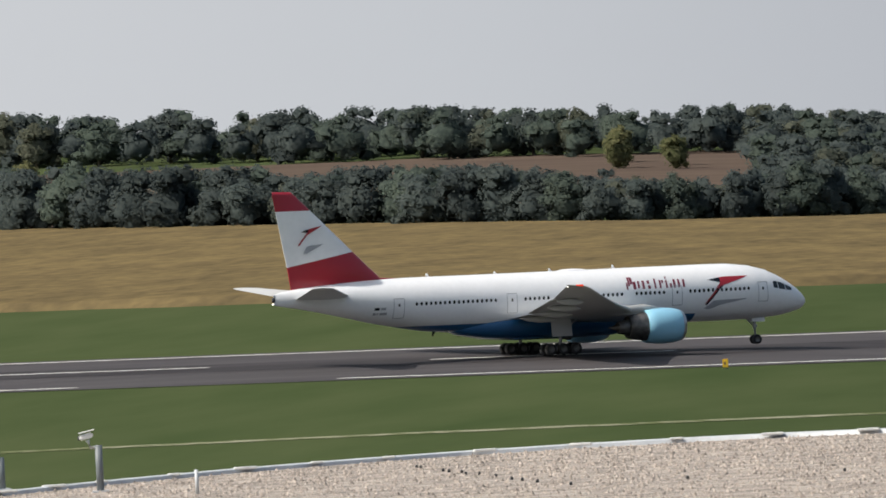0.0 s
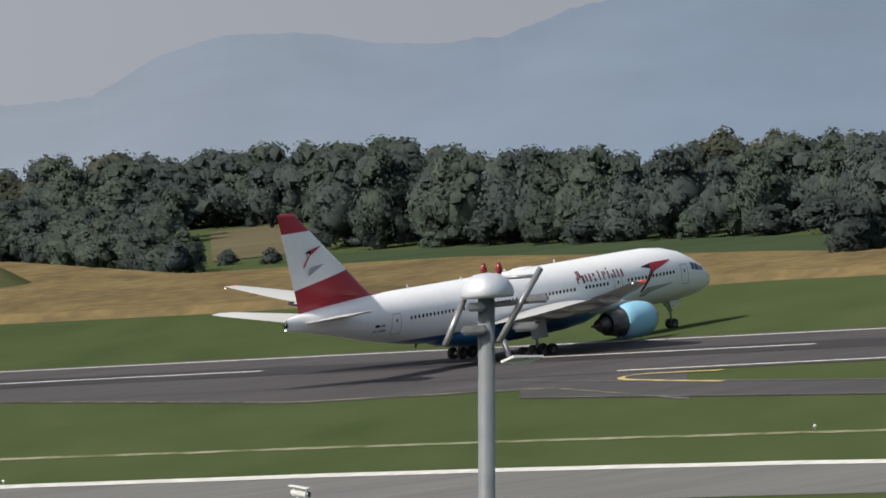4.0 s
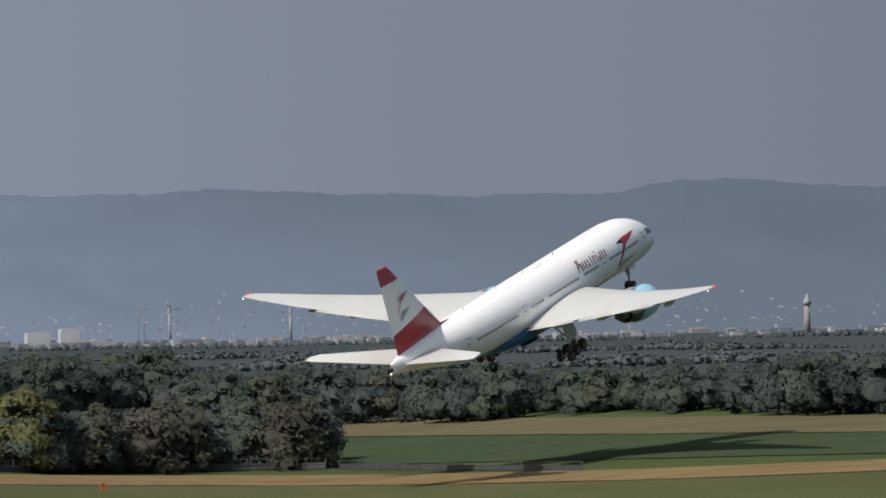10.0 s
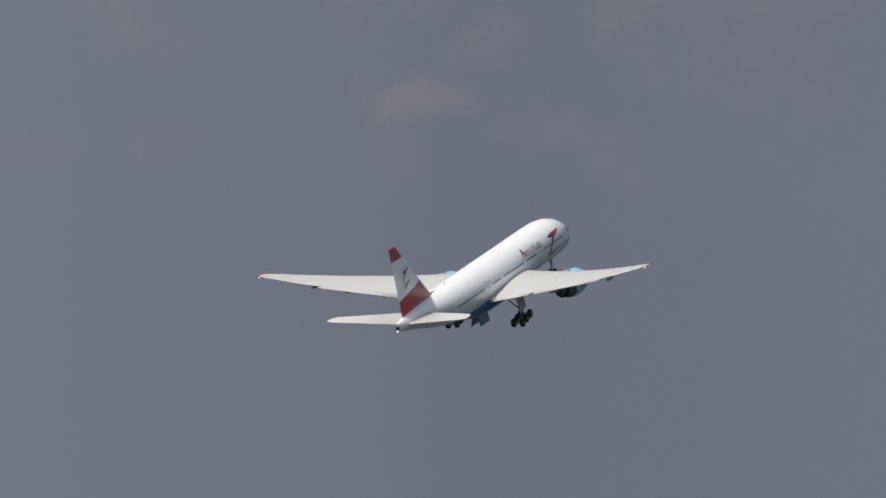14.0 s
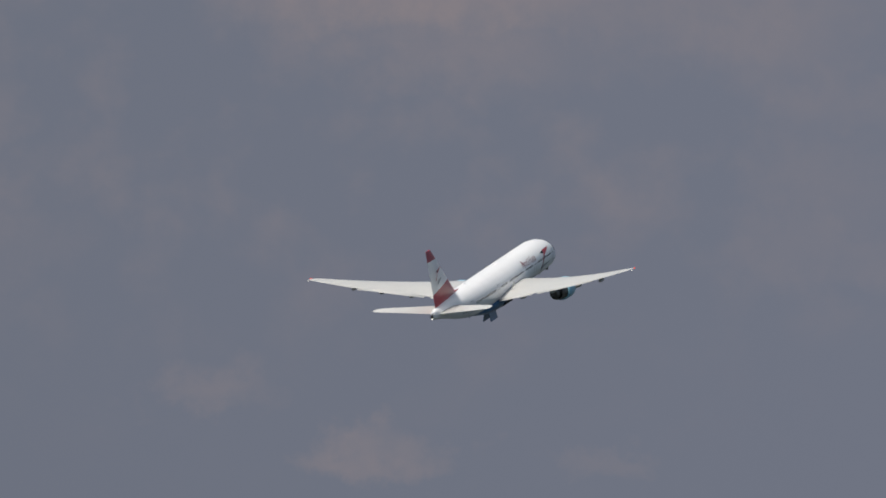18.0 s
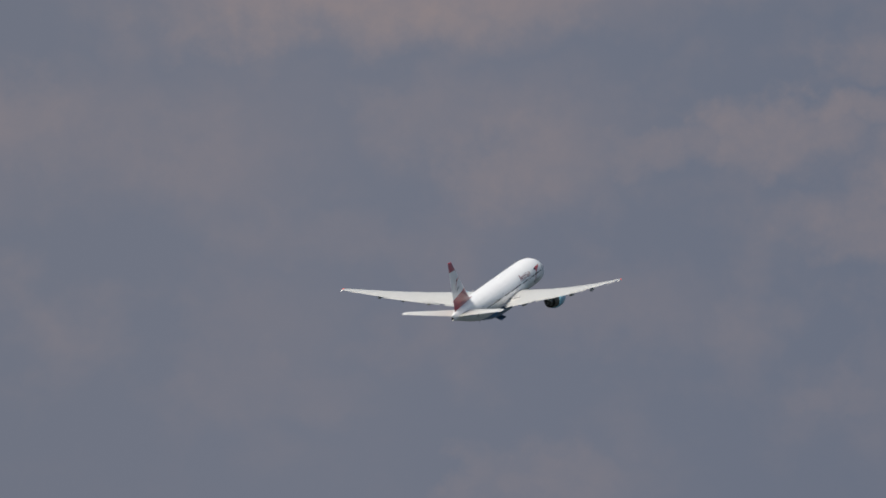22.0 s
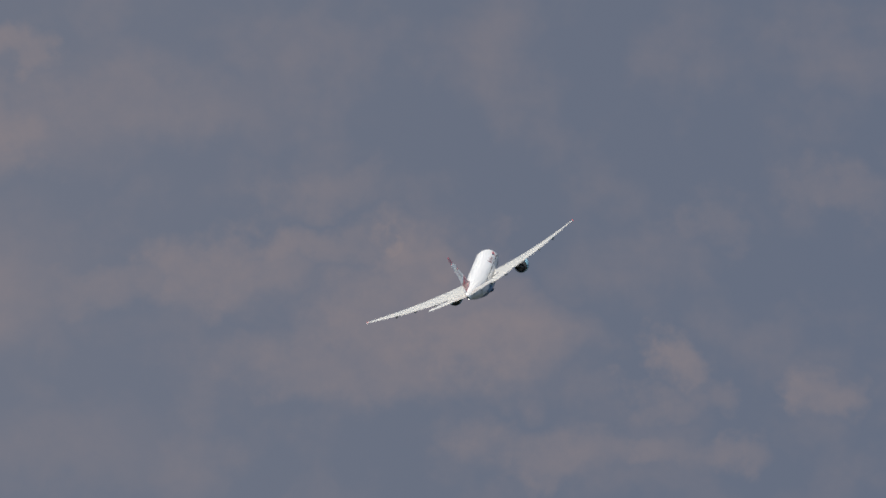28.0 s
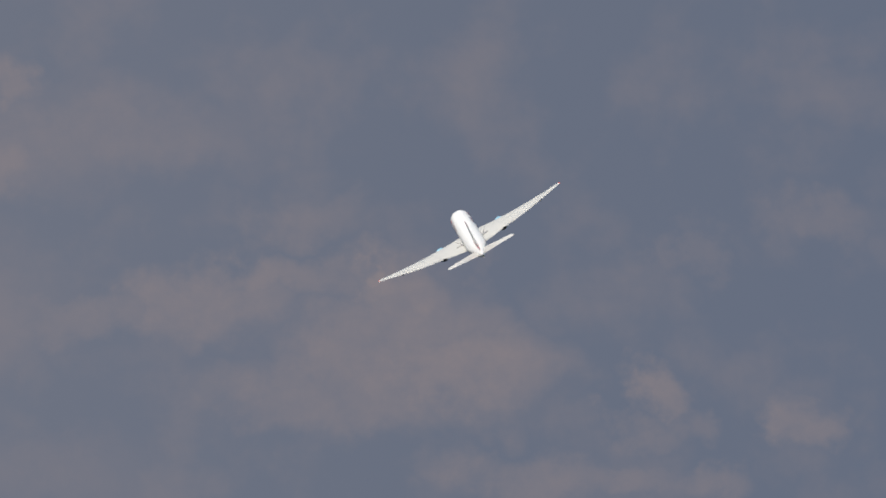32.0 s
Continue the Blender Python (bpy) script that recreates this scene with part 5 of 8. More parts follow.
def make_airliner():
    a = thing("airliner", "white twin-engine airliner with red tail bands and pale blue engines", "airplane")
    D, n = [], 56
    V, Fc = [], []
    dense = []
    for i in range(len(STATIONS) - 1):
        s0, s1 = STATIONS[i], STATIONS[i + 1]
        for k in range(3):
            dense.append(GX - (s0[0] + (s1[0] - s0[0]) * k / 3))
    dense.append(GX - 62.9)
    for x in dense:
        c, w, h = station(x)
        for k in range(n):
            t = 2 * math.pi * k / n
            V.append((x, w * math.cos(t), c + h * math.sin(t)))
    for i in range(len(dense) - 1):
        for k in range(n):
            Fc.append((i * n + k, (i + 1) * n + k, (i + 1) * n + (k + 1) % n, i * n + (k + 1) % n))
    Fc.append(tuple(range((len(dense) - 1) * n, len(dense) * n)))
    body = part("fuselage", mesh_of("fuselage", V, Fc, M_FUSE, True), a, "white fuselage with a dark blue belly")
    # wing-to-body fairing
    bf = lathe("belly_fairing", [(15.5, 0.05), (14, 1.2), (11.5, 2.2), (8, 2.75), (2, 2.95), (-3, 2.9), (-7, 2.4), (-10, 1.4), (-12.0, 0.05)], livery("fairing_paint", BLUE, []), 36)
    bf.transform(Matrix.Translation((0, 0, 3.35)) @ Matrix.Diagonal((1, 1, 0.58, 1)))
    part("belly_fairing", bf, a, "dark blue wing fairing")
    tail_end = tube("tail_cone_outlet", [(GX - 62.85, 0, 7.2), (GX - 63.05, 0, 7.2)], [0.3, 0.26], M_DARK, 12)
    part("exhaust_outlet", tail_end, a)
    # windows, doors and marks on both sides
    pane = {}
    for side in (-1, 1):
        for xa, xb in ((-15.9, -5.7), (-3.2, 0.4), (1.2, 9.2), (10.0, 13.9), (16.4, 24.0)):
            k = int((xb - xa) / 0.54)
            for i in range(k):
                x = xa + 0.27 + i * 0.54
                if side not in pane:
                    vs = [Vector((0.145 * math.cos(w), 0, 0.21 * math.sin(w))) for w in [i2 * math.pi / 4 for i2 in range(8)]]
                    pane[side] = mesh_of("window_pane", [v + Vector((0, side * 0.012, 0)) for v in vs] + [v - Vector((0, side * 0.02, 0)) for v in vs],
                                         [tuple(range(8)) if side < 0 else tuple(range(7, -1, -1))] + [((j + 1) % 8, j, j + 8, (j + 1) % 8 + 8) for j in range(8)], M_DARK)
                p = skin(x, 6.15, side, 0.012)
                part("window_pane", pane[side], a, m=Matrix.Translation(p) @ Matrix.Rotation(-side * 0.09, 4, "X"))
        for x, w in ((-17.6, 1.1), (-4.5, 1.1), (15.1, 1.1), (25.5, 1.1)):
            d = part("door", decal("door", [(x - w / 2, 4.75, 6.75), (x + w / 2, 4.75, 6.75)], M_WHITE, side, 0.015, 6, 8), a)
            for poly in ([(x - w / 2 - .06, 4.7, 6.8), (x - w / 2, 4.7, 6.8)], [(x + w / 2, 4.7, 6.8), (x + w / 2 + .06, 4.7, 6.8)], [(x - w / 2, 6.75, 6.82), (x + w / 2, 6.75, 6.82)], [(x - w / 2, 4.68, 4.74), (x + w / 2, 4.68, 4.74)]):
                part("outline", decal("outline", poly, M_LINE, side, 0.03, 4, 8), d)
            part("door_window", decal("door_window", [(x - .1, 5.95, 6.25), (x + .1, 5.95, 6.25)], M_DARK, side, 0.03, 2, 2), d)
        # cockpit glazing
        for i, (x0, x1, z0a, z0b, z1a, z1b) in enumerate(((27.6, 28.5, 5.95, 5.85, 6.75, 6.45), (28.6, 29.45, 5.82, 5.72, 6.40, 6.02), (26.9, 27.5, 6.1, 6.0, 6.8, 6.78))):
            part("cockpit_pane", decal("cockpit_pane", [(x0, z0a, z1a), (x1, z0b, z1b)], M_DARK, side, 0.02, 6, 4), a, "dark cockpit glass")
        # the airline's name as plain upright bars, and its arrow mark
        xs = 9.0 if side < 0 else 17.7
        for wd, ht, strokes in TITLE:
            for u, v, lo, hi in strokes:
                x0, x1 = (xs + u * wd, xs + v * wd) if side < 0 else (xs - v * wd, xs - u * wd)
                part("title_bar", decal("title_bar", [(x0, 6.62 + lo * ht, 6.62 + hi * ht), (x1, 6.62 + lo * ht, 6.62 + hi * ht)], M_TITLE, side, 0.018, 2, 6), a)
            xs -= side * (wd + 0.17)
        red = [(18.5, 4.72, 4.72), (18.75, 4.74, 5.1), (20.3, 6.45, 6.95), (20.35, 6.45, 7.5), (20.9, 6.68, 7.56), (23.8, 7.52, 7.56)]
        part("arrow_mark", decal("arrow_mark", red, M_RED, side, 0.02, 60, 10), a, "red arrow mark")
        part("arrow_edge", decal("arrow_edge", [(18.45, 4.6, 4.6), (18.7, 4.55, 4.85), (20.3, 6.3, 6.5), (20.6, 6.5, 6.62)], M_DARK, side, 0.024, 30, 3), a, "dark edge of the arrow mark")
        part("arrow_barb", decal("arrow_barb", [(18.9, 7.28, 7.28), (20.35, 6.95, 7.5)], M_DARK, side, 0.019, 10, 4), a, "dark barb of the arrow mark")
        grey = [(18.4, 4.2, 4.2), (18.9, 4.1, 4.55), (19.4, 4.2, 5.0), (20.2, 4.5, 5.05), (23.4, 5.05, 5.12)]
        part("arrow_shadow", decal("arrow_shadow", grey, M_MIDGREY, side, 0.018, 40, 6), a, "silver grey arrow mark")
        for x0, x1, z0, z1, mm in ((-20.4, -20.1, 5.1, 5.36, M_LINE), (-20.0, -19.85, 5.1, 5.36, M_LINE), (-19.7, -18.9, 5.1, 5.36, M_LINE), (-20.3, -19.75, 5.62, 5.9, M_DARK), (-19.6, -19.05, 5.62, 5.9, M_MIDGREY)):
            part("registration_bar", decal("registration_bar", [(x0, z0, z1), (x1, z0, z1)], mm, side, 0.016, 4, 3), a)
    # wings with flap track fairings
    wings = []
    for side, nm in ((-1, "right"), (1, "left")):
        w = part("wing", surface("wing", wing_sections(side), M_GREYW, 16, 0.008), a, "light grey swept wing")
        wings.append((w, side))
        for y, x, z, L in ((7.2, -35.6, 4.35, 4.6), (13.2, -36.6, 5.4, 4.4), (18.4, -37.8, 6.5, 4.0), (23.2, -39.2, 7.6, 3.2)):
            f = lathe("flap_fairing", [(L / 2, 0.02), (L * 0.3, 0.24), (0, 0.34), (-L * 0.3, 0.24), (-L / 2, 0.03)], M_GREYW, 14)
            f.transform(Matrix.Translation((x + GX + 0.6, side * y, z - 0.05)) @ Matrix.Rotation(0.06, 4, "Y") @ Matrix.Diagonal((1, 0.8, 1.15, 1)))
            part("flap_fairing", f, w)
        fl = surface("flap", [((-35.0 + GX, side * 3.2, 4.12), (-37.1 + GX, side * 3.2, 3.98), .08, (0, 0, 1)), ((-35.6 + GX, side * 9.6, 5.2), (-37.6 + GX, side * 9.6, 5.06), .08, (0, 0, 1))], M_GREYW, 8)
        part("flap", fl, w)
        fl = surface("flap", [((-36.6 + GX, side * 10.6, 5.38), (-38.0 + GX, side * 10.6, 5.25), .08, (0, 0, 1)), ((-39.2 + GX, side * 22, 7.8), (-40.5 + GX, side * 22, 7.68), .08, (0, 0, 1))], M_GREYW, 8)
        part("flap", fl, w)
        tip = tube("navigation_lamp", [(-40.4 + GX, side * 30.3, 9.92), (-41.2 + GX, side * 30.5, 9.97)], [0.12, 0.09], M_NAVRED, 8)
        part("navigation_lamp", tip, w)
        part("tip_lamp", tube("tip_lamp", [(-42.1 + GX, side * 30.35, 9.88), (-42.3 + GX, side * 30.35, 9.87)], [0.04, 0.04], M_NAVLIGHT, 8), w)
        # tailplane
        st = surface("stabilizer", [((-54.2 + GX, side * 0.6, 7.2), (-60.6 + GX, side * 0.6, 7.15), .09, (0, 0, 1)), ((-60.2 + GX, side * 10.3, 8.35), (-62.9 + GX, side * 10.3, 8.32), .085, (0, 0, 1)), ((-61.4 + GX, side * 10.95, 8.46), (-63.0 + GX, side * 10.95, 8.46), .06, (0, 0, 1))], M_STAB, 14)
        part("stabilizer", st, a, "light grey tailplane")
        # engine
        ey, ez, ex = side * 9.86, 2.72, -19.6 + GX
        R = 1.84
        cowl = [(ex - .02, R * .84), (ex - .35, R * .94), (ex - 1.2, R * 1.03), (ex - 2.3, R * 1.06), (ex - 3.4, R * 1.02), (ex - 4.3, R * .94), (ex - 4.35, R * .87), (ex - 3.4, R * .84)]
        part("engine_cowl", lathe("engine_cowl", cowl, M_BLUECOWL, 44, ey, ez), a, "pale blue engine cowl")
        part("intake_lip", lathe("intake_lip", [(ex - .3, R * .93), (ex + .02, R * .87), (ex + .1, R * .83), (ex + .02, R * .78), (ex - .5, R * .77)], M_STEEL, 44, ey, ez), a, "bare metal intake lip")
        part("intake_duct", lathe("intake_duct", [(ex - .4, R * .775), (ex - 1.6, R * .79), (ex - 1.65, 0.35), (ex - 1.2, 0.3), (ex - .9, 0.02)], M_HOT, 30, ey, ez), a)
        part("exhaust_sleeve", lathe("exhaust_sleeve", [(ex - 3.5, R * .85), (ex - 4.6, R * .82), (ex - 6.3, R * .66), (ex - 6.35, R * .6), (ex - 5.0, R * .5)], M_HOT, 36, ey, ez), a)
        part("exhaust_cone", lathe("exhaust_cone", [(ex - 4.5, R * .55), (ex - 6.2, R * .48), (ex - 7.4, R * .36), (ex - 7.5, R * .3), (ex - 7.3, R * .25), (ex - 8.6, 0.04)], M_HOT, 30, ey, ez), a)
        py = surface("pylon", [((ex - .8, ey, ez + 1.7), (ex - 8.5, ey, ez + 1.3), .05, (0, 1, 0)), ((ex - 4.2, ey, ez + 2.4), (ex - 9.5, ey, ez + 2.2), .05, (0, 1, 0))], M_GREYW, 8)
        part("pylon", py, a)
    fin = surface("fin", [((-45.5 + GX, 0, 8.75), (-60.9 + GX, 0, 8.0), .03, (0, 1, 0)), ((-50.4 + GX, 0, 9.1), (-60.9 + GX, 0, 8.3), .09, (0, 1, 0)), ((-51.6 + GX, 0, 10.2), (-61.1 + GX, 0, 9.8), .095, (0, 1, 0)),
                          ((-60.0 + GX, 0, 18.3), (-62.65 + GX, 0, 18.45), .09, (0, 1, 0)), ((-60.5 + GX, 0, 18.7), (-62.65 + GX, 0, 18.75), .05, (0, 1, 0))], M_FIN, 14)
    f = part("fin", fin, a, "red-white-red banded tail fin")
    for side in (-1, 1):
        yy = side * 0.36
        for nm, poly, mm in (("fin_mark", [(-28.2, 12.9, 12.9), (-28.0, 12.9, 13.2), (-27.0, 14.1, 14.35), (-26.9, 14.1, 14.65), (-25.4, 14.9, 14.95)], M_RED),
                             ("fin_mark", [(-27.6, 12.0, 12.0), (-27.2, 12.05, 12.75), (-26.6, 12.35, 12.9), (-25.3, 12.95, 13.0)], M_MIDGREY), ("fin_mark", [(-27.7, 14.35, 14.4), (-26.9, 14.25, 14.65)], M_DARK)):
            X = [p[0] for p in poly]
            V, Fc = [], []
            for i in range(21):
                x = X[0] + (X[-1] - X[0]) * i / 20
                lo, hi = float(np.interp(x, X, [p[1] for p in poly])), float(np.interp(x, X, [p[2] for p in poly]))
                V += [(x, yy, lo), (x, yy, hi)]
            for i in range(20):
                q = (2 * i, 2 * i + 2, 2 * i + 3, 2 * i + 1)
                Fc.append(q if side < 0 else q[::-1])
            part(nm, mesh_of(nm, V, Fc, mm), f)
    for x, h in ((-13, 0.35), (1.5, 0.3), (9, 0.4), (-5, .25)):
        c, w, hh = station(x)
        part("antenna", surface("antenna", [((x + .2, 0, c + hh - .05), (x - .2, 0, c + hh - .05), .12, (0, 1, 0)), ((x - .05, 0, c + hh + h), (x - .25, 0, c + hh + h), .12, (0, 1, 0))], M_WHITE, 5), a)
    for x in (-12.5, -9.5):
        c, w, hh = station(x)
        part("belly_antenna", surface("belly_antenna", [((x + .2, 0, c - hh + .05), (x - .2, 0, c - hh + .05), .12, (0, 1, 0)), ((x - .1, 0, c - hh - .45), (x - .3, 0, c - hh - .45), .12, (0, 1, 0))], M_DARK, 5), a)
    part("satellite_dome", lathe("satellite_dome", [(-2.2, 0.02), (-1.2, .5), (0, .62), (1.2, .5), (2.2, .02)], M_WHITE, 16, 0, 0), a, m=Matrix.Translation((4, 0, 8.85)) @ Matrix.Diagonal((1, 1, .45, 1)))
    part("tail_lamp", tube("tail_lamp", [(GX - 62.95, 0, 6.75), (GX - 63.1, 0, 6.72)], [.08, .06], M_NAVLIGHT, 8), a)
    # landing gear, each leg hung at its hinge
    gear = []
    tyre, rim = wheel_mesh(0.66, 0.52, M_TYRE), rim_mesh(0.66, 0.52)
    for side in (-1, 1):
        hinge = Vector((0, side * 5.3, 4.1))
        g = part("main_gear_leg", tube("main_gear_leg", [(0, 0, 0), (0, 0, -1.9), (0, 0, -2.0), (0, 0, -3.45)], [0.24, 0.24, 0.17, 0.17], M_STRUT, 14), a, "grey main gear leg", Matrix.Translation(hinge))
        part("side_brace", tube("side_brace", [(0.1, -side * 1.9, -0.2), (0, -side * 0.1, -1.9)], [0.1, 0.1], M_STRUT, 8), g)
        part("drag_brace", tube("drag_brace", [(2.0, 0, -0.3), (0, 0, -2.0)], [0.1, 0.1], M_STRUT, 8), g)
        part("bogie_beam", tube("bogie_beam", [(1.6, 0, -3.45), (-1.6, 0, -3.45)], [0.17, 0.17], M_STRUT, 10), g)
        part("gear_door", box("gear_door", 2.4, 0.08, 2.1, M_GREYW, Matrix.Translation((0, side * 0.55, -2.1)) @ Matrix.Rotation(side * 0.12, 4, "X"), 0.03), g)
        for dx in (1.47, 0, -1.47):
            for dy in (-0.7, 0.7):
                w = part("wheel", tyre, g, "black tyre", Matrix.Translation((dx, dy, -3.45)))
            part("axle", tube("axle", [(dx, -0.75, -3.45), (dx, 0.75, -3.45)], [0.09, 0.09], M_STRUT, 8), g)
            for dy in (-0.7, 0.7):
                part("rim", rim, g, m=Matrix.Translation((dx, dy, -3.45)))
        gear.append((g, side, hinge))
    nt, nr = wheel_mesh(0.54, 0.4, M_TYRE), rim_mesh(0.54, 0.4)
    nh = Vector((25.6, 0, 3.2))
    ng = part("nose_gear_leg", tube("nose_gear_leg", [(0, 0, 0.3), (0, 0, -1.5), (0.05, 0, -1.55), (0.1, 0, -2.66)], [0.17, 0.17, 0.11, 0.11], M_STRUT, 12), a, "grey nose gear leg", Matrix.Translation(nh))
    part("axle", tube("axle", [(0.1, -.5, -2.66), (0.1, .5, -2.66)], [0.08, 0.08], M_STRUT, 8), ng)
    part("drag_strut", tube("drag_strut", [(-1.4, 0, 0.1), (0, 0, -1.3)], [0.08, 0.08], M_STRUT, 8), ng)
    part("taxi_lamp", tube("taxi_lamp", [(0.18, 0, -1.2), (0.3, 0, -1.2)], [0.14, 0.16], M_STEEL, 10), ng)
    for dy in (-.36, .36):
        part("wheel", nt, ng, "black tyre", Matrix.Translation((0.1, dy, -2.66)))
        part("rim", nr, ng, m=Matrix.Translation((0.1, dy, -2.66)))
        part("nose_door", box("nose_door", 1.5, 0.05, 0.75, M_WHITE, Matrix.Translation((0.3, dy * 1.5, -0.75)) @ Matrix.Rotation(math.copysign(0.25, dy), 4, "X"), 0.02), ng)
    doors = []
    for side in (-1, 1):
        d = part("wheel_well_door", box("wheel_well_door", 3.6, 1.9, 0.1, livery("well_door_paint", BLUE, []), Matrix.Translation((0, side * 0.95, -0.05)), 0.04), a, "dark blue wheel well door", Matrix.Translation((-2.2, side * 0.35, 1.9)))
        doors.append((d, side))
    return a, wings, gear, (ng, nh), doors


AIRLINER, WINGS, GEAR, NOSE_GEAR, DOORS = make_airliner()


# ---------------------------------------------------------------- the terminal roof in front of the camera
M_GRAVEL = material("roof_gravel", (0.46, 0.40, 0.345), 0.95, color2=(0.15, 0.125, 0.105), scale=0.09, scale2=0.9, bump=0.9, bump_scale=0.05, lo=0.38, hi=0.66)
M_ZINC = material("zinc_sheet", (0.66, 0.68, 0.72), 0.4, 0.35, color2=(0.56, 0.58, 0.62), scale=1.2, scale2=0.2)
M_ZINCDARK = material("dark_seam", (0.25, 0.26, 0.28), 0.5, 0.3, color2=(0.19, 0.2, 0.215), scale=0.5)
M_RIM = material("parapet_sheet", (0.62, 0.64, 0.66), 0.5, 0.1, color2=(0.50, 0.52, 0.54), scale=1.0, scale2=0.2)
M_BLOCK = material("white_block", (0.78, 0.78, 0.76), 0.7, color2=(0.68, 0.68, 0.66), scale=0.4)
M_POLE = material("painted_steel_pole", (0.17, 0.19, 0.20), 0.5, 0.0, color2=(0.135, 0.15, 0.16), scale=0.5)
M_LAMP = material("lamp_housing", (0.36, 0.36, 0.37), 0.4, 0.5, color2=(0.22, 0.22, 0.23), scale=0.3)
M_BLACK = material("black_plastic", (0.02, 0.02, 0.022), 0.6, color2=(0.035, 0.035, 0.04), scale=0.2)
M_WALL = material("facade_plaster", (0.5, 0.5, 0.48), 0.85, color2=(0.42, 0.42, 0.4), scale=3.0)
ROOF_Z = 23.5
M_PEBBLE = material("pebbles", (0.50, 0.435, 0.38), 0.95, color2=(0.40, 0.345, 0.30), scale=0.3, spec=0.0)


def vary_pebbles():
    """Each pebble a shade of its own."""
    nt = M_PEBBLE.node_tree
    geo, mr, hs = nt.nodes.new("ShaderNodeNewGeometry"), nt.nodes.new("ShaderNodeMapRange"), nt.nodes.new("ShaderNodeHueSaturation")
    mr.inputs["To Min"].default_value, mr.inputs["To Max"].default_value = 0.5, 1.15
    nt.links.new(geo.outputs["Random Per Island"], mr.inputs["Value"])
    nt.links.new(mr.outputs[0], hs.inputs["Value"])
    b = nt.nodes["Principled BSDF"]
    nt.links.new(b.inputs["Base Color"].links[0].from_socket, hs.inputs["Color"])
    nt.links.new(hs.outputs[0], b.inputs["Base Color"])


vary_pebbles()


def make_roof():
    edge = [(-14.5, 223.5), (-13.99, 228.7), (-13.48, 233.0), (-12.98, 236.5), (-12.47, 239.3), (-11.96, 241.3), (-11.45, 242.7), (-10.94, 243.4), (-10.44, 243.5), (-9.93, 243.0), (-9.42, 241.9), (-8.91, 240.4), (-8.4, 238.3), (-7.9, 235.8), (-7.39, 232.8), (-6.88, 229.5), (-6.37, 225.8), (-5.86, 221.8), (-5.36, 217.5), (-4.85, 213.0), (-4.34, 208.2), (-3.83, 203.2), (-3.32, 198.0), (-2.82, 192.8), (-2.31, 187.4), (-1.8, 182.0)]

    def rp(b, r, z):
        a = radians(b)
        return Vector((r * math.sin(a), r * math.cos(a), z))

    V, Fc = [], []
    n = len(edge)
    for b, r in edge:
        V += [rp(b, r, ROOF_Z), rp(b, 130, ROOF_Z), rp(b, r, ROOF_Z - 1.2), rp(b, 130, ROOF_Z - 1.2)]
    for i in range(n - 1):
        a, c = 4 * i, 4 * i + 4
        Fc += [(a, a + 1, c + 1, c), (a + 2, c + 2, c + 3, a + 3), (a, c, c + 2, a + 2), (a + 1, a + 3, c + 3, c + 1)]
    Fc += [(0, 2, 3, 1), (4 * n - 4, 4 * n - 3, 4 * n - 1, 4 * n - 2)]
    roof = tagged(new("terminal_roof", mesh_of("terminal_roof", V, Fc, M_GRAVEL)), "flat roof covered with pale pinkish gravel", "roof", kind="structure")
    # walls below
    V, Fc = [], []
    for b, r in edge:
        V += [rp(b, r - 0.8, ROOF_Z - 1.2), rp(b, r - 0.8, -29)]
    for b, r in edge[::-1]:
        V += [rp(b, 131, ROOF_Z - 1.2), rp(b, 131, -30)]
    m = len(V) // 2
    for i in range(m):
        k = (i + 1) % m
        Fc.append((2 * i, 2 * i + 1, 2 * k + 1, 2 * k))
    tagged(new("wall_terminal", mesh_of("wall_terminal", V, Fc, M_WALL)), "plain pale terminal wall", "wall", kind="structure")
    # raised metal rim with white blocks on it
    V, Fc = [], []
    fine = [(edge[0][0] + (edge[-1][0] - edge[0][0]) * i / 120) for i in range(121)]
    rr = [float(np.interp(b, [e[0] for e in edge], [e[1] for e in edge])) for b in fine]
    prof = ((0.05, -0.15), (0.05, 0.07), (0.0, 0.09), (-0.18, 0.07), (-0.2, 0.0))
    for b, r in zip(fine, rr):
        V += [rp(b, r + dx, ROOF_Z + dz) for dx, dz in prof]
    w = len(prof)
    for i in range(len(fine) - 1):
        for k in range(w - 1):
            Fc.append((i * w + k, i * w + k + 1, (i + 1) * w + k + 1, (i + 1) * w + k))
    part("parapet_rim", mesh_of("parapet_rim", V, Fc, M_RIM), roof, "grey metal roof edge")
    blk = box("clamp_block", 0.44, 0.26, 0.05, M_BLOCK, None, 0.02)
    small = box("clamp_block", 0.26, 0.2, 0.045, M_BLOCK, None, 0.02)
    rng = random.Random(3)
    s = 0.0
    for i in range(1, len(fine)):
        s += math.hypot(*(rp(fine[i], rr[i], 0) - rp(fine[i - 1], rr[i - 1], 0)).xy)
        if s > 1.62:
            s = 0
            p = rp(fine[i], rr[i] - rng.uniform(0.1, 0.45), ROOF_Z + 0.06)
            part("clamp_block", blk if rng.random() < 0.7 else small, roof, m=Matrix.Translation(p) @ Matrix.Rotation(-radians(fine[i]) + rng.uniform(-.15, .15), 4, "Z"))
    # loose pebbles lying on it, as one mesh
    m, rg = 46000, np.random.default_rng(12)
    pb = rg.uniform(-14.45, -1.9, m)
    pr = np.interp(pb, [e[0] for e in edge], [e[1] for e in edge]) - 0.6 - 62.0 * rg.uniform(0, 1, m) ** 1.25
    a = np.radians(pb)
    c = np.stack([pr * np.sin(a), pr * np.cos(a), np.full(m, ROOF_Z)], 1)
    size = rg.uniform(0.022, 0.055, m)
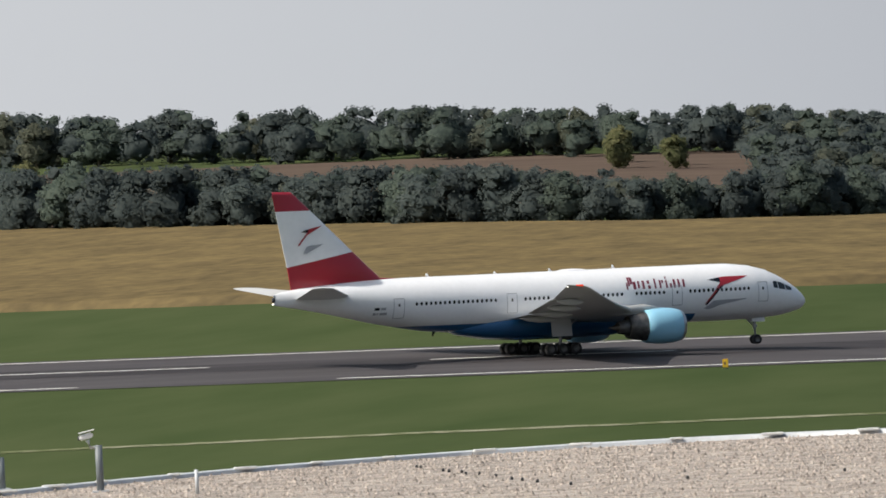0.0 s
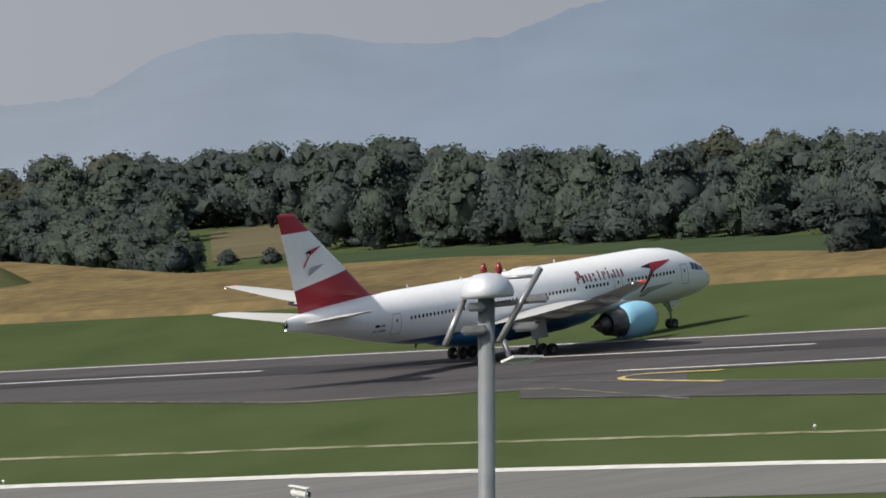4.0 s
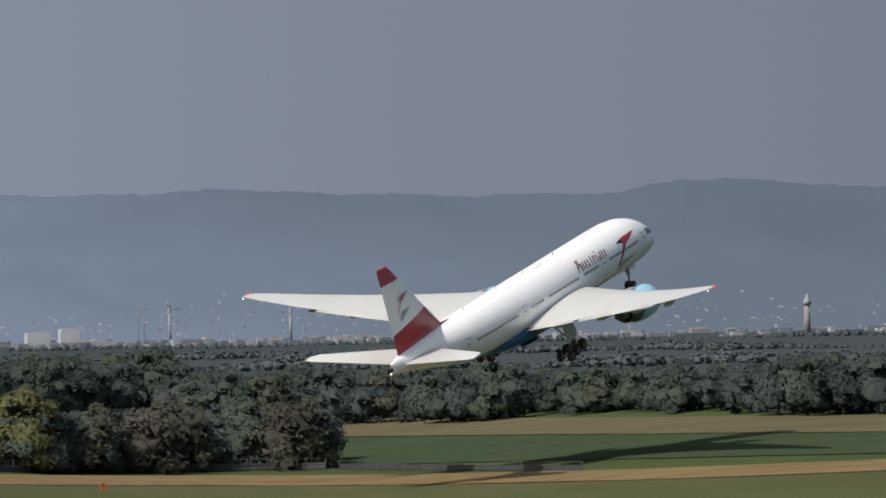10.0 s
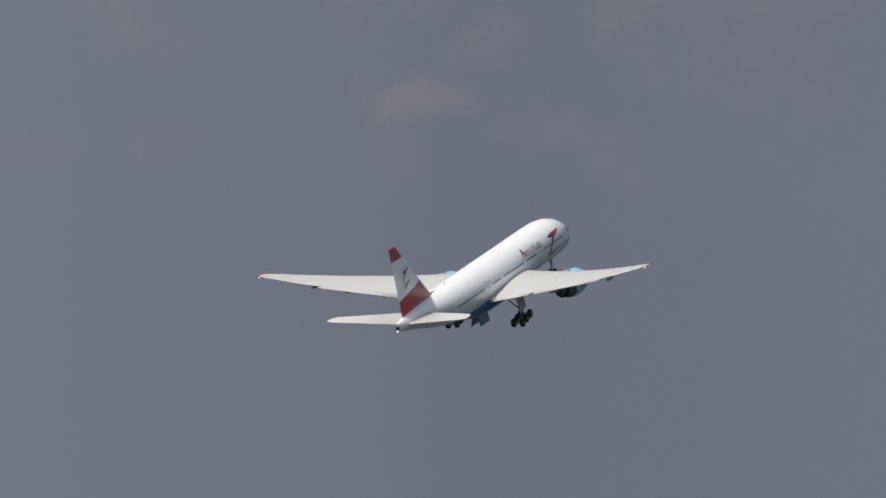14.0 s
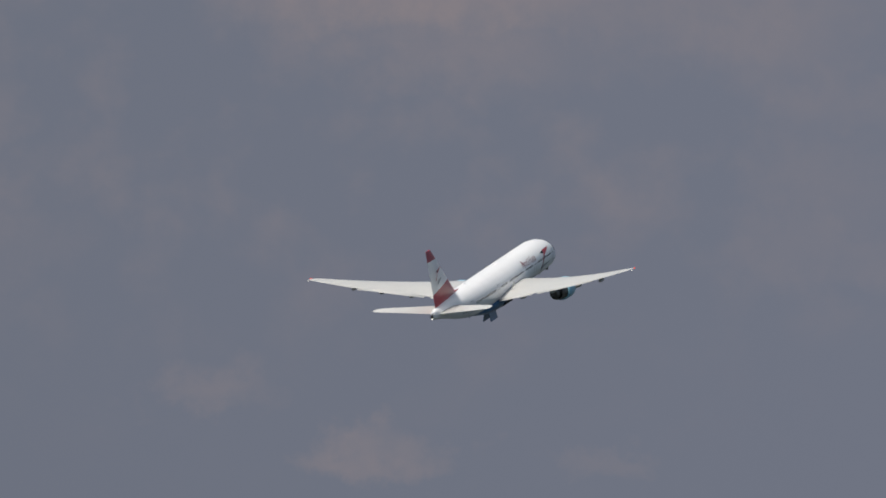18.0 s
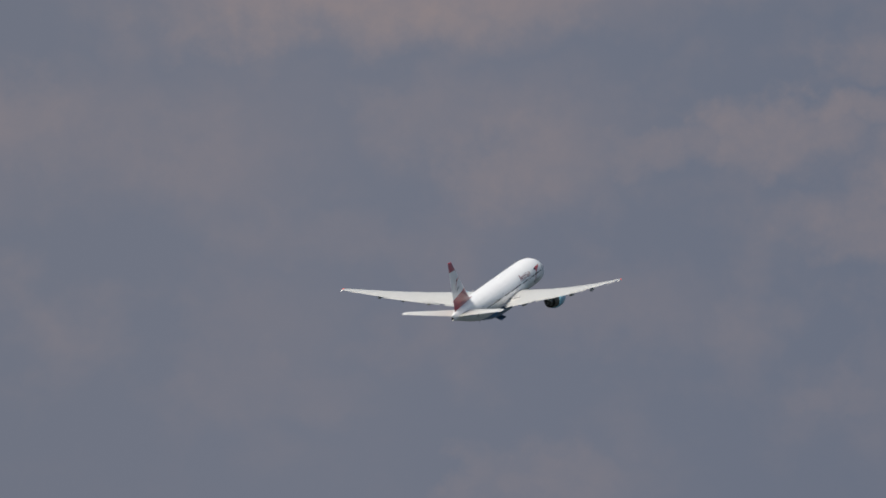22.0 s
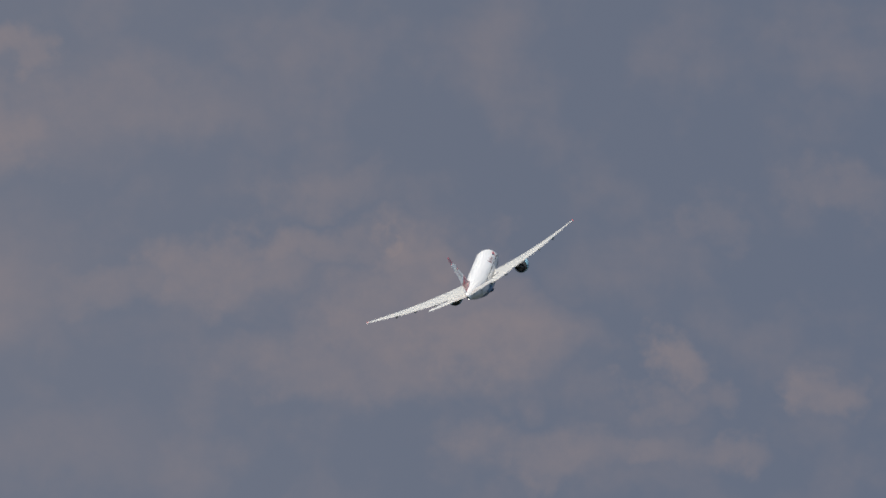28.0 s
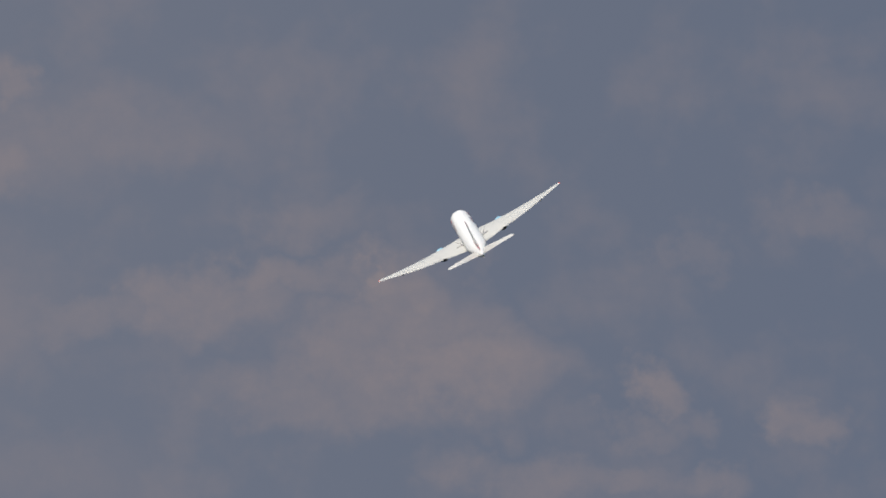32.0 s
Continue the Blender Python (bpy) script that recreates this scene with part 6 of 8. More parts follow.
    turn = rg.uniform(0, 6.28, m)
    P = np.empty((m, 5, 3))
    for k in range(4):
        w = turn + k * 1.5708
        f = size * rg.uniform(0.7, 1.3, m)
        P[:, k] = c + np.stack([np.cos(w) * f, np.sin(w) * f, np.full(m, -0.01)], 1)
    P[:, 4] = c + np.stack([rg.uniform(-.3, .3, m) * size, rg.uniform(-.3, .3, m) * size, size * rg.uniform(0.5, 1.1, m)], 1)
    i0 = np.arange(m)[:, None] * 5
    T = np.concatenate([i0 + np.array([k, (k + 1) % 4, 4])[None] for k in range(4)])
    tagged(new("roof_pebbles", mesh_of("roof_pebbles", P.reshape(-1, 3).tolist(), T.tolist(), M_PEBBLE)), "loose pale pinkish gravel on the flat roof", "gravel", kind="stuff")
    # dark studs of the lightning conductor in loose lines
    stud = tube("stud", [(0, 0, 0), (0, 0, 0.04), (0, 0, 0.06)], [0.028, 0.026, 0.016], M_BLACK, 8)
    post = tube("vent_pipe", [(0, 0, 0), (0, 0, 0.42)], [0.035, 0.035], M_RIM, 8)
    for x0, y0, x1, y1 in [(-25.0, 207.1, -20.3, 202.1), (-20.3, 202.1, -18.7, 213.9), (-26.0, 211.0, -27.3, 225.3), (-14.9, 193.1, -13.4, 196.3), (-37.9, 229.3, -31.4, 205.1), (-32.6, 213.9, -31.3, 213.4), (-25.9, 210.6, -27.2, 225.1), (-47.7, 231.5, -42.9, 218.5), (-41.7, 216.2, -37.2, 216.2)]:
        a, b = Vector((x0, y0, ROOF_Z)), Vector((x1, y1, ROOF_Z))
        n = max(3, int((b - a).length / 0.9))
        for i in range(n + 1):
            if rng.random() < 0.35:
                continue
            q = a.lerp(b, (i + rng.uniform(-0.3, 0.3)) / n) + Vector((rng.uniform(-.06, .06), rng.uniform(-.2, .2), 0))
            part("stud", stud, roof, "black roof stud", Matrix.Translation(q))
        if x0 == -20.3:
            run = [a.lerp(b, i / 12) + Vector((0, rng.uniform(-.1, .1), 0.045)) for i in range(13)]
            part("conductor_cable", tube("conductor_cable", run, [0.012] * 13, M_BLACK, 5), roof, "thin dark lightning conductor cable")
    for b in (-12.6, -6.0):
        r = float(np.interp(b, [e[0] for e in edge], [e[1] for e in edge]))
        part("vent_pipe", post, roof, "short grey vent pipe", Matrix.Translation(rp(b, r - 11, ROOF_Z)))
    return roof


make_roof()


def make_cctv(x, y, z, h, yaw):
    c = thing("security_camera", "white security camera on a grey roof post", "camera", Matrix.Translation((x, y, z)) @ Matrix.Rotation(yaw, 4, "Z"), "roof cameras")
    part("post", tube("post", [(0, 0, 0), (0, 0, h)], [0.065, 0.065], M_POLE, 12), c, "grey steel post")
    part("foot_plate", box("foot_plate", 0.3, 0.3, 0.03, M_RIM, None, 0.01), c)
    part("bracket", tube("bracket", [(0, 0, h - 0.02), (-0.14, 0, h - 0.04), (-0.19, 0, h + 0.1)], [0.03, 0.03, 0.045], M_BLOCK, 8), c, "white bracket")
    part("housing", box("housing", 0.26, 0.13, 0.10, M_BLOCK, Matrix.Translation((-0.2, 0, h + 0.12)) @ Matrix.Rotation(radians(-12), 4, "Y"), 0.025), c, "white camera housing")
    part("sunshield", box("sunshield", 0.3, 0.16, 0.02, M_BLOCK, Matrix.Translation((-0.2, 0, h + 0.245)) @ Matrix.Rotation(radians(-12), 4, "Y"), 0.008), c)
    part("lens", tube("lens", [(-0.33, 0, h + 0.14), (-0.36, 0, h + 0.135)], [0.04, 0.04], M_BLACK, 10), c, "dark lens")


for i, (x, y, z) in enumerate([(-52.27, 225.95, 23.64), (-36.69, 237.76, 23.5), (-32.77, 233.36, 23.5), (-20.24, 218.81, 23.5), (-55.12, 230.33, 23.5)]):
    make_cctv(x, y, ROOF_Z, (0.84, 0.74, 0.80, 0.80, 0.6)[i], (0.25, 0.1, 1.9, 2.9, 0.4)[i])
x, y, z = (-4.41, 185.82, 23.19)
pier = thing("roof_block", "grey service block below the edge of the roof", "roof block", pose(x, y, -28.5))
part("body", box("body", 3.0, 3.0, z + 28.5, M_WALL, None, 0.05), pier)
make_cctv(x, y, z, 0.72, 2.8)


def make_skylight():
    x, y, z = (-25.21, 188.23, 24.29)
    h = z - ROOF_Z
    d = thing("dome_skylight", "ribbed grey metal dome on the gravel roof", "skylight", pose(x, y, ROOF_Z))
    R = 15.0
    base = math.sqrt((h + 0.02) * 2 * R + 1)

    def zz(r):
        return h - (r * r - 1) / (2 * R)

    V, Fc = [], []
    rings, n = 10, 72
    rad = [1.0 + (base - 1.0) * i / rings for i in range(rings + 1)]
    for r in rad:
        for k in range(n):
            a = 2 * math.pi * k / n
            V.append((r * math.cos(a), r * math.sin(a), zz(r)))
    for i in range(rings):
        for k in range(n):
            Fc.append((i * n + k, (i + 1) * n + k, (i + 1) * n + (k + 1) % n, i * n + (k + 1) % n))
    part("shell", mesh_of("shell", V, Fc, M_ZINC, True), d, "pale zinc shell")
    seam = tube("seam", [(r, 0, zz(r) + 0.012) for r in rad], [0.02] * len(rad), M_ZINCDARK, 6)
    for k in range(40):
        part("seam", seam, d, m=Matrix.Rotation(2 * math.pi * k / 40, 4, "Z"))
    ring = lathe("collar", [(0.0, 0.78), (0.0, 0.85), (0.14, 0.85), (0.14, 0.78)], M_ZINCDARK, 40)
    ring.transform(Matrix.Rotation(-math.pi / 2, 4, "Y"))
    part("collar", ring, d, "dark collar", Matrix.Translation((0, 0, h - 0.03)))
    lid = lathe("lid", [(0.0, 0.84), (0.0, 0.91), (0.06, 0.92), (0.08, 0.88), (0.14, 0.13), (0.15, 0.02)], M_ZINC, 48)
    lid.transform(Matrix.Rotation(-math.pi / 2, 4, "Y"))
    part("lid", lid, d, "flat conical zinc lid", Matrix.Translation((0, 0, h + 0.08)))
    for k in range(20):
        a = 2 * math.pi * k / 20
        part("lid_seam", tube("lid_seam", [(0.1 * math.cos(a), 0.1 * math.sin(a), h + 0.225), (0.88 * math.cos(a), 0.88 * math.sin(a), h + 0.165)], [0.01, 0.01], M_ZINCDARK, 5), d)
    part("finial", tube("finial", [(0, 0, h + 0.22), (0, 0, h + 0.26)], [0.1, 0.07], M_ZINCDARK, 10), d)


make_skylight()


def make_mast(foot, top, kind):
    fx, fy, fz = foot
    tx, ty, tz = top
    bottom = ROOF_Z - 2.0 if kind == 1 else -28.0
    H = tz - bottom
    lean = Vector((tx - fx, ty - fy, tz - fz))
    b0 = Vector((tx, ty, tz)) - lean * (H / lean.z)
    m = thing("light_mast", "grey steel light mast with a domed metal cap and floodlights", "light mast", Matrix.Translation(b0), "masts")
    q = Vector((tx, ty, tz)) - b0
    rp = 0.125 if kind == 1 else 0.14
    part("pole", tube("pole", [(0, 0, 0), q * 0.5, q * (1 - 0.2 / H)], [rp * 1.15, rp * 1.05, rp * 0.95], M_POLE, 18), m, "grey painted pole")
    rc = 0.32 if kind == 1 else 0.42
    cap = lathe("cap", [(-0.06, 0.02), (-0.06, rc * 0.96), (0.0, rc), (0.1, rc * 0.97), (0.22, rc * 0.8), (0.31, rc * 0.5), (0.34, 0.02)], M_ZINC, 30)
    cap.transform(Matrix.Rotation(-math.pi / 2, 4, "Y"))
    part("cap", cap, m, "domed metal cap", Matrix.Translation(q + Vector((0, 0, -0.36))))
    top_z = q.z
    o = Vector((q.x, q.y, 0))
    if kind == 1:
        part("crossbar", tube("crossbar", [o + Vector((-0.62, 0, top_z - 0.52)), o + Vector((0.75, 0.1, top_z - 0.55))], [0.05, 0.05], M_POLE, 8), m)
        part("ring_bar", tube("ring_bar", [o + Vector((-0.55, 0, top_z - 0.18)), o + Vector((0.5, 0, top_z - 0.18))], [0.025, 0.025], M_LAMP, 6), m)
        for sx in (-0.52, 0.5):
            part("lamp_arm", tube("lamp_arm", [o + Vector((sx, 0, top_z - 0.08)), o + Vector((sx, 0, top_z - 1.08))], [0.04, 0.04], M_LAMP, 8), m)
            part("floodlight", box("floodlight", 0.42, 0.3, 0.16, M_BLACK, Matrix.Translation(o + Vector((sx + 0.07, -0.1, top_z - 0.9))), 0.04), m, "dark floodlight")
            part("yoke", tube("yoke", [o + Vector((sx + 0.28, -0.1, top_z - 0.85)), o + Vector((sx + 0.3, -0.1, top_z - 0.68)), o + Vector((sx + 0.1, -0.1, top_z - 0.66))], [0.025] * 3, M_LAMP, 6), m)
            part("lamp_foot", tube("lamp_foot", [o + Vector((sx, 0, top_z - 1.08)), o + Vector((sx, 0, top_z - 1.13))], [0.06, 0.07], M_BLACK, 8), m)
        part("antenna_rod", tube("antenna_rod", [o + Vector((-0.34, 0, top_z - 0.3)), o + Vector((-0.34, 0, top_z + 0.33))], [0.02, 0.02], M_LAMP, 6), m)
        part("antenna", tube("antenna", [o + Vector((-0.34, 0, top_z + 0.33)), o + Vector((-0.34, 0, top_z + 0.57))], [0.045, 0.045], M_BLOCK, 10), m, "white antenna")
        part("warning_lamp", tube("warning_lamp", [o + Vector((-0.56, 0, top_z - 0.0)), o + Vector((-0.56, 0, top_z + 0.13))], [0.05, 0.04], M_NAVRED2, 8), m, "red obstruction lamp")
    else:
        for sx in (-0.04, 0.2):
            part("warning_lamp", tube("warning_lamp", [o + Vector((sx, 0, top_z - 0.06)), o + Vector((sx, 0, top_z + 0.02)), o + Vector((sx, 0, top_z + 0.13))], [0.035, 0.06, 0.03], M_NAVRED2, 10), m, "red obstruction lamp")
        for a, b in (((-0.38, 0, -0.42), (-0.72, -0.3, -1.12)), ((0.86, 0, 0.0), (0.13, -0.3, -1.12))):
            part("lamp_arm", tube("lamp_arm", [o + Vector((a[0], a[1], top_z + a[2])), o + Vector((b[0], b[1], top_z + b[2]))], [0.05, 0.05], M_LAMP, 8), m, "slanted lamp arm")
        part("ring_bar", tube("ring_bar", [o + Vector((0.3, 0, top_z - 0.12)), o + Vector((0.82, 0, top_z - 0.12))], [0.03, 0.03], M_LAMP, 6), m)
        part("crossbar", tube("crossbar", [o + Vector((-0.32, 0, top_z - 0.55)), o + Vector((0.9, 0.1, top_z - 0.5))], [0.045, 0.045], M_LAMP, 8), m)
        for px, pz, wl in ((-0.25, -0.98, 0.42), (0.56, -0.98, 0.4), (0.78, -0.55, 0.36), (-0.2, -0.62, 0.3)):
            part("floodlight", box("floodlight", wl, 0.3, 0.14, M_LAMP, Matrix.Translation(o + Vector((px, -0.1, top_z + pz))), 0.04), m, "grey floodlight")
        shade = mesh_of("lamp_visor", [o + Vector(v) for v in ((0.14, -.1, top_z - 1.46), (0.34, -.3, top_z - 1.38), (0.82, -.2, top_z - 1.4), (0.5, -.1, top_z - 1.52), (0.14, -.1, top_z - 1.42), (0.34, -.3, top_z - 1.34), (0.82, -.2, top_z - 1.37), (0.5, -.1, top_z - 1.48))],
                        [(0, 1, 2, 3), (7, 6, 5, 4), (0, 4, 5, 1), (1, 5, 6, 2), (2, 6, 7, 3), (3, 7, 4, 0)], M_BLOCK)
        part("lamp_visor", shade, m, "pale floodlight visor")
        part("lamp_stem", tube("lamp_stem", [o + Vector((0.2, 0, top_z - 1.1)), o + Vector((0.3, -.1, top_z - 1.44))], [0.05, 0.04], M_LAMP, 8), m)
    return m


M_NAVRED2 = material("red_glass", (0.22, 0.02, 0.015), 0.25, color2=(0.16, 0.015, 0.01), scale=0.1)
make_mast(*((-32.8, 243.71, 23.34), (-32.61, 243.81, 27.21)), 1)
make_mast(*((-1.72, 204.87, 23.04), (-1.49, 204.97, 26.77)), 2)


# ---------------------------------------------------------------- parked airliners at the gates
def make_parked(tip, heading, label, fin_mat, marks, stand):
    """A wide-body on the apron, nose towards the terminal; tip: the top of its fin's trailing edge."""
    apron = tip[2] - 19.0
    g = land(tip[0], tip[1])
    head = radians(heading)
    a = thing("parked_airliner", label, "airplane", Matrix.Translation((tip[0], tip[1], apron)) @ Matrix.Rotation(head, 4, "Z"), "parked airliners")
    L = 62.0
    V, Fc, n = [], [], 24
    for s in STATIONS:
        for k in range(n):
            t = 2 * math.pi * k / n
            V.append((62.6 - s[0], s[2] * math.cos(t), s[1] + s[3] * math.sin(t)))
    for i in range(len(STATIONS) - 1):
        for k in range(n):
            Fc.append((i * n + k, (i + 1) * n + k, (i + 1) * n + (k + 1) % n, i * n + (k + 1) % n))
    part("fuselage", mesh_of("fuselage", V, Fc, M_WHITE, True), a, "white fuselage")
    fin = surface("fin", [((11.6, 0, 8.6), (5.0, 0, 8.0), .09, (0, 1, 0)), ((2.65, 0, 18.6), (0.0, 0, 18.8), .085, (0, 1, 0)), ((2.1, 0, 19.0), (0.0, 0, 19.05), .05, (0, 1, 0))], fin_mat, 14)
    f = part("fin", fin, a, "painted tail fin")
    for nm, pts, mm in marks:
        for side in (-1, 1):
            def th(x, z):
                le = 11.6 + (2.65 - 11.6) * (z - 8.6) / 10.0
                te = 5.0 - 5.0 * (z - 8.0) / 10.8
                ch = max(le - te, 0.5)
                u = min(max((le - x) / ch, 0.0), 1.0)
                t = 5 * (0.2969 * math.sqrt(u) - 0.126 * u - 0.3516 * u * u + 0.2843 * u ** 3 - 0.1036 * u ** 4)
                return side * (t * 0.09 * ch * (1.0 if side > 0 else 0.86) + (0.05 if nm == "emblem" else 0.08))
            c = [sum(p[0] for p in pts) / len(pts), sum(p[1] for p in pts) / len(pts)]
            VV = [(c[0], th(*c), c[1])] + [(c[0] + (x - c[0]) * q, th(c[0] + (x - c[0]) * q, c[1] + (z - c[1]) * q), c[1] + (z - c[1]) * q) for q in (0.5, 1.0) for x, z in pts]
            k = len(pts)
            FF = []
            for i in range(k):
                j = (i + 1) % k
                FF += [(0, 1 + i, 1 + j), (1 + i, 1 + k + i, 1 + k + j, 1 + j)]
            part(nm, mesh_of(nm, VV, FF, mm), f)
    for side in (-1, 1):
        part("stabilizer", surface("stabilizer", [((10, side * 0.6, 7.2), (2.2, side * 0.6, 7.15), .09, (0, 0, 1)), ((2.2, side * 10.4, 8.4), (-0.3, side * 10.4, 8.4), .08, (0, 0, 1))], M_WHITE, 8), a)
        S = [((le[0] + 30.8, le[1], 3.5 + (le[2] - 3.5) * 0.4), (te[0] + 30.8, te[1], 3.4 + (te[2] - 3.5) * 0.4), t, ax) for le, te, t, ax in wing_sections(side)]
        part("wing", surface("wing", S, M_GREYW, 8), a)
        part("engine", lathe("engine", [(42.9, 1.5), (42, 1.8), (39, 1.75), (37.5, 1.4), (35.5, 0.6), (35.4, 0.02)], M_WHITE, 24, side * 9.8, 2.7), a)
        part("main_gear", tube("main_gear", [(30.8, side * 5.4, 4.0), (30.8, side * 5.4, 0.0)], [0.25, 0.6], M_TYRE, 10), a)
    part("nose_gear", tube("nose_gear", [(56.5, 0, 3.5), (56.5, 0, 0.0)], [0.2, 0.45], M_TYRE, 10), a)
    # an added raised stand, its height set so the fin tip fits the camera's view
    c = Matrix.Translation((tip[0], tip[1], 0)) @ Matrix.Rotation(head, 4, "Z") @ Vector((30, 0, 0))
    lo = min(land(c.x + dx, c.y - 40) for dx in (-40, 40)) - 1.0
    tagged(new("apron", box("apron", stand, 70, apron - lo, M_TAXI, Matrix.Translation((c.x, c.y, lo)) @ Matrix.Rotation(head, 4, "Z"))), "concrete aircraft stand", "apron", kind="structure")
    return a


M_GREEN = livery("green_tail_paint", (0.012, 0.20, 0.075), [])
M_OFFWHITE = livery("off_white_paint", (0.62, 0.62, 0.60), [])
M_TAIL2 = livery("banded_tail_paint", WHITE, [(RED, [(0, 0, 1, 17.85)]), (RED, [(0.32, 0, -1, -12.7)])])
ell = [(4.3 + 1.85 * math.cos(a) - 0.75 * math.sin(a) * 1.0, 13.0 + 3.5 * math.sin(a)) for a in [2 * math.pi * i / 28 for i in range(28)]]
star = [(4.2 + (1.4 if i % 2 == 0 else 0.55) * math.cos(i * math.pi / 8) * 0.9, 13.2 + (1.9 if i % 4 == 0 else 1.35 if i % 2 == 0 else 0.6) * math.sin(i * math.pi / 8)) for i in range(16)]
make_parked((-49.12, 597.91, 20.34), -107, "parked airliner with a green tail fin and a white emblem", M_GREEN, [("emblem", ell, M_OFFWHITE), ("emblem_star", star, M_GREEN)], 90)
TAXI_AT, TAXI_HEADING = Vector((74.65, 595.11, 13.68)), -129
TAXIING = make_parked(TAXI_AT, TAXI_HEADING, "taxiing airliner with a red and white tail fin", M_TAIL2, [("emblem", [(3.7, 16.85), (1.7, 16.6), (1.45, 15.6), (1.7, 15.65), (2.0, 16.15), (2.6, 16.4)], M_RED), ("emblem", [(3.6, 15.3), (1.7, 15.25), (1.5, 14.6), (2.3, 14.85)], M_MIDGREY)], 230)


# ---------------------------------------------------------------- airfield signs, lights, huts and fences
M_SIGN = material("yellow_sign_face", (0.75, 0.48, 0.03), 0.5, color2=(0.68, 0.42, 0.03), scale=0.8)
M_REDSIGN = material("red_sign_face", (0.45, 0.05, 0.03), 0.5, color2=(0.38, 0.04, 0.03), scale=0.8)
M_WOODDARK = material("dark_boards", (0.07, 0.062, 0.06), 0.85, color2=(0.045, 0.04, 0.04), scale=1.0, stretch=(4, 4, 0.4))
M_ROOFGREY = material("grey_roof", (0.16, 0.155, 0.15), 0.8, color2=(0.12, 0.115, 0.11), scale=1.0)


def make_sign(x, y, w, h):
    x, y = moved(x, y)
    s = thing("taxiway_sign", "yellow airfield sign with black symbols on short legs", "sign", Matrix.Translation((x, y, land(x, y))) @ Matrix.Rotation(-math.atan2(x, y), 4, "Z"), "airfield signs")
    part("panel", box("panel", w, 0.25, h, M_SIGN, Matrix.Translation((0, 0, 0.12)), 0.05), s, "yellow panel")
    for sx in (-0.35, 0.35):
        part("leg", box("leg", 0.08, 0.1, 0.16, M_BLACK, Matrix.Translation((sx * w, 0, 0))), s)
    if w > 4:
        for i, (u, ww, hh) in enumerate(((-0.42, 0.05, 0.3), (-0.19, 0.14, 0.62), (0.02, 0.1, 0.25), (0.14, 0.06, 0.3), (0.26, 0.08, 0.28), (0.42, 0.05, 0.3))):
            part("symbol_bar", box("symbol_bar", ww * w, 0.02, hh * h, M_BLACK, Matrix.Translation((u * w, -0.135, 0.12 + h * (1 - hh) / 2))), s)
    elif w < 1.6:
        part("symbol_bar", box("symbol_bar", 0.3 * w, 0.02, 0.3 * h, M_WOODDARK, Matrix.Translation((-0.1 * w, -0.135, 0.12 + h * 0.35))), s)


for row in [(-248.2, 1373.4, 0.6, 0.9), (-164.5, 1355.7, 1.3, 0.75), (-51.9, 1092.2, 3.8, 1.0), (-33.0, 1058.8, 2.2, 1.0), (-7.5, 1073.3, 2.3, 1.0), (119.6, 1231.8, 1.3, 1.1), (151.4, 1153.6, 4.4, 0.95), (249.7, 1236.6, 1.4, 0.85), (253.8, 1239.9, 1.7, 0.8)]:
    make_sign(*row)
for x, y, kind in [(*moved(167.4, 1086.6), 'drum'), (*moved(217.5, 1110.3), 'board')]:
    if kind == "drum":
        d = thing("marker_drum", "red marker barrel lying beside the road", "barrel", Matrix.Translation((x, y, land(x, y))))
        part("barrel", tube("barrel", [(-1.0, 0, 0.5), (-0.95, 0, 0.5), (0.95, 0, 0.5), (1.0, 0, 0.5)], [0.4, 0.5, 0.5, 0.4], M_REDSIGN, 16), d)
        part("band", tube("band", [(-0.95, 0, 0.5), (-0.7, 0, 0.5)], [0.51, 0.51], M_BLOCK, 16), d)
    else:
        d = thing("runway_sign", "red and yellow runway sign board", "sign", Matrix.Translation((x, y, land(x, y))) @ Matrix.Rotation(-math.atan2(x, y), 4, "Z"))
        part("red_panel", box("red_panel", 2.5, 0.25, 0.9, M_REDSIGN, Matrix.Translation((0.6, 0, 0.1)), 0.05), d, "red panel")
        part("yellow_panel", box("yellow_panel", 1.2, 0.25, 0.75, M_SIGN, Matrix.Translation((-1.3, 0, 0.1)), 0.05), d, "yellow panel")
        for sx in (-1.3, 0, 1.4):
            part("leg", box("leg", 0.08, 0.1, 0.16, M_BLACK, Matrix.Translation((sx, 0, 0))), d)


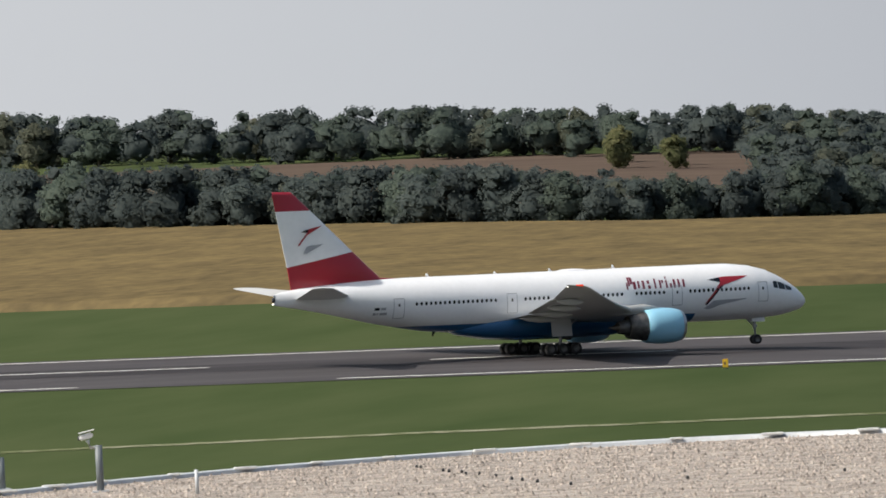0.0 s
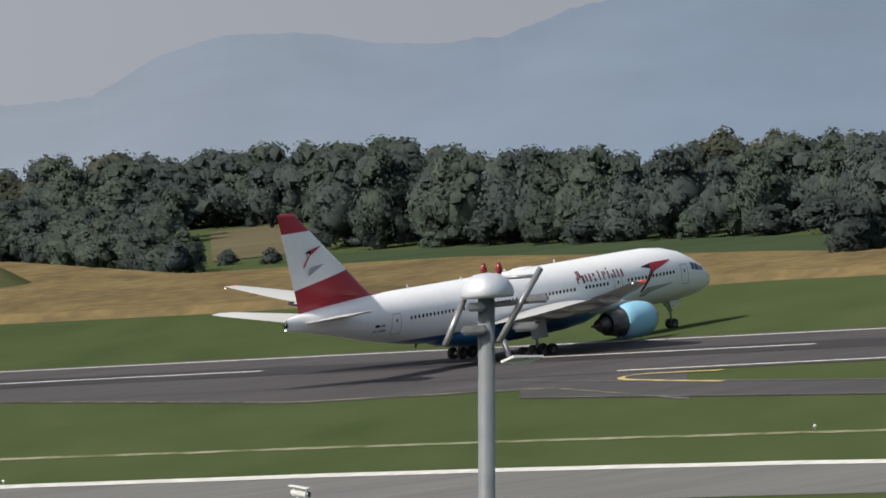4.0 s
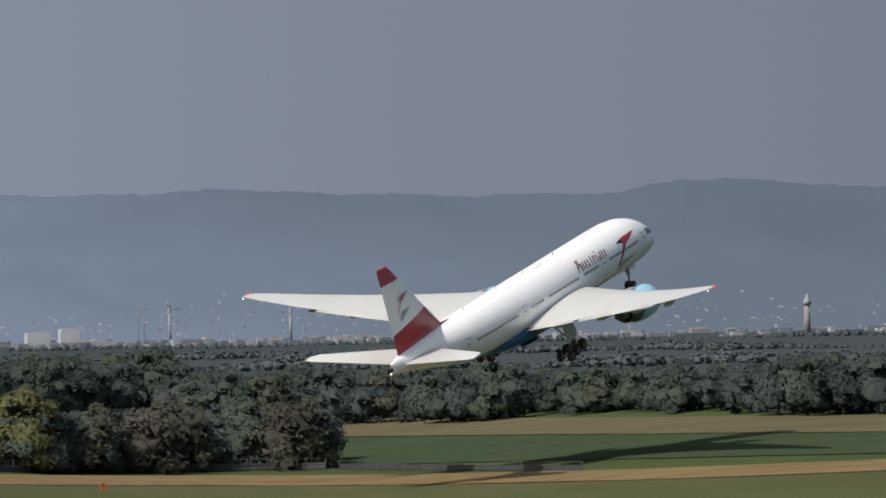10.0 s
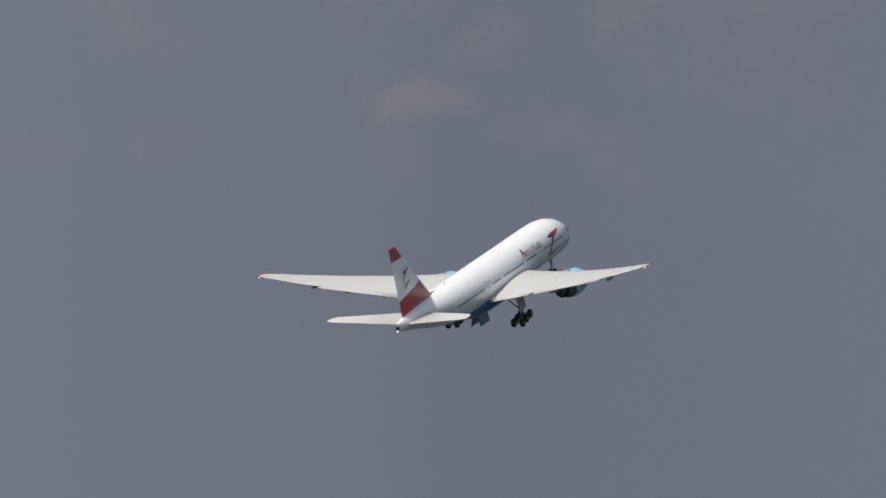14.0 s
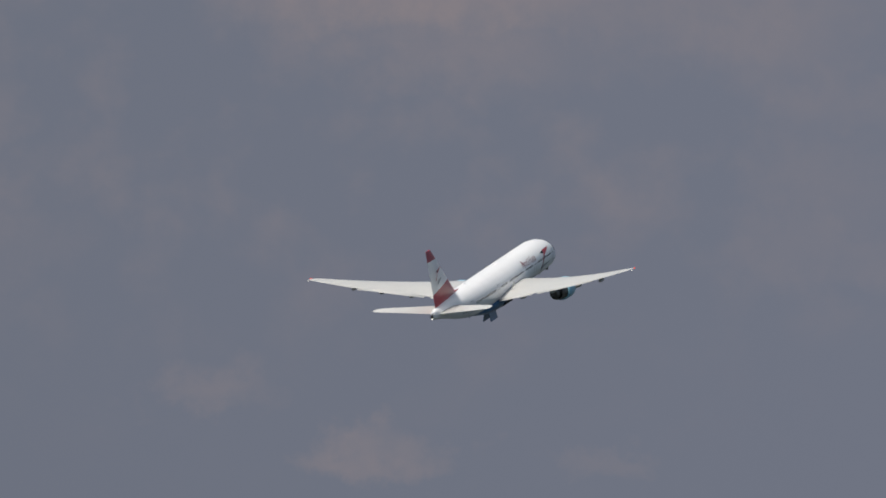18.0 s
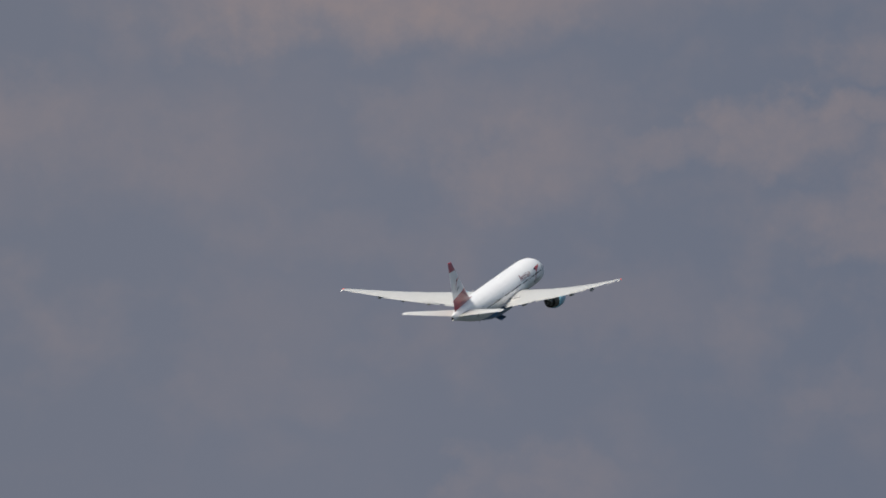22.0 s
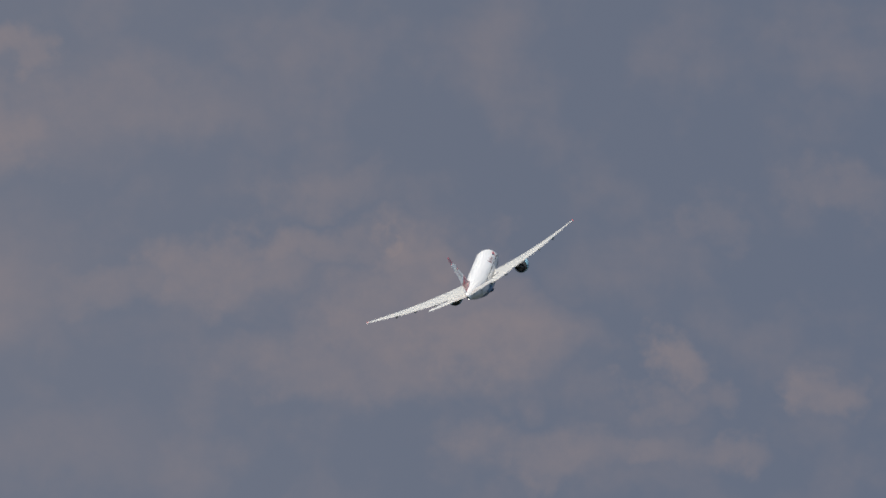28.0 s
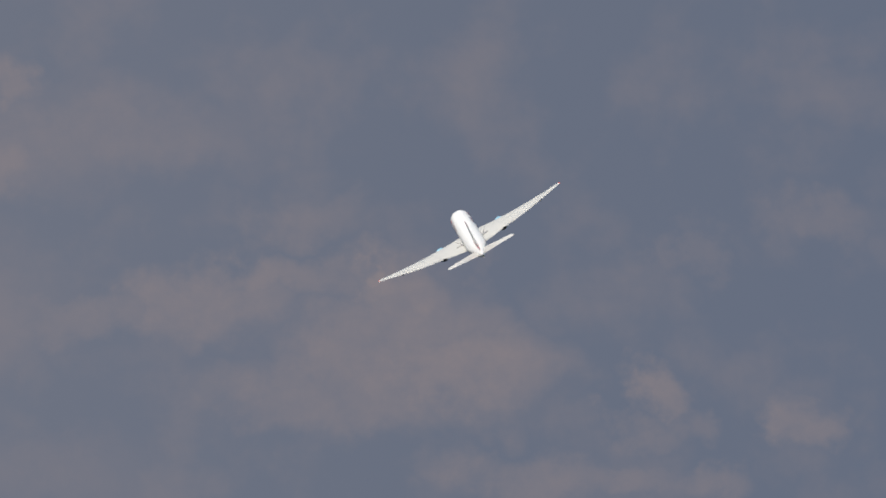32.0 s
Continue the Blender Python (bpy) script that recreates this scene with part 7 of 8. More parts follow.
def make_small():
    x, y = moved(-92.1, 1595.2)
    h = thing("field_hut", "low dark wooden hut in the grain field", "hut", Matrix.Translation((x, y, land(x, y))) @ Matrix.Rotation(radians(28), 4, "Z"))
    w, d, e, r = 6.6, 4.2, 2.2, 3.0
    part("wall", box("wall", w - .3, d - .3, e, M_WOODDARK), h, "dark board walls")
    V = [(-w / 2, -d / 2, e), (-w / 2, d / 2, e), (-w / 2, 0, r), (w / 2, -d / 2, e), (w / 2, d / 2, e), (w / 2, 0, r)]
    V += [(a, b * 0.98, c - 0.12) for a, b, c in V]
    part("roof", mesh_of("roof", V, [(0, 3, 5, 2), (1, 2, 5, 4), (6, 8, 11, 9), (7, 10, 11, 8), (0, 6, 9, 3), (1, 4, 10, 7), (0, 2, 8, 6), (2, 1, 7, 8), (3, 9, 11, 5), (5, 11, 10, 4)], M_ROOFGREY), h, "grey pitched roof")
    part("gable", mesh_of("gable", [(w / 2 - .15, -d / 2 + .15, e), (w / 2 - .15, d / 2 - .15, e), (w / 2 - .15, 0, r - .1), (-w / 2 + .15, -d / 2 + .15, e), (-w / 2 + .15, d / 2 - .15, e), (-w / 2 + .15, 0, r - .1)], [(0, 1, 2), (3, 5, 4)], M_WOODDARK), h)
    part("door", box("door", 0.06, 1.2, 1.2, M_BLACK, Matrix.Translation((w / 2 - 0.12, 0, 0))), h, "dark door")
    # grassy mound beside it
    x, y = moved(-75.5, 1600.0)
    V, Fc = [], []
    nx, ny = 28, 10
    for i in range(nx + 1):
        for k in range(ny + 1):
            u, v = i / nx, k / ny
            px, py = (u - 0.5) * 20, (v - 0.5) * 16
            s = min(1, u / 0.02 if u < 0.02 else (1 - u) / 0.28) * math.sin(math.pi * v) ** 0.6
            V.append((x + px, y + py, land(x + px, y + py) - 0.05 + 3.3 * max(0, min(1, s)) * (1 + 0.06 * noise.noise(Vector((px * .4, py * .4, 2))))))
    for i in range(nx):
        for k in range(ny):
            a = i * (ny + 1) + k
            Fc.append((a, a + ny + 1, a + ny + 2, a + 1))
    tagged(new("earth_mound", mesh_of("earth_mound", V, Fc, mats=[M_GRASS2, M_WHEAT2], index=[1 if i < nx * 0.24 * 1 else 0 for i in range(nx) for k in range(ny)])), "grassed earth mound with a bare end", "mound")
    x, y = moved(-85.9, 1475.3)
    p = thing("weather_sensor", "small white sensor box on a post in the grass", "sensor", Matrix.Translation((x, y, land(x, y))))
    part("post", tube("post", [(0, 0, 0), (0, 0, 1.9)], [0.12, 0.08], M_LAMP, 8), p)
    part("head", box("head", 1.1, 0.4, 0.22, M_BLOCK, Matrix.Translation((-0.1, 0, 1.85)), 0.05), p, "white head")
    part("box", box("box", 0.5, 0.4, 0.7, M_BLOCK, Matrix.Translation((0, 0, 0.3)), 0.05), p, "white box")
    for x, y in [moved(*q) for q in [(-52.7, 1150.3), (-61.9, 1115.7), (-52.8, 1162.3), (20.1, 1167.3), (87.3, 1198.3), (192.0, 1194.2), (211.8, 1103.3), (292.9, 1317.5), (293.2, 1319.5), (-93.5, 1185.8), (-63.0, 1129.7)]]:
        l = thing("edge_light", "small white airfield edge light on a stub", "light", Matrix.Translation((x, y, land(x, y))), "edge lights")
        part("stem", tube("stem", [(0, 0, 0), (0, 0, 0.45)], [0.07, 0.05], M_LAMP, 8), l)
        part("dome", tube("dome", [(0, 0, 0.42), (0, 0, 0.5), (0, 0, 0.62)], [0.14, 0.16, 0.06], M_BLOCK, 10), l, "white lamp head")
    x, y = moved(278.0, 1365.7)
    k = thing("marker_post", "small red marker post in the verge", "post", Matrix.Translation((x, y, land(x, y))))
    part("post", box("post", 0.35, 0.35, 0.8, M_REDSIGN, None, 0.05), k)
    part("cap", box("cap", 0.5, 0.5, 0.15, M_REDSIGN, Matrix.Translation((0, 0, 0.78)), 0.04), k)

    def fence(knots, label, hgt):
        f = thing("fence", label, "fence")
        B, R = zip(*knots)
        n = max(3, int((B[-1] - B[0]) / 0.085))
        pts = [spot(B[0] + (B[-1] - B[0]) * i / n, float(np.interp(B[0] + (B[-1] - B[0]) * i / n, B, R))) for i in range(n + 1)]
        pm = tube("post", [(0, 0, -0.2), (0, 0, hgt)], [0.05, 0.05], M_FENCE, 6)
        for q in pts:
            part("post", pm, f, m=Matrix.Translation(q))
        for z2 in (0.25, hgt * 0.5, hgt * 0.95):
            part("rail", tube("rail", [q + Vector((0, 0, z2)) for q in pts], [0.03] * len(pts), M_FENCE, 5), f)
        V = []
        for q in pts:
            V += [q + Vector((0, 0.05, 0.1)), q + Vector((0, 0.05, hgt * 0.62)), q + Vector((0, 0.09, 0.1)), q + Vector((0, 0.09, hgt * 0.62))]
        Fc = []
        for i in range(len(pts) - 1):
            a, c = 4 * i, 4 * i + 4
            Fc += [(a, c, c + 1, a + 1), (a + 2, a + 3, c + 3, c + 2), (a + 1, c + 1, c + 3, a + 3)]
        part("mesh_panel", mesh_of("mesh_panel", V, Fc, M_FENCE), f, "dark wire mesh")

    fence([(7.33, 1528.3), (7.46, 1523.3), (7.59, 1518.5), (7.73, 1513.8), (7.86, 1509.3), (7.99, 1504.9), (8.12, 1500.7), (8.26, 1496.6), (8.39, 1492.6), (8.52, 1488.8), (8.65, 1485.1), (8.78, 1481.5), (8.92, 1478.1), (9.05, 1474.8), (9.18, 1471.7), (9.31, 1468.7), (9.45, 1465.8), (9.58, 1463.1), (9.71, 1460.5), (9.84, 1458.1), (9.97, 1455.8), (10.11, 1453.6), (10.24, 1451.6), (10.37, 1449.7), (10.5, 1448.0), (10.64, 1446.4), (10.77, 1444.9), (10.9, 1443.6), (11.03, 1442.4), (11.16, 1441.4), (11.3, 1440.4), (11.43, 1439.7), (11.56, 1439.1), (11.69, 1438.6), (11.83, 1438.2), (11.96, 1438.0), (12.09, 1437.9), (12.22, 1438.0), (12.35, 1438.2), (12.49, 1438.6)], "dark wire perimeter fence before the hedgerow", 1.5)
    fence([(12.55, 1438.5), (12.67, 1437.3), (12.78, 1436.0), (12.9, 1434.7), (13.02, 1433.5), (13.14, 1432.2), (13.26, 1430.9), (13.38, 1429.7), (13.5, 1428.4), (13.62, 1427.2)], "grey fence at the field edge", 1.2)


M_FENCE = material("wire_mesh", (0.05, 0.054, 0.06), 0.8, 0.0, color2=(0.038, 0.041, 0.046), scale=1.0)
make_small()


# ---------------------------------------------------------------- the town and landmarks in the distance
# greyed, bluish wall and roof tones: the town's haze is in the base colours
M_TOWN_HAZED = [material("town_%s" % n, c, 0.85, color2=tuple(v * 0.8 for v in c), scale=6.0) for n, c in (("white", (0.31, 0.33, 0.36)), ("grey", (0.16, 0.185, 0.215)), ("cream", (0.22, 0.225, 0.235)), ("red_roof", (0.21, 0.165, 0.16)), ("slate", (0.13, 0.15, 0.175)), ("bright", (0.40, 0.42, 0.45)))]


def make_town():
    rng = random.Random(17)
    V, Fc, MI = [], [], []

    def house(p, w, d, h, mat, roof):
        b = len(V)
        e = h * 0.25 if roof else 0
        V.extend([p + Vector(v) for v in ((-w / 2, -d / 2, -1), (w / 2, -d / 2, -1), (w / 2, d / 2, -1), (-w / 2, d / 2, -1), (-w / 2, -d / 2, h), (w / 2, -d / 2, h), (w / 2, d / 2, h), (-w / 2, d / 2, h), (-w / 2, 0, h + e), (w / 2, 0, h + e))])
        Fc.extend([tuple(b + k for k in f) for f in ((0, 1, 5, 4), (1, 2, 6, 5), (2, 3, 7, 6), (3, 0, 4, 7), (4, 5, 9, 8), (7, 8, 9, 6), (4, 8, 7), (5, 6, 9))])
        MI.extend([mat] * 4 + [roof or mat] * 2 + [mat] * 2)

    for _ in range(900):
        b = rng.choice((rng.uniform(3.0, 8.5), rng.uniform(7.0, 13), rng.uniform(9.0, 18.5)))
        r = rng.uniform(3700, 4470)
        x, y = r * math.sin(radians(b)), r * math.cos(radians(b))
        big = rng.random() < 0.12
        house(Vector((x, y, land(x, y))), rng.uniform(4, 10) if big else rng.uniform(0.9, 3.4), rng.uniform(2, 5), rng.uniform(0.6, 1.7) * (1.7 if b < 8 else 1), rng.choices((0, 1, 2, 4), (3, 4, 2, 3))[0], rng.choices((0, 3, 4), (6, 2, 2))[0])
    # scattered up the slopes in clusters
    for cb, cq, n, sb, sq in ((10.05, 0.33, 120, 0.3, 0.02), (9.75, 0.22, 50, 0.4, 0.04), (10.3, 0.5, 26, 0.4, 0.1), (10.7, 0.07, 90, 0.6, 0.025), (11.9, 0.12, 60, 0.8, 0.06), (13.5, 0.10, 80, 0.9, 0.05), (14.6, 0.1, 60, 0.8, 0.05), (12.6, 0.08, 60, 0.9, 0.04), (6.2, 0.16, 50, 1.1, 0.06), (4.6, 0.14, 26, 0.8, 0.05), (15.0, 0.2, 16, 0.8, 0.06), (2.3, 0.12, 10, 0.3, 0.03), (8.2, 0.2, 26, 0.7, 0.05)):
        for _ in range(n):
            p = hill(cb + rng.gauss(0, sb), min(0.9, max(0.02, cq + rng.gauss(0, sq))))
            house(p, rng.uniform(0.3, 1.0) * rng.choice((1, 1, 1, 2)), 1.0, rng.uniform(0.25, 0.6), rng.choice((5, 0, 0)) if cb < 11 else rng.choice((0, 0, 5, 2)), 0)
    tagged(new("distant_town", mesh_of("distant_town", V, Fc, mats=M_TOWN_HAZED, index=MI)), "houses and halls of a far town in haze-greyed colours", "town", kind="stuff")
    for x, y, z, h, w in [(-228.5, 4193.7, -5.1, 12.5, 5.2), (-259.1, 4191.9, -5.0, 10.8, 2.0), (659.0, 4249.1, -11.8, 14.4, 3.5), (581.1, 4260.4, -10.2, 10.5, 26.0), (580.2, 4260.6, -10.2, 11.8, 26.0), (660.3, 4248.9, -11.8, 12.0, 4.0), (354.2, 4285.4, -6.3, 19.5, 8.0), (464.0, 4325.2, -8.1, 21.1, 3.0), (788.4, 3921.4, -10.8, 5.3, 6.0), (759.4, 3825.2, -10.0, 4.4, 7.0), (823.7, 4322.1, -14.0, 18.7, 5.0), (577.8, 4260.9, -10.1, 11.5, 12.0)]:
        if h > 12 and x > 200:
            # moved up the slope and made small, so its top fits the camera's view
            b, e = math.degrees(math.atan2(x, y)), (z + h - 30) / math.hypot(x, y)
            q = min((i / 40 for i in range(41)), key=lambda q: abs((hill(b, q).z + 1.6 - 30) / hill(b, q).xy.length - e))
            (x, y, z), h, w = hill(b, q), 1.6, w * 0.9
        t = thing("tower_block", "pale distant building above the tree line", "building", Matrix.Translation((x, y, z - 1)), "far buildings")
        hh = h + 1
        deep, k = (w * 0.7, 1) if w < 10 else (8, 6)
        for i in range(k):
            top = hh * (1.0 if k == 1 else rng.uniform(0.93, 1.0))
            at = Matrix.Translation(((i + 0.5) * w / k - w / 2, 0, 0))
            part("wall", box("wall", w / k * (1.0 if k == 1 else rng.uniform(0.8, 0.98)), deep, top, M_TOWN_HAZED[5 if rng.random() < 0.7 else 0], at), t)
            part("roof", box("roof", w / k * 0.8, deep * 0.9, 0.3, M_TOWN_HAZED[0], at @ Matrix.Translation((0, 0, top))), t)
    for x, y, z, h, w in [(317.3, 3485.5, -1.7, 9.1, 10.0), (326.6, 3484.6, -1.9, 8.6, 10.0), (336.0, 3483.8, -2.1, 8.1, 10.0), (345.4, 3482.8, -2.2, 7.5, 10.0), (354.7, 3481.9, -2.4, 7.0, 10.0), (364.1, 3480.9, -2.5, 6.5, 10.0), (373.5, 3479.9, -2.7, 6.0, 10.0), (382.8, 3478.9, -2.8, 5.5, 10.0)]:
        t = thing("long_house", "distant hall with a red tiled roof", "house", Matrix.Translation((x, y, z - 1)), "red roofed halls")
        hh = max(1.2, h - 0.6)
        part("wall", box("wall", w, 6, hh, M_TOWN_HAZED[2]), t)
        part("roof", mesh_of("roof", [(-w / 2, -3.3, hh), (w / 2, -3.3, hh), (w / 2, 3.3, hh), (-w / 2, 3.3, hh), (-w / 2, 0, hh + 1.5), (w / 2, 0, hh + 1.5)], [(0, 1, 5, 4), (3, 4, 5, 2), (0, 4, 3), (1, 2, 5), (0, 3, 2, 1)], M_REDROOF), t, "red tiled roof")


M_REDROOF = material("red_tiles", (0.34, 0.19, 0.165), 0.85, color2=(0.29, 0.165, 0.145), scale=2.0)
make_town()


def make_landmarks():
    rng = random.Random(8)
    for x, y, z, h in [(919.3, 4200.5, -13.4, 12.9), (880.3, 4208.8, -13.4, 11.3), (919.4, 4200.4, -13.4, 11.1), (1171.7, 4033.2, -12.0, 15.4), (1253.7, 4008.4, -11.8, 16.7), (1268.5, 4003.8, -11.8, 18.4)]:
        t = thing("wind_turbine", "white wind turbine standing on the far plain", "wind turbine", Matrix.Translation((x, y, z)), "wind turbines")
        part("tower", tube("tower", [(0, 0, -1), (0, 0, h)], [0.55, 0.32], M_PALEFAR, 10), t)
        part("nacelle", box("nacelle", 0.9, 1.8, 0.8, M_PALEFAR, Matrix.Translation((0, -0.4, h - 0.1)), 0.1), t)
        a0 = rng.uniform(0, 2.1)
        for k in range(3):
            a = a0 + k * 2.094
            part("blade", tube("blade", [(0, -1.4, h + 0.3), (math.cos(a) * 1.2, -1.4, h + 0.3 + math.sin(a) * 1.2), (math.cos(a) * 3.6, -1.4, h + 0.3 + math.sin(a) * 3.6)], [0.2, 0.28, 0.06], M_PALEFAR, 6), t)
    for x, y, z, h in [(600.0, 4207.4, -10.4, 27.3), (632.7, 4202.6, -11.0, 24.1), (673.4, 4196.3, -11.9, 23.0), (747.6, 4183.7, -12.6, 23.4), (633.5, 4202.5, -11.1, 18.3), (599.9, 4207.4, -10.4, 21.8), (861.0, 4161.8, -13.0, 15.7), (293.8, 4239.8, -6.0, 32.3)]:
        t = thing("power_pylon", "grey lattice power pylon on the far plain", "pylon", Matrix.Translation((x, y, z - 1)), "power pylons")
        hh = h + 1
        for sx in (-1, 1):
            for sy in (-1, 1):
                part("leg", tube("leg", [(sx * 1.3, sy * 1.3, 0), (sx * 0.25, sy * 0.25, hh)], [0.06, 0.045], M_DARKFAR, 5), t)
        for k in range(7):
            q0, q1 = k / 7, (k + 1) / 7
            w0, w1 = 1.3 - 1.05 * q0, 1.3 - 1.05 * q1
            part("lattice", tube("lattice", [(-w0, -w0, q0 * hh), (w1, -w1, q1 * hh)], [0.03, 0.03], M_DARKFAR, 4), t)
            part("lattice", tube("lattice", [(w0, -w0, q0 * hh), (-w1, -w1, q1 * hh)], [0.03, 0.03], M_DARKFAR, 4), t)
        for q, w in ((0.95, 1.9), (0.84, 2.6), (0.73, 2.1)):
            part("cross_arm", tube("cross_arm", [(-w, 0, q * hh), (w, 0, q * hh)], [0.05, 0.05], M_DARKFAR, 5), t)
    for x, y, z, h in [(1035.1, 3967.1, -11.4, 12.1), (1161.7, 4140.0, -12.9, 14.7), (1090.4, 4004.1, -11.8, 9.2)]:
        t = thing("water_tower", "far brick tower with a pale flared head", "tower", Matrix.Translation((x, y, z - 1)), "far towers")
        hh = h + 1
        part("shaft", tube("shaft", [(0, 0, 0), (0, 0, hh - 3.2)], [1.1, 0.9], M_BRICKFAR, 16), t, "brick shaft in a haze-dulled red")
        part("head", tube("head", [(0, 0, hh - 3.3), (0, 0, hh - 3.0), (0, 0, hh - 1.7), (0, 0, hh - 1.3), (0, 0, hh)], [0.9, 1.5, 0.95, 0.5, 0.4], M_PALEFAR, 16), t, "pale flared head")
    x, y, z, h = (761.3, 2485.9, 1.2, 5.2)
    t = thing("grain_silo", "pale grain silo with a rusty side and roof plant", "silo", Matrix.Translation((x, y, z - 1)))
    hh = h + 1
    part("wall", box("wall", 8.0, 7.0, hh, M_SILO, None, 0.1), t, "pale cream wall")
    part("rust_panel", box("rust_panel", 0.12, 7.2, hh * 0.98, M_BRICKFAR, Matrix.Translation((-4.1, 0, 0))), t, "rusty red side")
    part("roof_house", box("roof_house", 4.2, 4.0, 1.6, M_DARKFAR, Matrix.Translation((1.4, 0, hh)), 0.1), t, "dark roof house")
    part("chimney", tube("chimney", [(1.0, 0, hh + 1.5), (1.0, 0, hh + 4.6)], [0.55, 0.45], M_DARKFAR, 10), t)
    part("pipe", tube("pipe", [(-2.2, 0, hh), (-2.2, 0, hh + 2.0), (-1.6, 0, hh + 2.2)], [0.25, 0.25, 0.25], M_DARKFAR, 8), t)
    for k in range(3):
        part("seam", box("seam", 0.1, 0.1, hh, M_TOWN_HAZED[1], Matrix.Translation((-2 + 2 * k, -3.52, 0))), t)


# far metal and brick paled and blued: haze put into the colours
M_PALEFAR = material("haze_paled_metal", (0.27, 0.29, 0.33), 0.8, color2=(0.24, 0.26, 0.30), scale=2.0)
M_DARKFAR = material("haze_paled_steel", (0.20, 0.23, 0.27), 0.8, 0.0, color2=(0.18, 0.205, 0.24), scale=1.0)
M_BRICKFAR = material("haze_dulled_brick", (0.24, 0.215, 0.23), 0.9, color2=(0.21, 0.19, 0.21), scale=2.0)
M_SILO = material("cream_render", (0.50, 0.47, 0.38), 0.9, color2=(0.42, 0.39, 0.33), scale=3.0)
make_landmarks()


def make_weather_mast():
    x, y, z = (308.36, 951.24, 22.86)
    g = land(x, y)
    h = z - g
    t = thing("weather_mast", "thin dark weather mast with instruments at its top", "mast", pose(x, y, g))
    part("pole", tube("pole", [(0, 0, 0), (0, 0, h * 0.6), (0, 0, h - 0.2)], [0.22, 0.18, 0.12], M_MASTGREY, 10), t)
    part("sensor_cap", tube("sensor_cap", [(0, 0, h - 0.25), (0, 0, h - 0.2), (0, 0, h + 0.15)], [0.1, 0.2, 0.2], M_BLACK, 12), t, "dark sensor cap")
    part("head", tube("head", [(0, 0, h - 1.65), (0, 0, h - 1.3), (0, 0, h - 0.95), (0, 0, h - 0.8)], [0.2, 0.5, 0.45, 0.2], M_MASTGREY, 14), t, "grey instrument head")
    part("vane", box("vane", 1.3, 0.08, 0.28, M_MASTGREY, Matrix.Translation((0.95, 0, h - 1.0)) @ Matrix.Rotation(-0.06, 4, "Y"), 0.02), t)
    part("arm", tube("arm", [(0.1, 0, h - 2.0), (-0.85, 0, h - 2.0), (-0.95, 0, h - 1.85)], [0.05, 0.05, 0.08], M_MASTGREY, 8), t)
    for dx, dz in ((-0.45, -0.85), (-0.95, -2.15), (0.35, -0.95), (0.0, -3.5)):
        part("lamp", tube("lamp", [(dx, -0.15, h + dz - 0.1), (dx, -0.15, h + dz + 0.12)], [0.13, 0.1], M_BLOCK, 8), t, "small white lamp")


M_MASTGREY = material("dull_steel", (0.09, 0.10, 0.11), 0.7, color2=(0.065, 0.07, 0.08), scale=0.6)
make_weather_mast()


def make_insect():
    """A small pale-winged fly that crosses close to the camera."""
    f = thing("flying_insect", "tiny pale-winged insect in flight", "insect", pose(-1.5, -3.0, 32.5))
    body = lathe("body", [(-0.0012, 0.0001), (-0.0008, 0.0004), (0.0, 0.0005), (0.0008, 0.0004), (0.0012, 0.0001)], M_FLY, 10)
    part("body", body, f, "dull brown body", Matrix.Rotation(0.6, 4, "Y"))
    for s in (-1, 1):
        ring = [(0.0011 * math.cos(w), 0, 0.0018 + 0.0018 * math.sin(w)) for w in [k * math.pi / 6 for k in range(12)]]
        V = [Vector(v) + Vector((0, 0.00005, 0)) for v in ring] + [Vector(v) - Vector((0, 0.00005, 0)) for v in ring]
        Fc = [tuple(range(12)), tuple(range(23, 11, -1))] + [(k, k + 12, (k + 1) % 12 + 12, (k + 1) % 12) for k in range(12)]
        part("wing", mesh_of("wing", V, Fc, M_FLYWING), f, "pale translucent wing", Matrix.Translation((-0.0006, s * 0.0004, 0.0002)) @ Matrix.Rotation(-0.35 - 0.25 * s, 4, "Y") @ Matrix.Rotation(s * -0.3, 4, "X"))
    return f


M_FLY = material("insect_body", (0.10, 0.07, 0.06), 0.6, color2=(0.07, 0.05, 0.04), scale=0.001)
M_FLYWING = material("insect_wing", (0.72, 0.74, 0.70), 0.6, color2=(0.62, 0.64, 0.60), scale=0.001, through=0.55)
INSECT = make_insect()


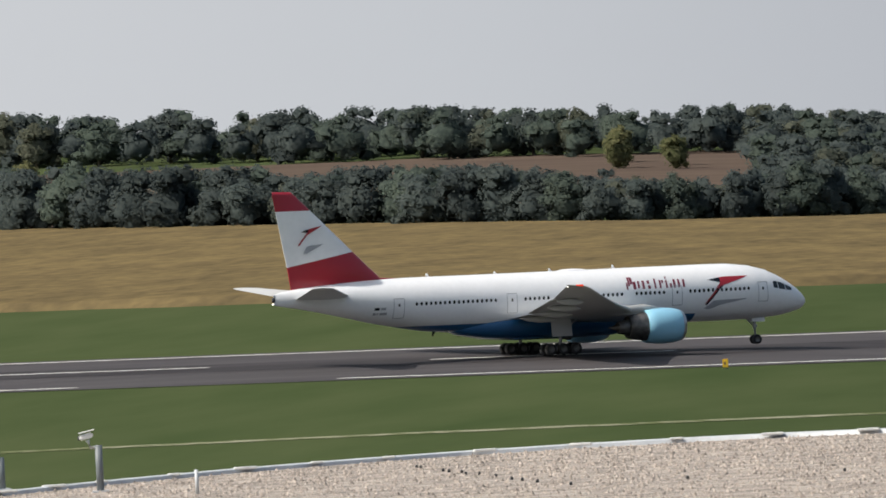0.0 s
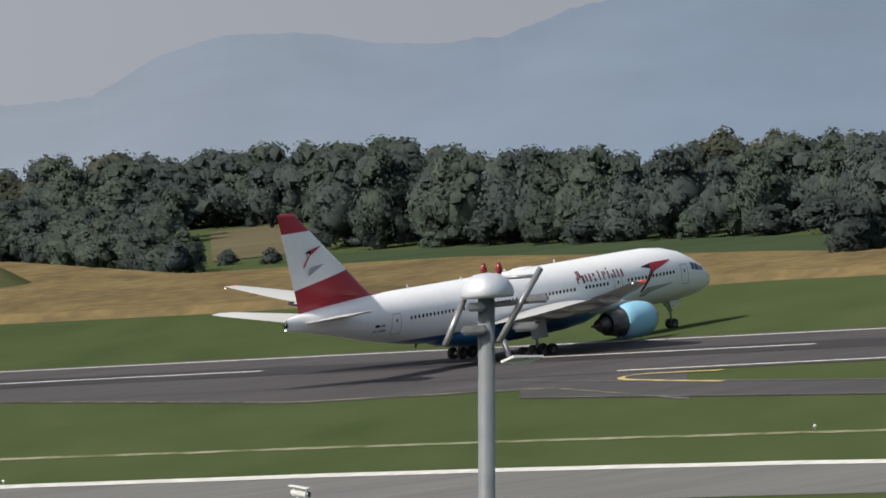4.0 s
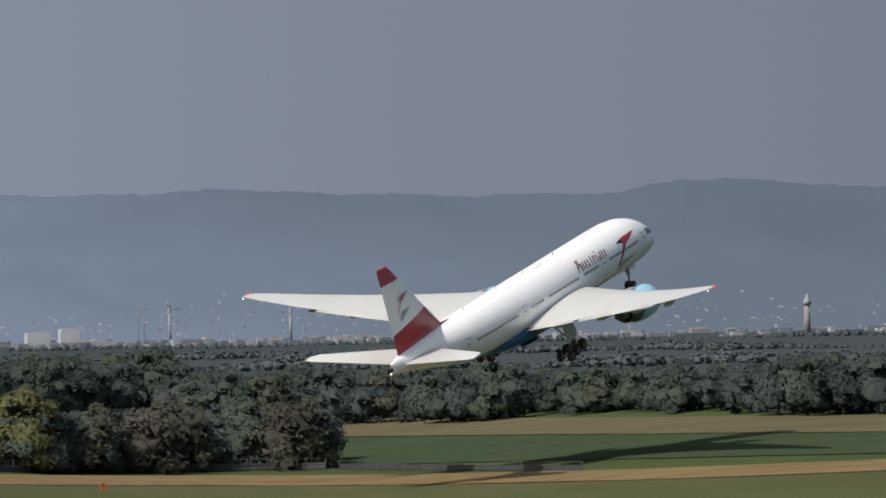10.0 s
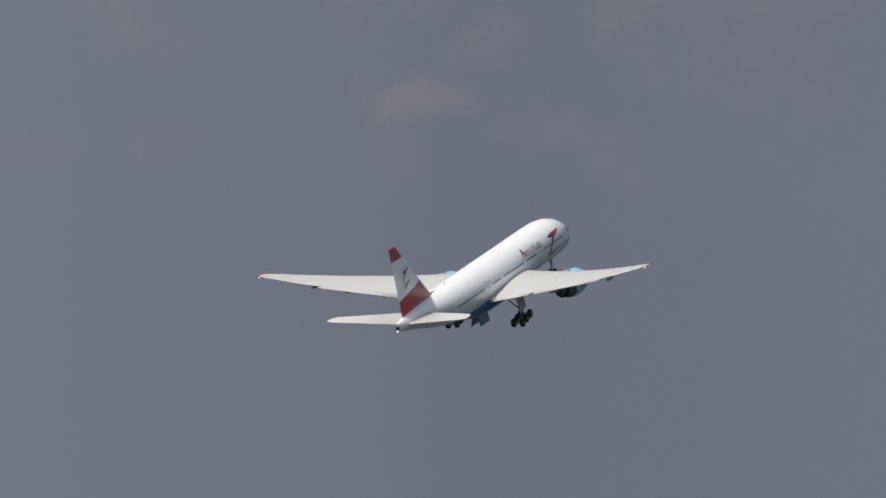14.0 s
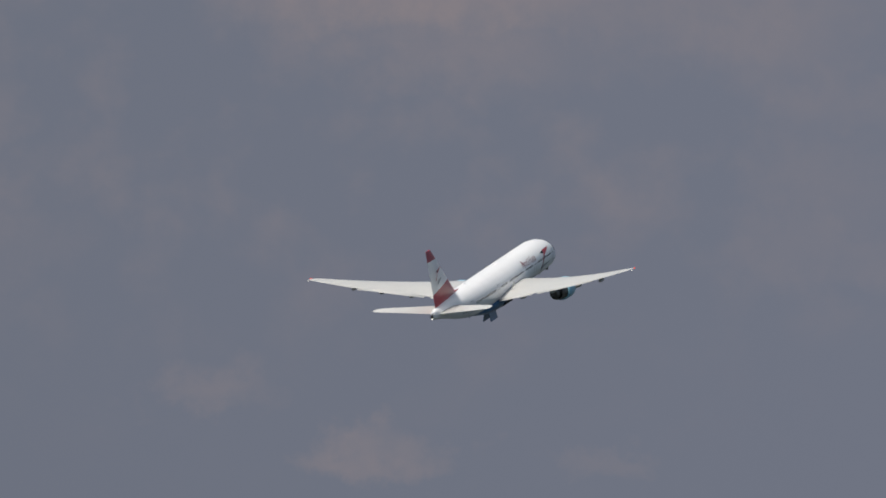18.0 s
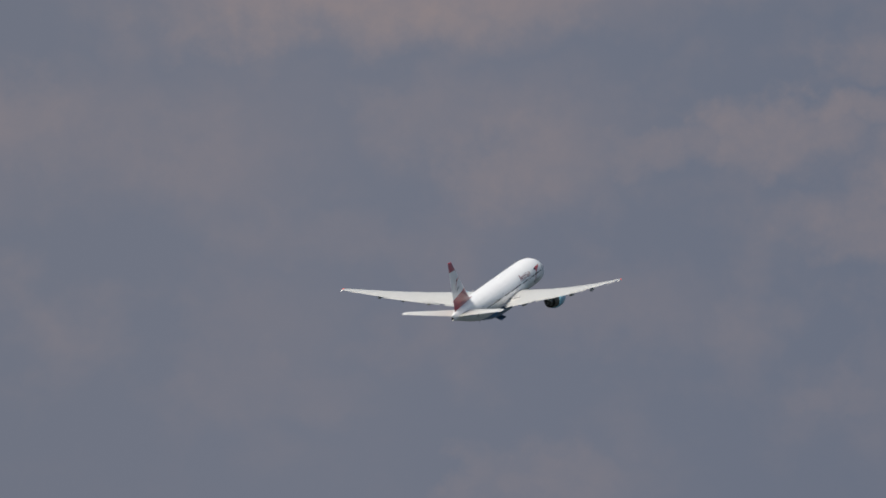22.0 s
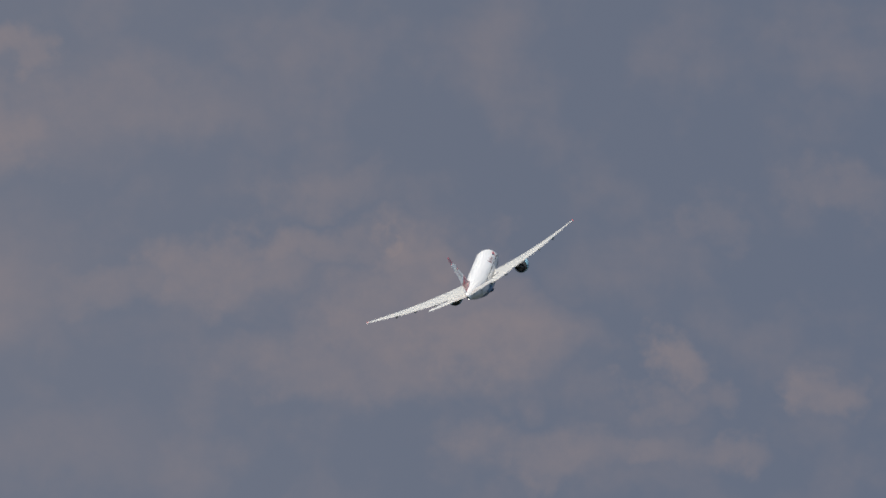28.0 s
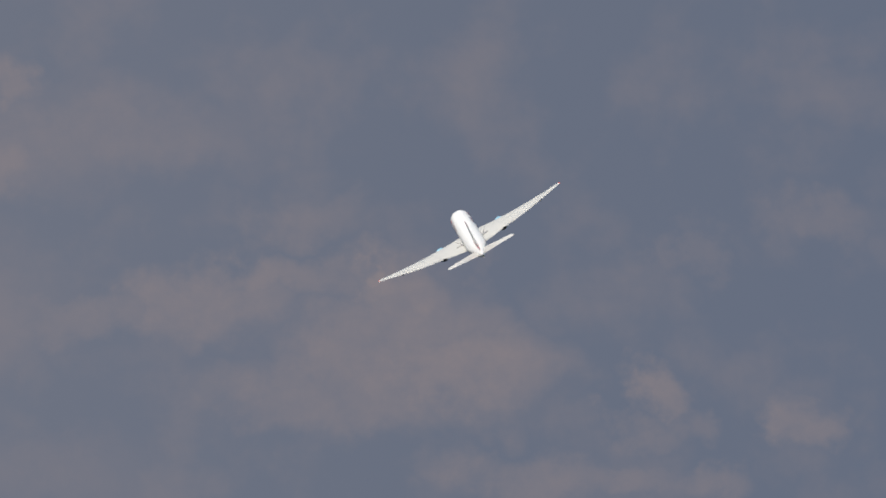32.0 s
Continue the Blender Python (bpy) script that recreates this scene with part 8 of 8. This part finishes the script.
# ---------------------------------------------------------------- what moves
# seconds, place (metres), turn (degrees)
FLIGHT = [
    (0, -269.32, 1378.52, 2.83, 0.61, 0.81, 35.23),
    (0.5, -239.71, 1418.80, 1.48, 0.69, 0.74, 37.13),
    (1, -209.13, 1458.92, 0.14, 0.79, 0.60, 38.96),
    (1.5, -180.33, 1509.13, -1.52, 0.92, 0.30, 40.62),
    (2, -148.70, 1540.84, -2.52, 1.09, -0.15, 41.92),
    (2.5, -111.69, 1509.49, -2.27, 1.27, -0.72, 42.80),
    (3, -75.20, 1455.31, -1.80, 1.40, -1.49, 43.54),
    (3.5, -41.47, 1417.65, -1.30, 1.45, -2.52, 44.33),
    (4, -8.79, 1371.91, -0.79, 1.41, -3.69, 44.97),
    (4.5, 22.65, 1288.17, -0.39, 1.28, -4.69, 45.35),
    (5, 49.63, 1238.27, 0.37, 1.11, -5.38, 45.66),
    (5.5, 73.89, 1195.58, 1.42, 0.97, -5.86, 46.02),
    (6, 97.17, 1165.23, 2.36, 0.87, -6.38, 46.40),
    (6.5, 121.59, 1152.22, 2.74, 0.87, -7.23, 46.78),
    (7, 155.98, 1213.43, 2.13, 1.03, -8.50, 47.05),
    (7.5, 187.93, 1255.92, 2.55, 1.26, -9.82, 47.12),
    (8, 219.03, 1292.83, 3.42, 1.51, -11.00, 47.08),
    (8.5, 250.06, 1330.20, 4.67, 1.77, -12.10, 47.05),
    (9, 281.12, 1367.82, 6.54, 1.72, -13.31, 47.07),
    (9.5, 312.98, 1408.02, 9.49, 0.99, -14.67, 47.21),
    (10, 345.11, 1449.43, 13.30, -0.16, -15.74, 47.53),
    (10.5, 377.11, 1491.42, 17.59, -1.16, -16.26, 47.98),
    (11, 409.09, 1533.99, 22.47, -1.70, -16.44, 48.33),
    (11.5, 440.88, 1576.57, 27.98, -1.76, -16.49, 48.44),
    (12, 472.80, 1620.17, 33.90, -1.56, -16.48, 48.40),
    (12.5, 505.08, 1666.30, 39.93, -1.19, -16.39, 48.28),
    (13, 538.09, 1713.07, 46.05, -0.81, -16.25, 48.14),
    (13.5, 572.17, 1747.90, 53.87, -0.68, -16.13, 48.08),
    (14, 603.21, 1786.70, 60.23, -0.77, -15.97, 48.06),
    (14.5, 635.32, 1827.52, 66.33, -0.91, -15.79, 48.04),
    (15, 668.79, 1870.49, 72.41, -1.07, -15.59, 48.03),
    (15.5, 703.86, 1915.72, 78.66, -1.23, -15.44, 48.04),
    (16, 735.66, 1956.81, 87.15, -1.40, -15.37, 48.05),
    (16.5, 766.70, 2000.85, 91.77, -1.59, -15.30, 48.07),
    (17, 800.42, 2046.57, 97.86, -1.62, -15.17, 48.08),
    (17.5, 833.05, 2086.72, 104.21, -1.34, -14.96, 48.07),
    (18, 863.23, 2130.27, 108.62, -0.91, -14.67, 48.09),
    (18.5, 895.85, 2175.42, 112.15, -0.49, -14.38, 48.14),
    (19, 928.82, 2223.15, 116.58, -0.27, -14.19, 48.20),
    (19.5, 959.77, 2263.14, 122.07, -0.43, -14.19, 48.27),
    (20, 993.96, 2303.84, 128.28, -0.79, -14.29, 48.35),
    (20.5, 1032.07, 2345.10, 133.88, -1.05, -14.35, 48.41),
    (21, 1063.48, 2386.56, 140.49, -1.08, -14.31, 48.43),
    (21.5, 1095.56, 2430.07, 143.60, -1.02, -14.21, 48.44),
    (22, 1129.50, 2474.92, 150.13, -0.96, -14.11, 48.42),
    (22.5, 1165.32, 2521.50, 154.54, -0.90, -14.02, 48.37),
    (23, 1204.49, 2569.14, 159.82, -1.26, -14.01, 48.40),
    (23.5, 1236.97, 2613.71, 166.93, -2.47, -14.13, 48.57),
    (24, 1272.07, 2659.34, 173.96, -4.12, -14.29, 48.78),
    (24.5, 1309.71, 2706.39, 177.33, -6.48, -14.38, 49.20),
    (25, 1343.92, 2751.09, 183.76, -10.26, -14.40, 50.10),
    (25.5, 1378.54, 2797.88, 190.17, -14.75, -14.38, 51.27),
    (26, 1413.86, 2846.73, 196.54, -19.25, -14.35, 52.44),
    (26.5, 1450.03, 2897.72, 202.89, -22.85, -14.34, 53.70),
    (27, 1481.35, 2941.11, 210.03, -24.65, -14.41, 55.13),
    (27.5, 1512.19, 2986.75, 216.18, -25.55, -14.53, 56.67),
    (28, 1542.74, 3034.60, 222.54, -26.30, -14.69, 58.24),
    (28.5, 1569.80, 3079.71, 228.02, -26.75, -14.88, 59.88),
    (29, 1597.72, 3126.17, 234.38, -27.05, -15.09, 61.53),
    (29.5, 1624.65, 3175.13, 240.05, -27.35, -15.30, 63.18),
    (30, 1651.61, 3226.01, 247.22, -27.65, -15.52, 64.82),
    (30.5, 1678.71, 3279.06, 252.87, -27.96, -15.72, 66.45),
    (31, 1705.53, 3334.48, 259.21, -28.36, -15.87, 68.06),
    (31.5, 1725.97, 3382.12, 265.12, -28.94, -15.96, 69.57),
    (32, 1747.40, 3430.99, 269.78, -29.62, -16.01, 70.99),
]


def motions():
    ahead = Vector((math.cos(radians(TAXI_HEADING)), math.sin(radians(TAXI_HEADING)), 0))
    walk(TAXIING, [(t, Matrix.Translation(TAXI_AT - Vector((0, 0, 19.0)) + ahead * d) @ Matrix.Rotation(radians(TAXI_HEADING), 4, "Z"))
                   for t, d in ((0, -31.5), (3, -18), (6, -4.5), (7, 0), (8, 4.5), (10, 13.5), (14, 27), (20, 38), (32, 42))])
    walk(AIRLINER, [(t, pose(x, y, z, rx, ry, rz)) for t, x, y, z, rx, ry, rz in FLIGHT])
    # wings bend up as they take the load
    for w, side in WINGS:
        rows = []
        for t, a in ((0, 4.3), (1.5, 4.2), (3, 2.6), (4.2, 2.0), (5.5, 0.6), (6.5, 0), (32, 0)):
            piv = Matrix.Translation((0, side * 3.0, 4.0))
            rows.append((t, piv @ Matrix.Rotation(-side * radians(a), 4, "X") @ piv.inverted()))
        walk(w, rows)
    for g, side, hinge in GEAR:
        rows = []
        start = 13.6 if side > 0 else 14.4
        for t, drop, a in ((0, 0, 0), (4.6, 0, 0), (5.8, 0.25, 0), (7, 0.75, 0), (start, 0.75, 0), (start + 1.2, 0.6, 25), (start + 3.2, 0.2, 62), (start + 6.5, 0.0, 84), (start + 9.0, 0.0, 90), (32, 0.0, 90)):
            tilt = 0 if t < 5.8 else -11 if a < 5 else -6
            rows.append((t, Matrix.Translation(hinge + Vector((0, 0, -drop + 0.9 * (a / 90)))) @ Matrix.Rotation(-side * radians(a), 4, "X") @ Matrix.Rotation(radians(tilt) * (1 - a / 90), 4, "Y")))
        walk(g, rows)
    ng, nh = NOSE_GEAR
    walk(ng, [(t, Matrix.Translation(nh + Vector((0, 0, up))) @ Matrix.Rotation(radians(a), 4, "Y")) for t, a, up in
              ((0, 0, 0), (3.0, 0, -0.1), (14.6, 0, -0.25), (16.2, -35, -0.1), (17.8, -70, 0.2), (19.5, -88, 0.5), (32, -88, 0.5))])
    a, b, c = [(0.9803, 3.8763, 30.1165), (1.0119, 3.8686, 30.099), (1.0435, 3.8596, 30.1225)]
    walk(INSECT, [(0, pose(-1.5, -3.0, 32.5)), (11.6, pose(-0.5, -1.5, 32.0)), (11.9, pose(*a)), (12.0, pose(*b)), (12.1, pose(*c)), (12.4, pose(1.0, -1.5, 33.0)), (32, pose(2.0, -3.0, 34.0))])
    for d, side in DOORS:
        at = Vector((-2.2, side * 0.35, 1.9))
        rows = [(t, Matrix.Translation(at) @ Matrix.Rotation(-side * radians(a), 4, "X")) for t, a in ((0, 0), (11.6, 0), (12.6, 78), (19.5, 78), (22.5, 12), (23.5, 0), (32, 0))]
        walk(d, rows)


motions()
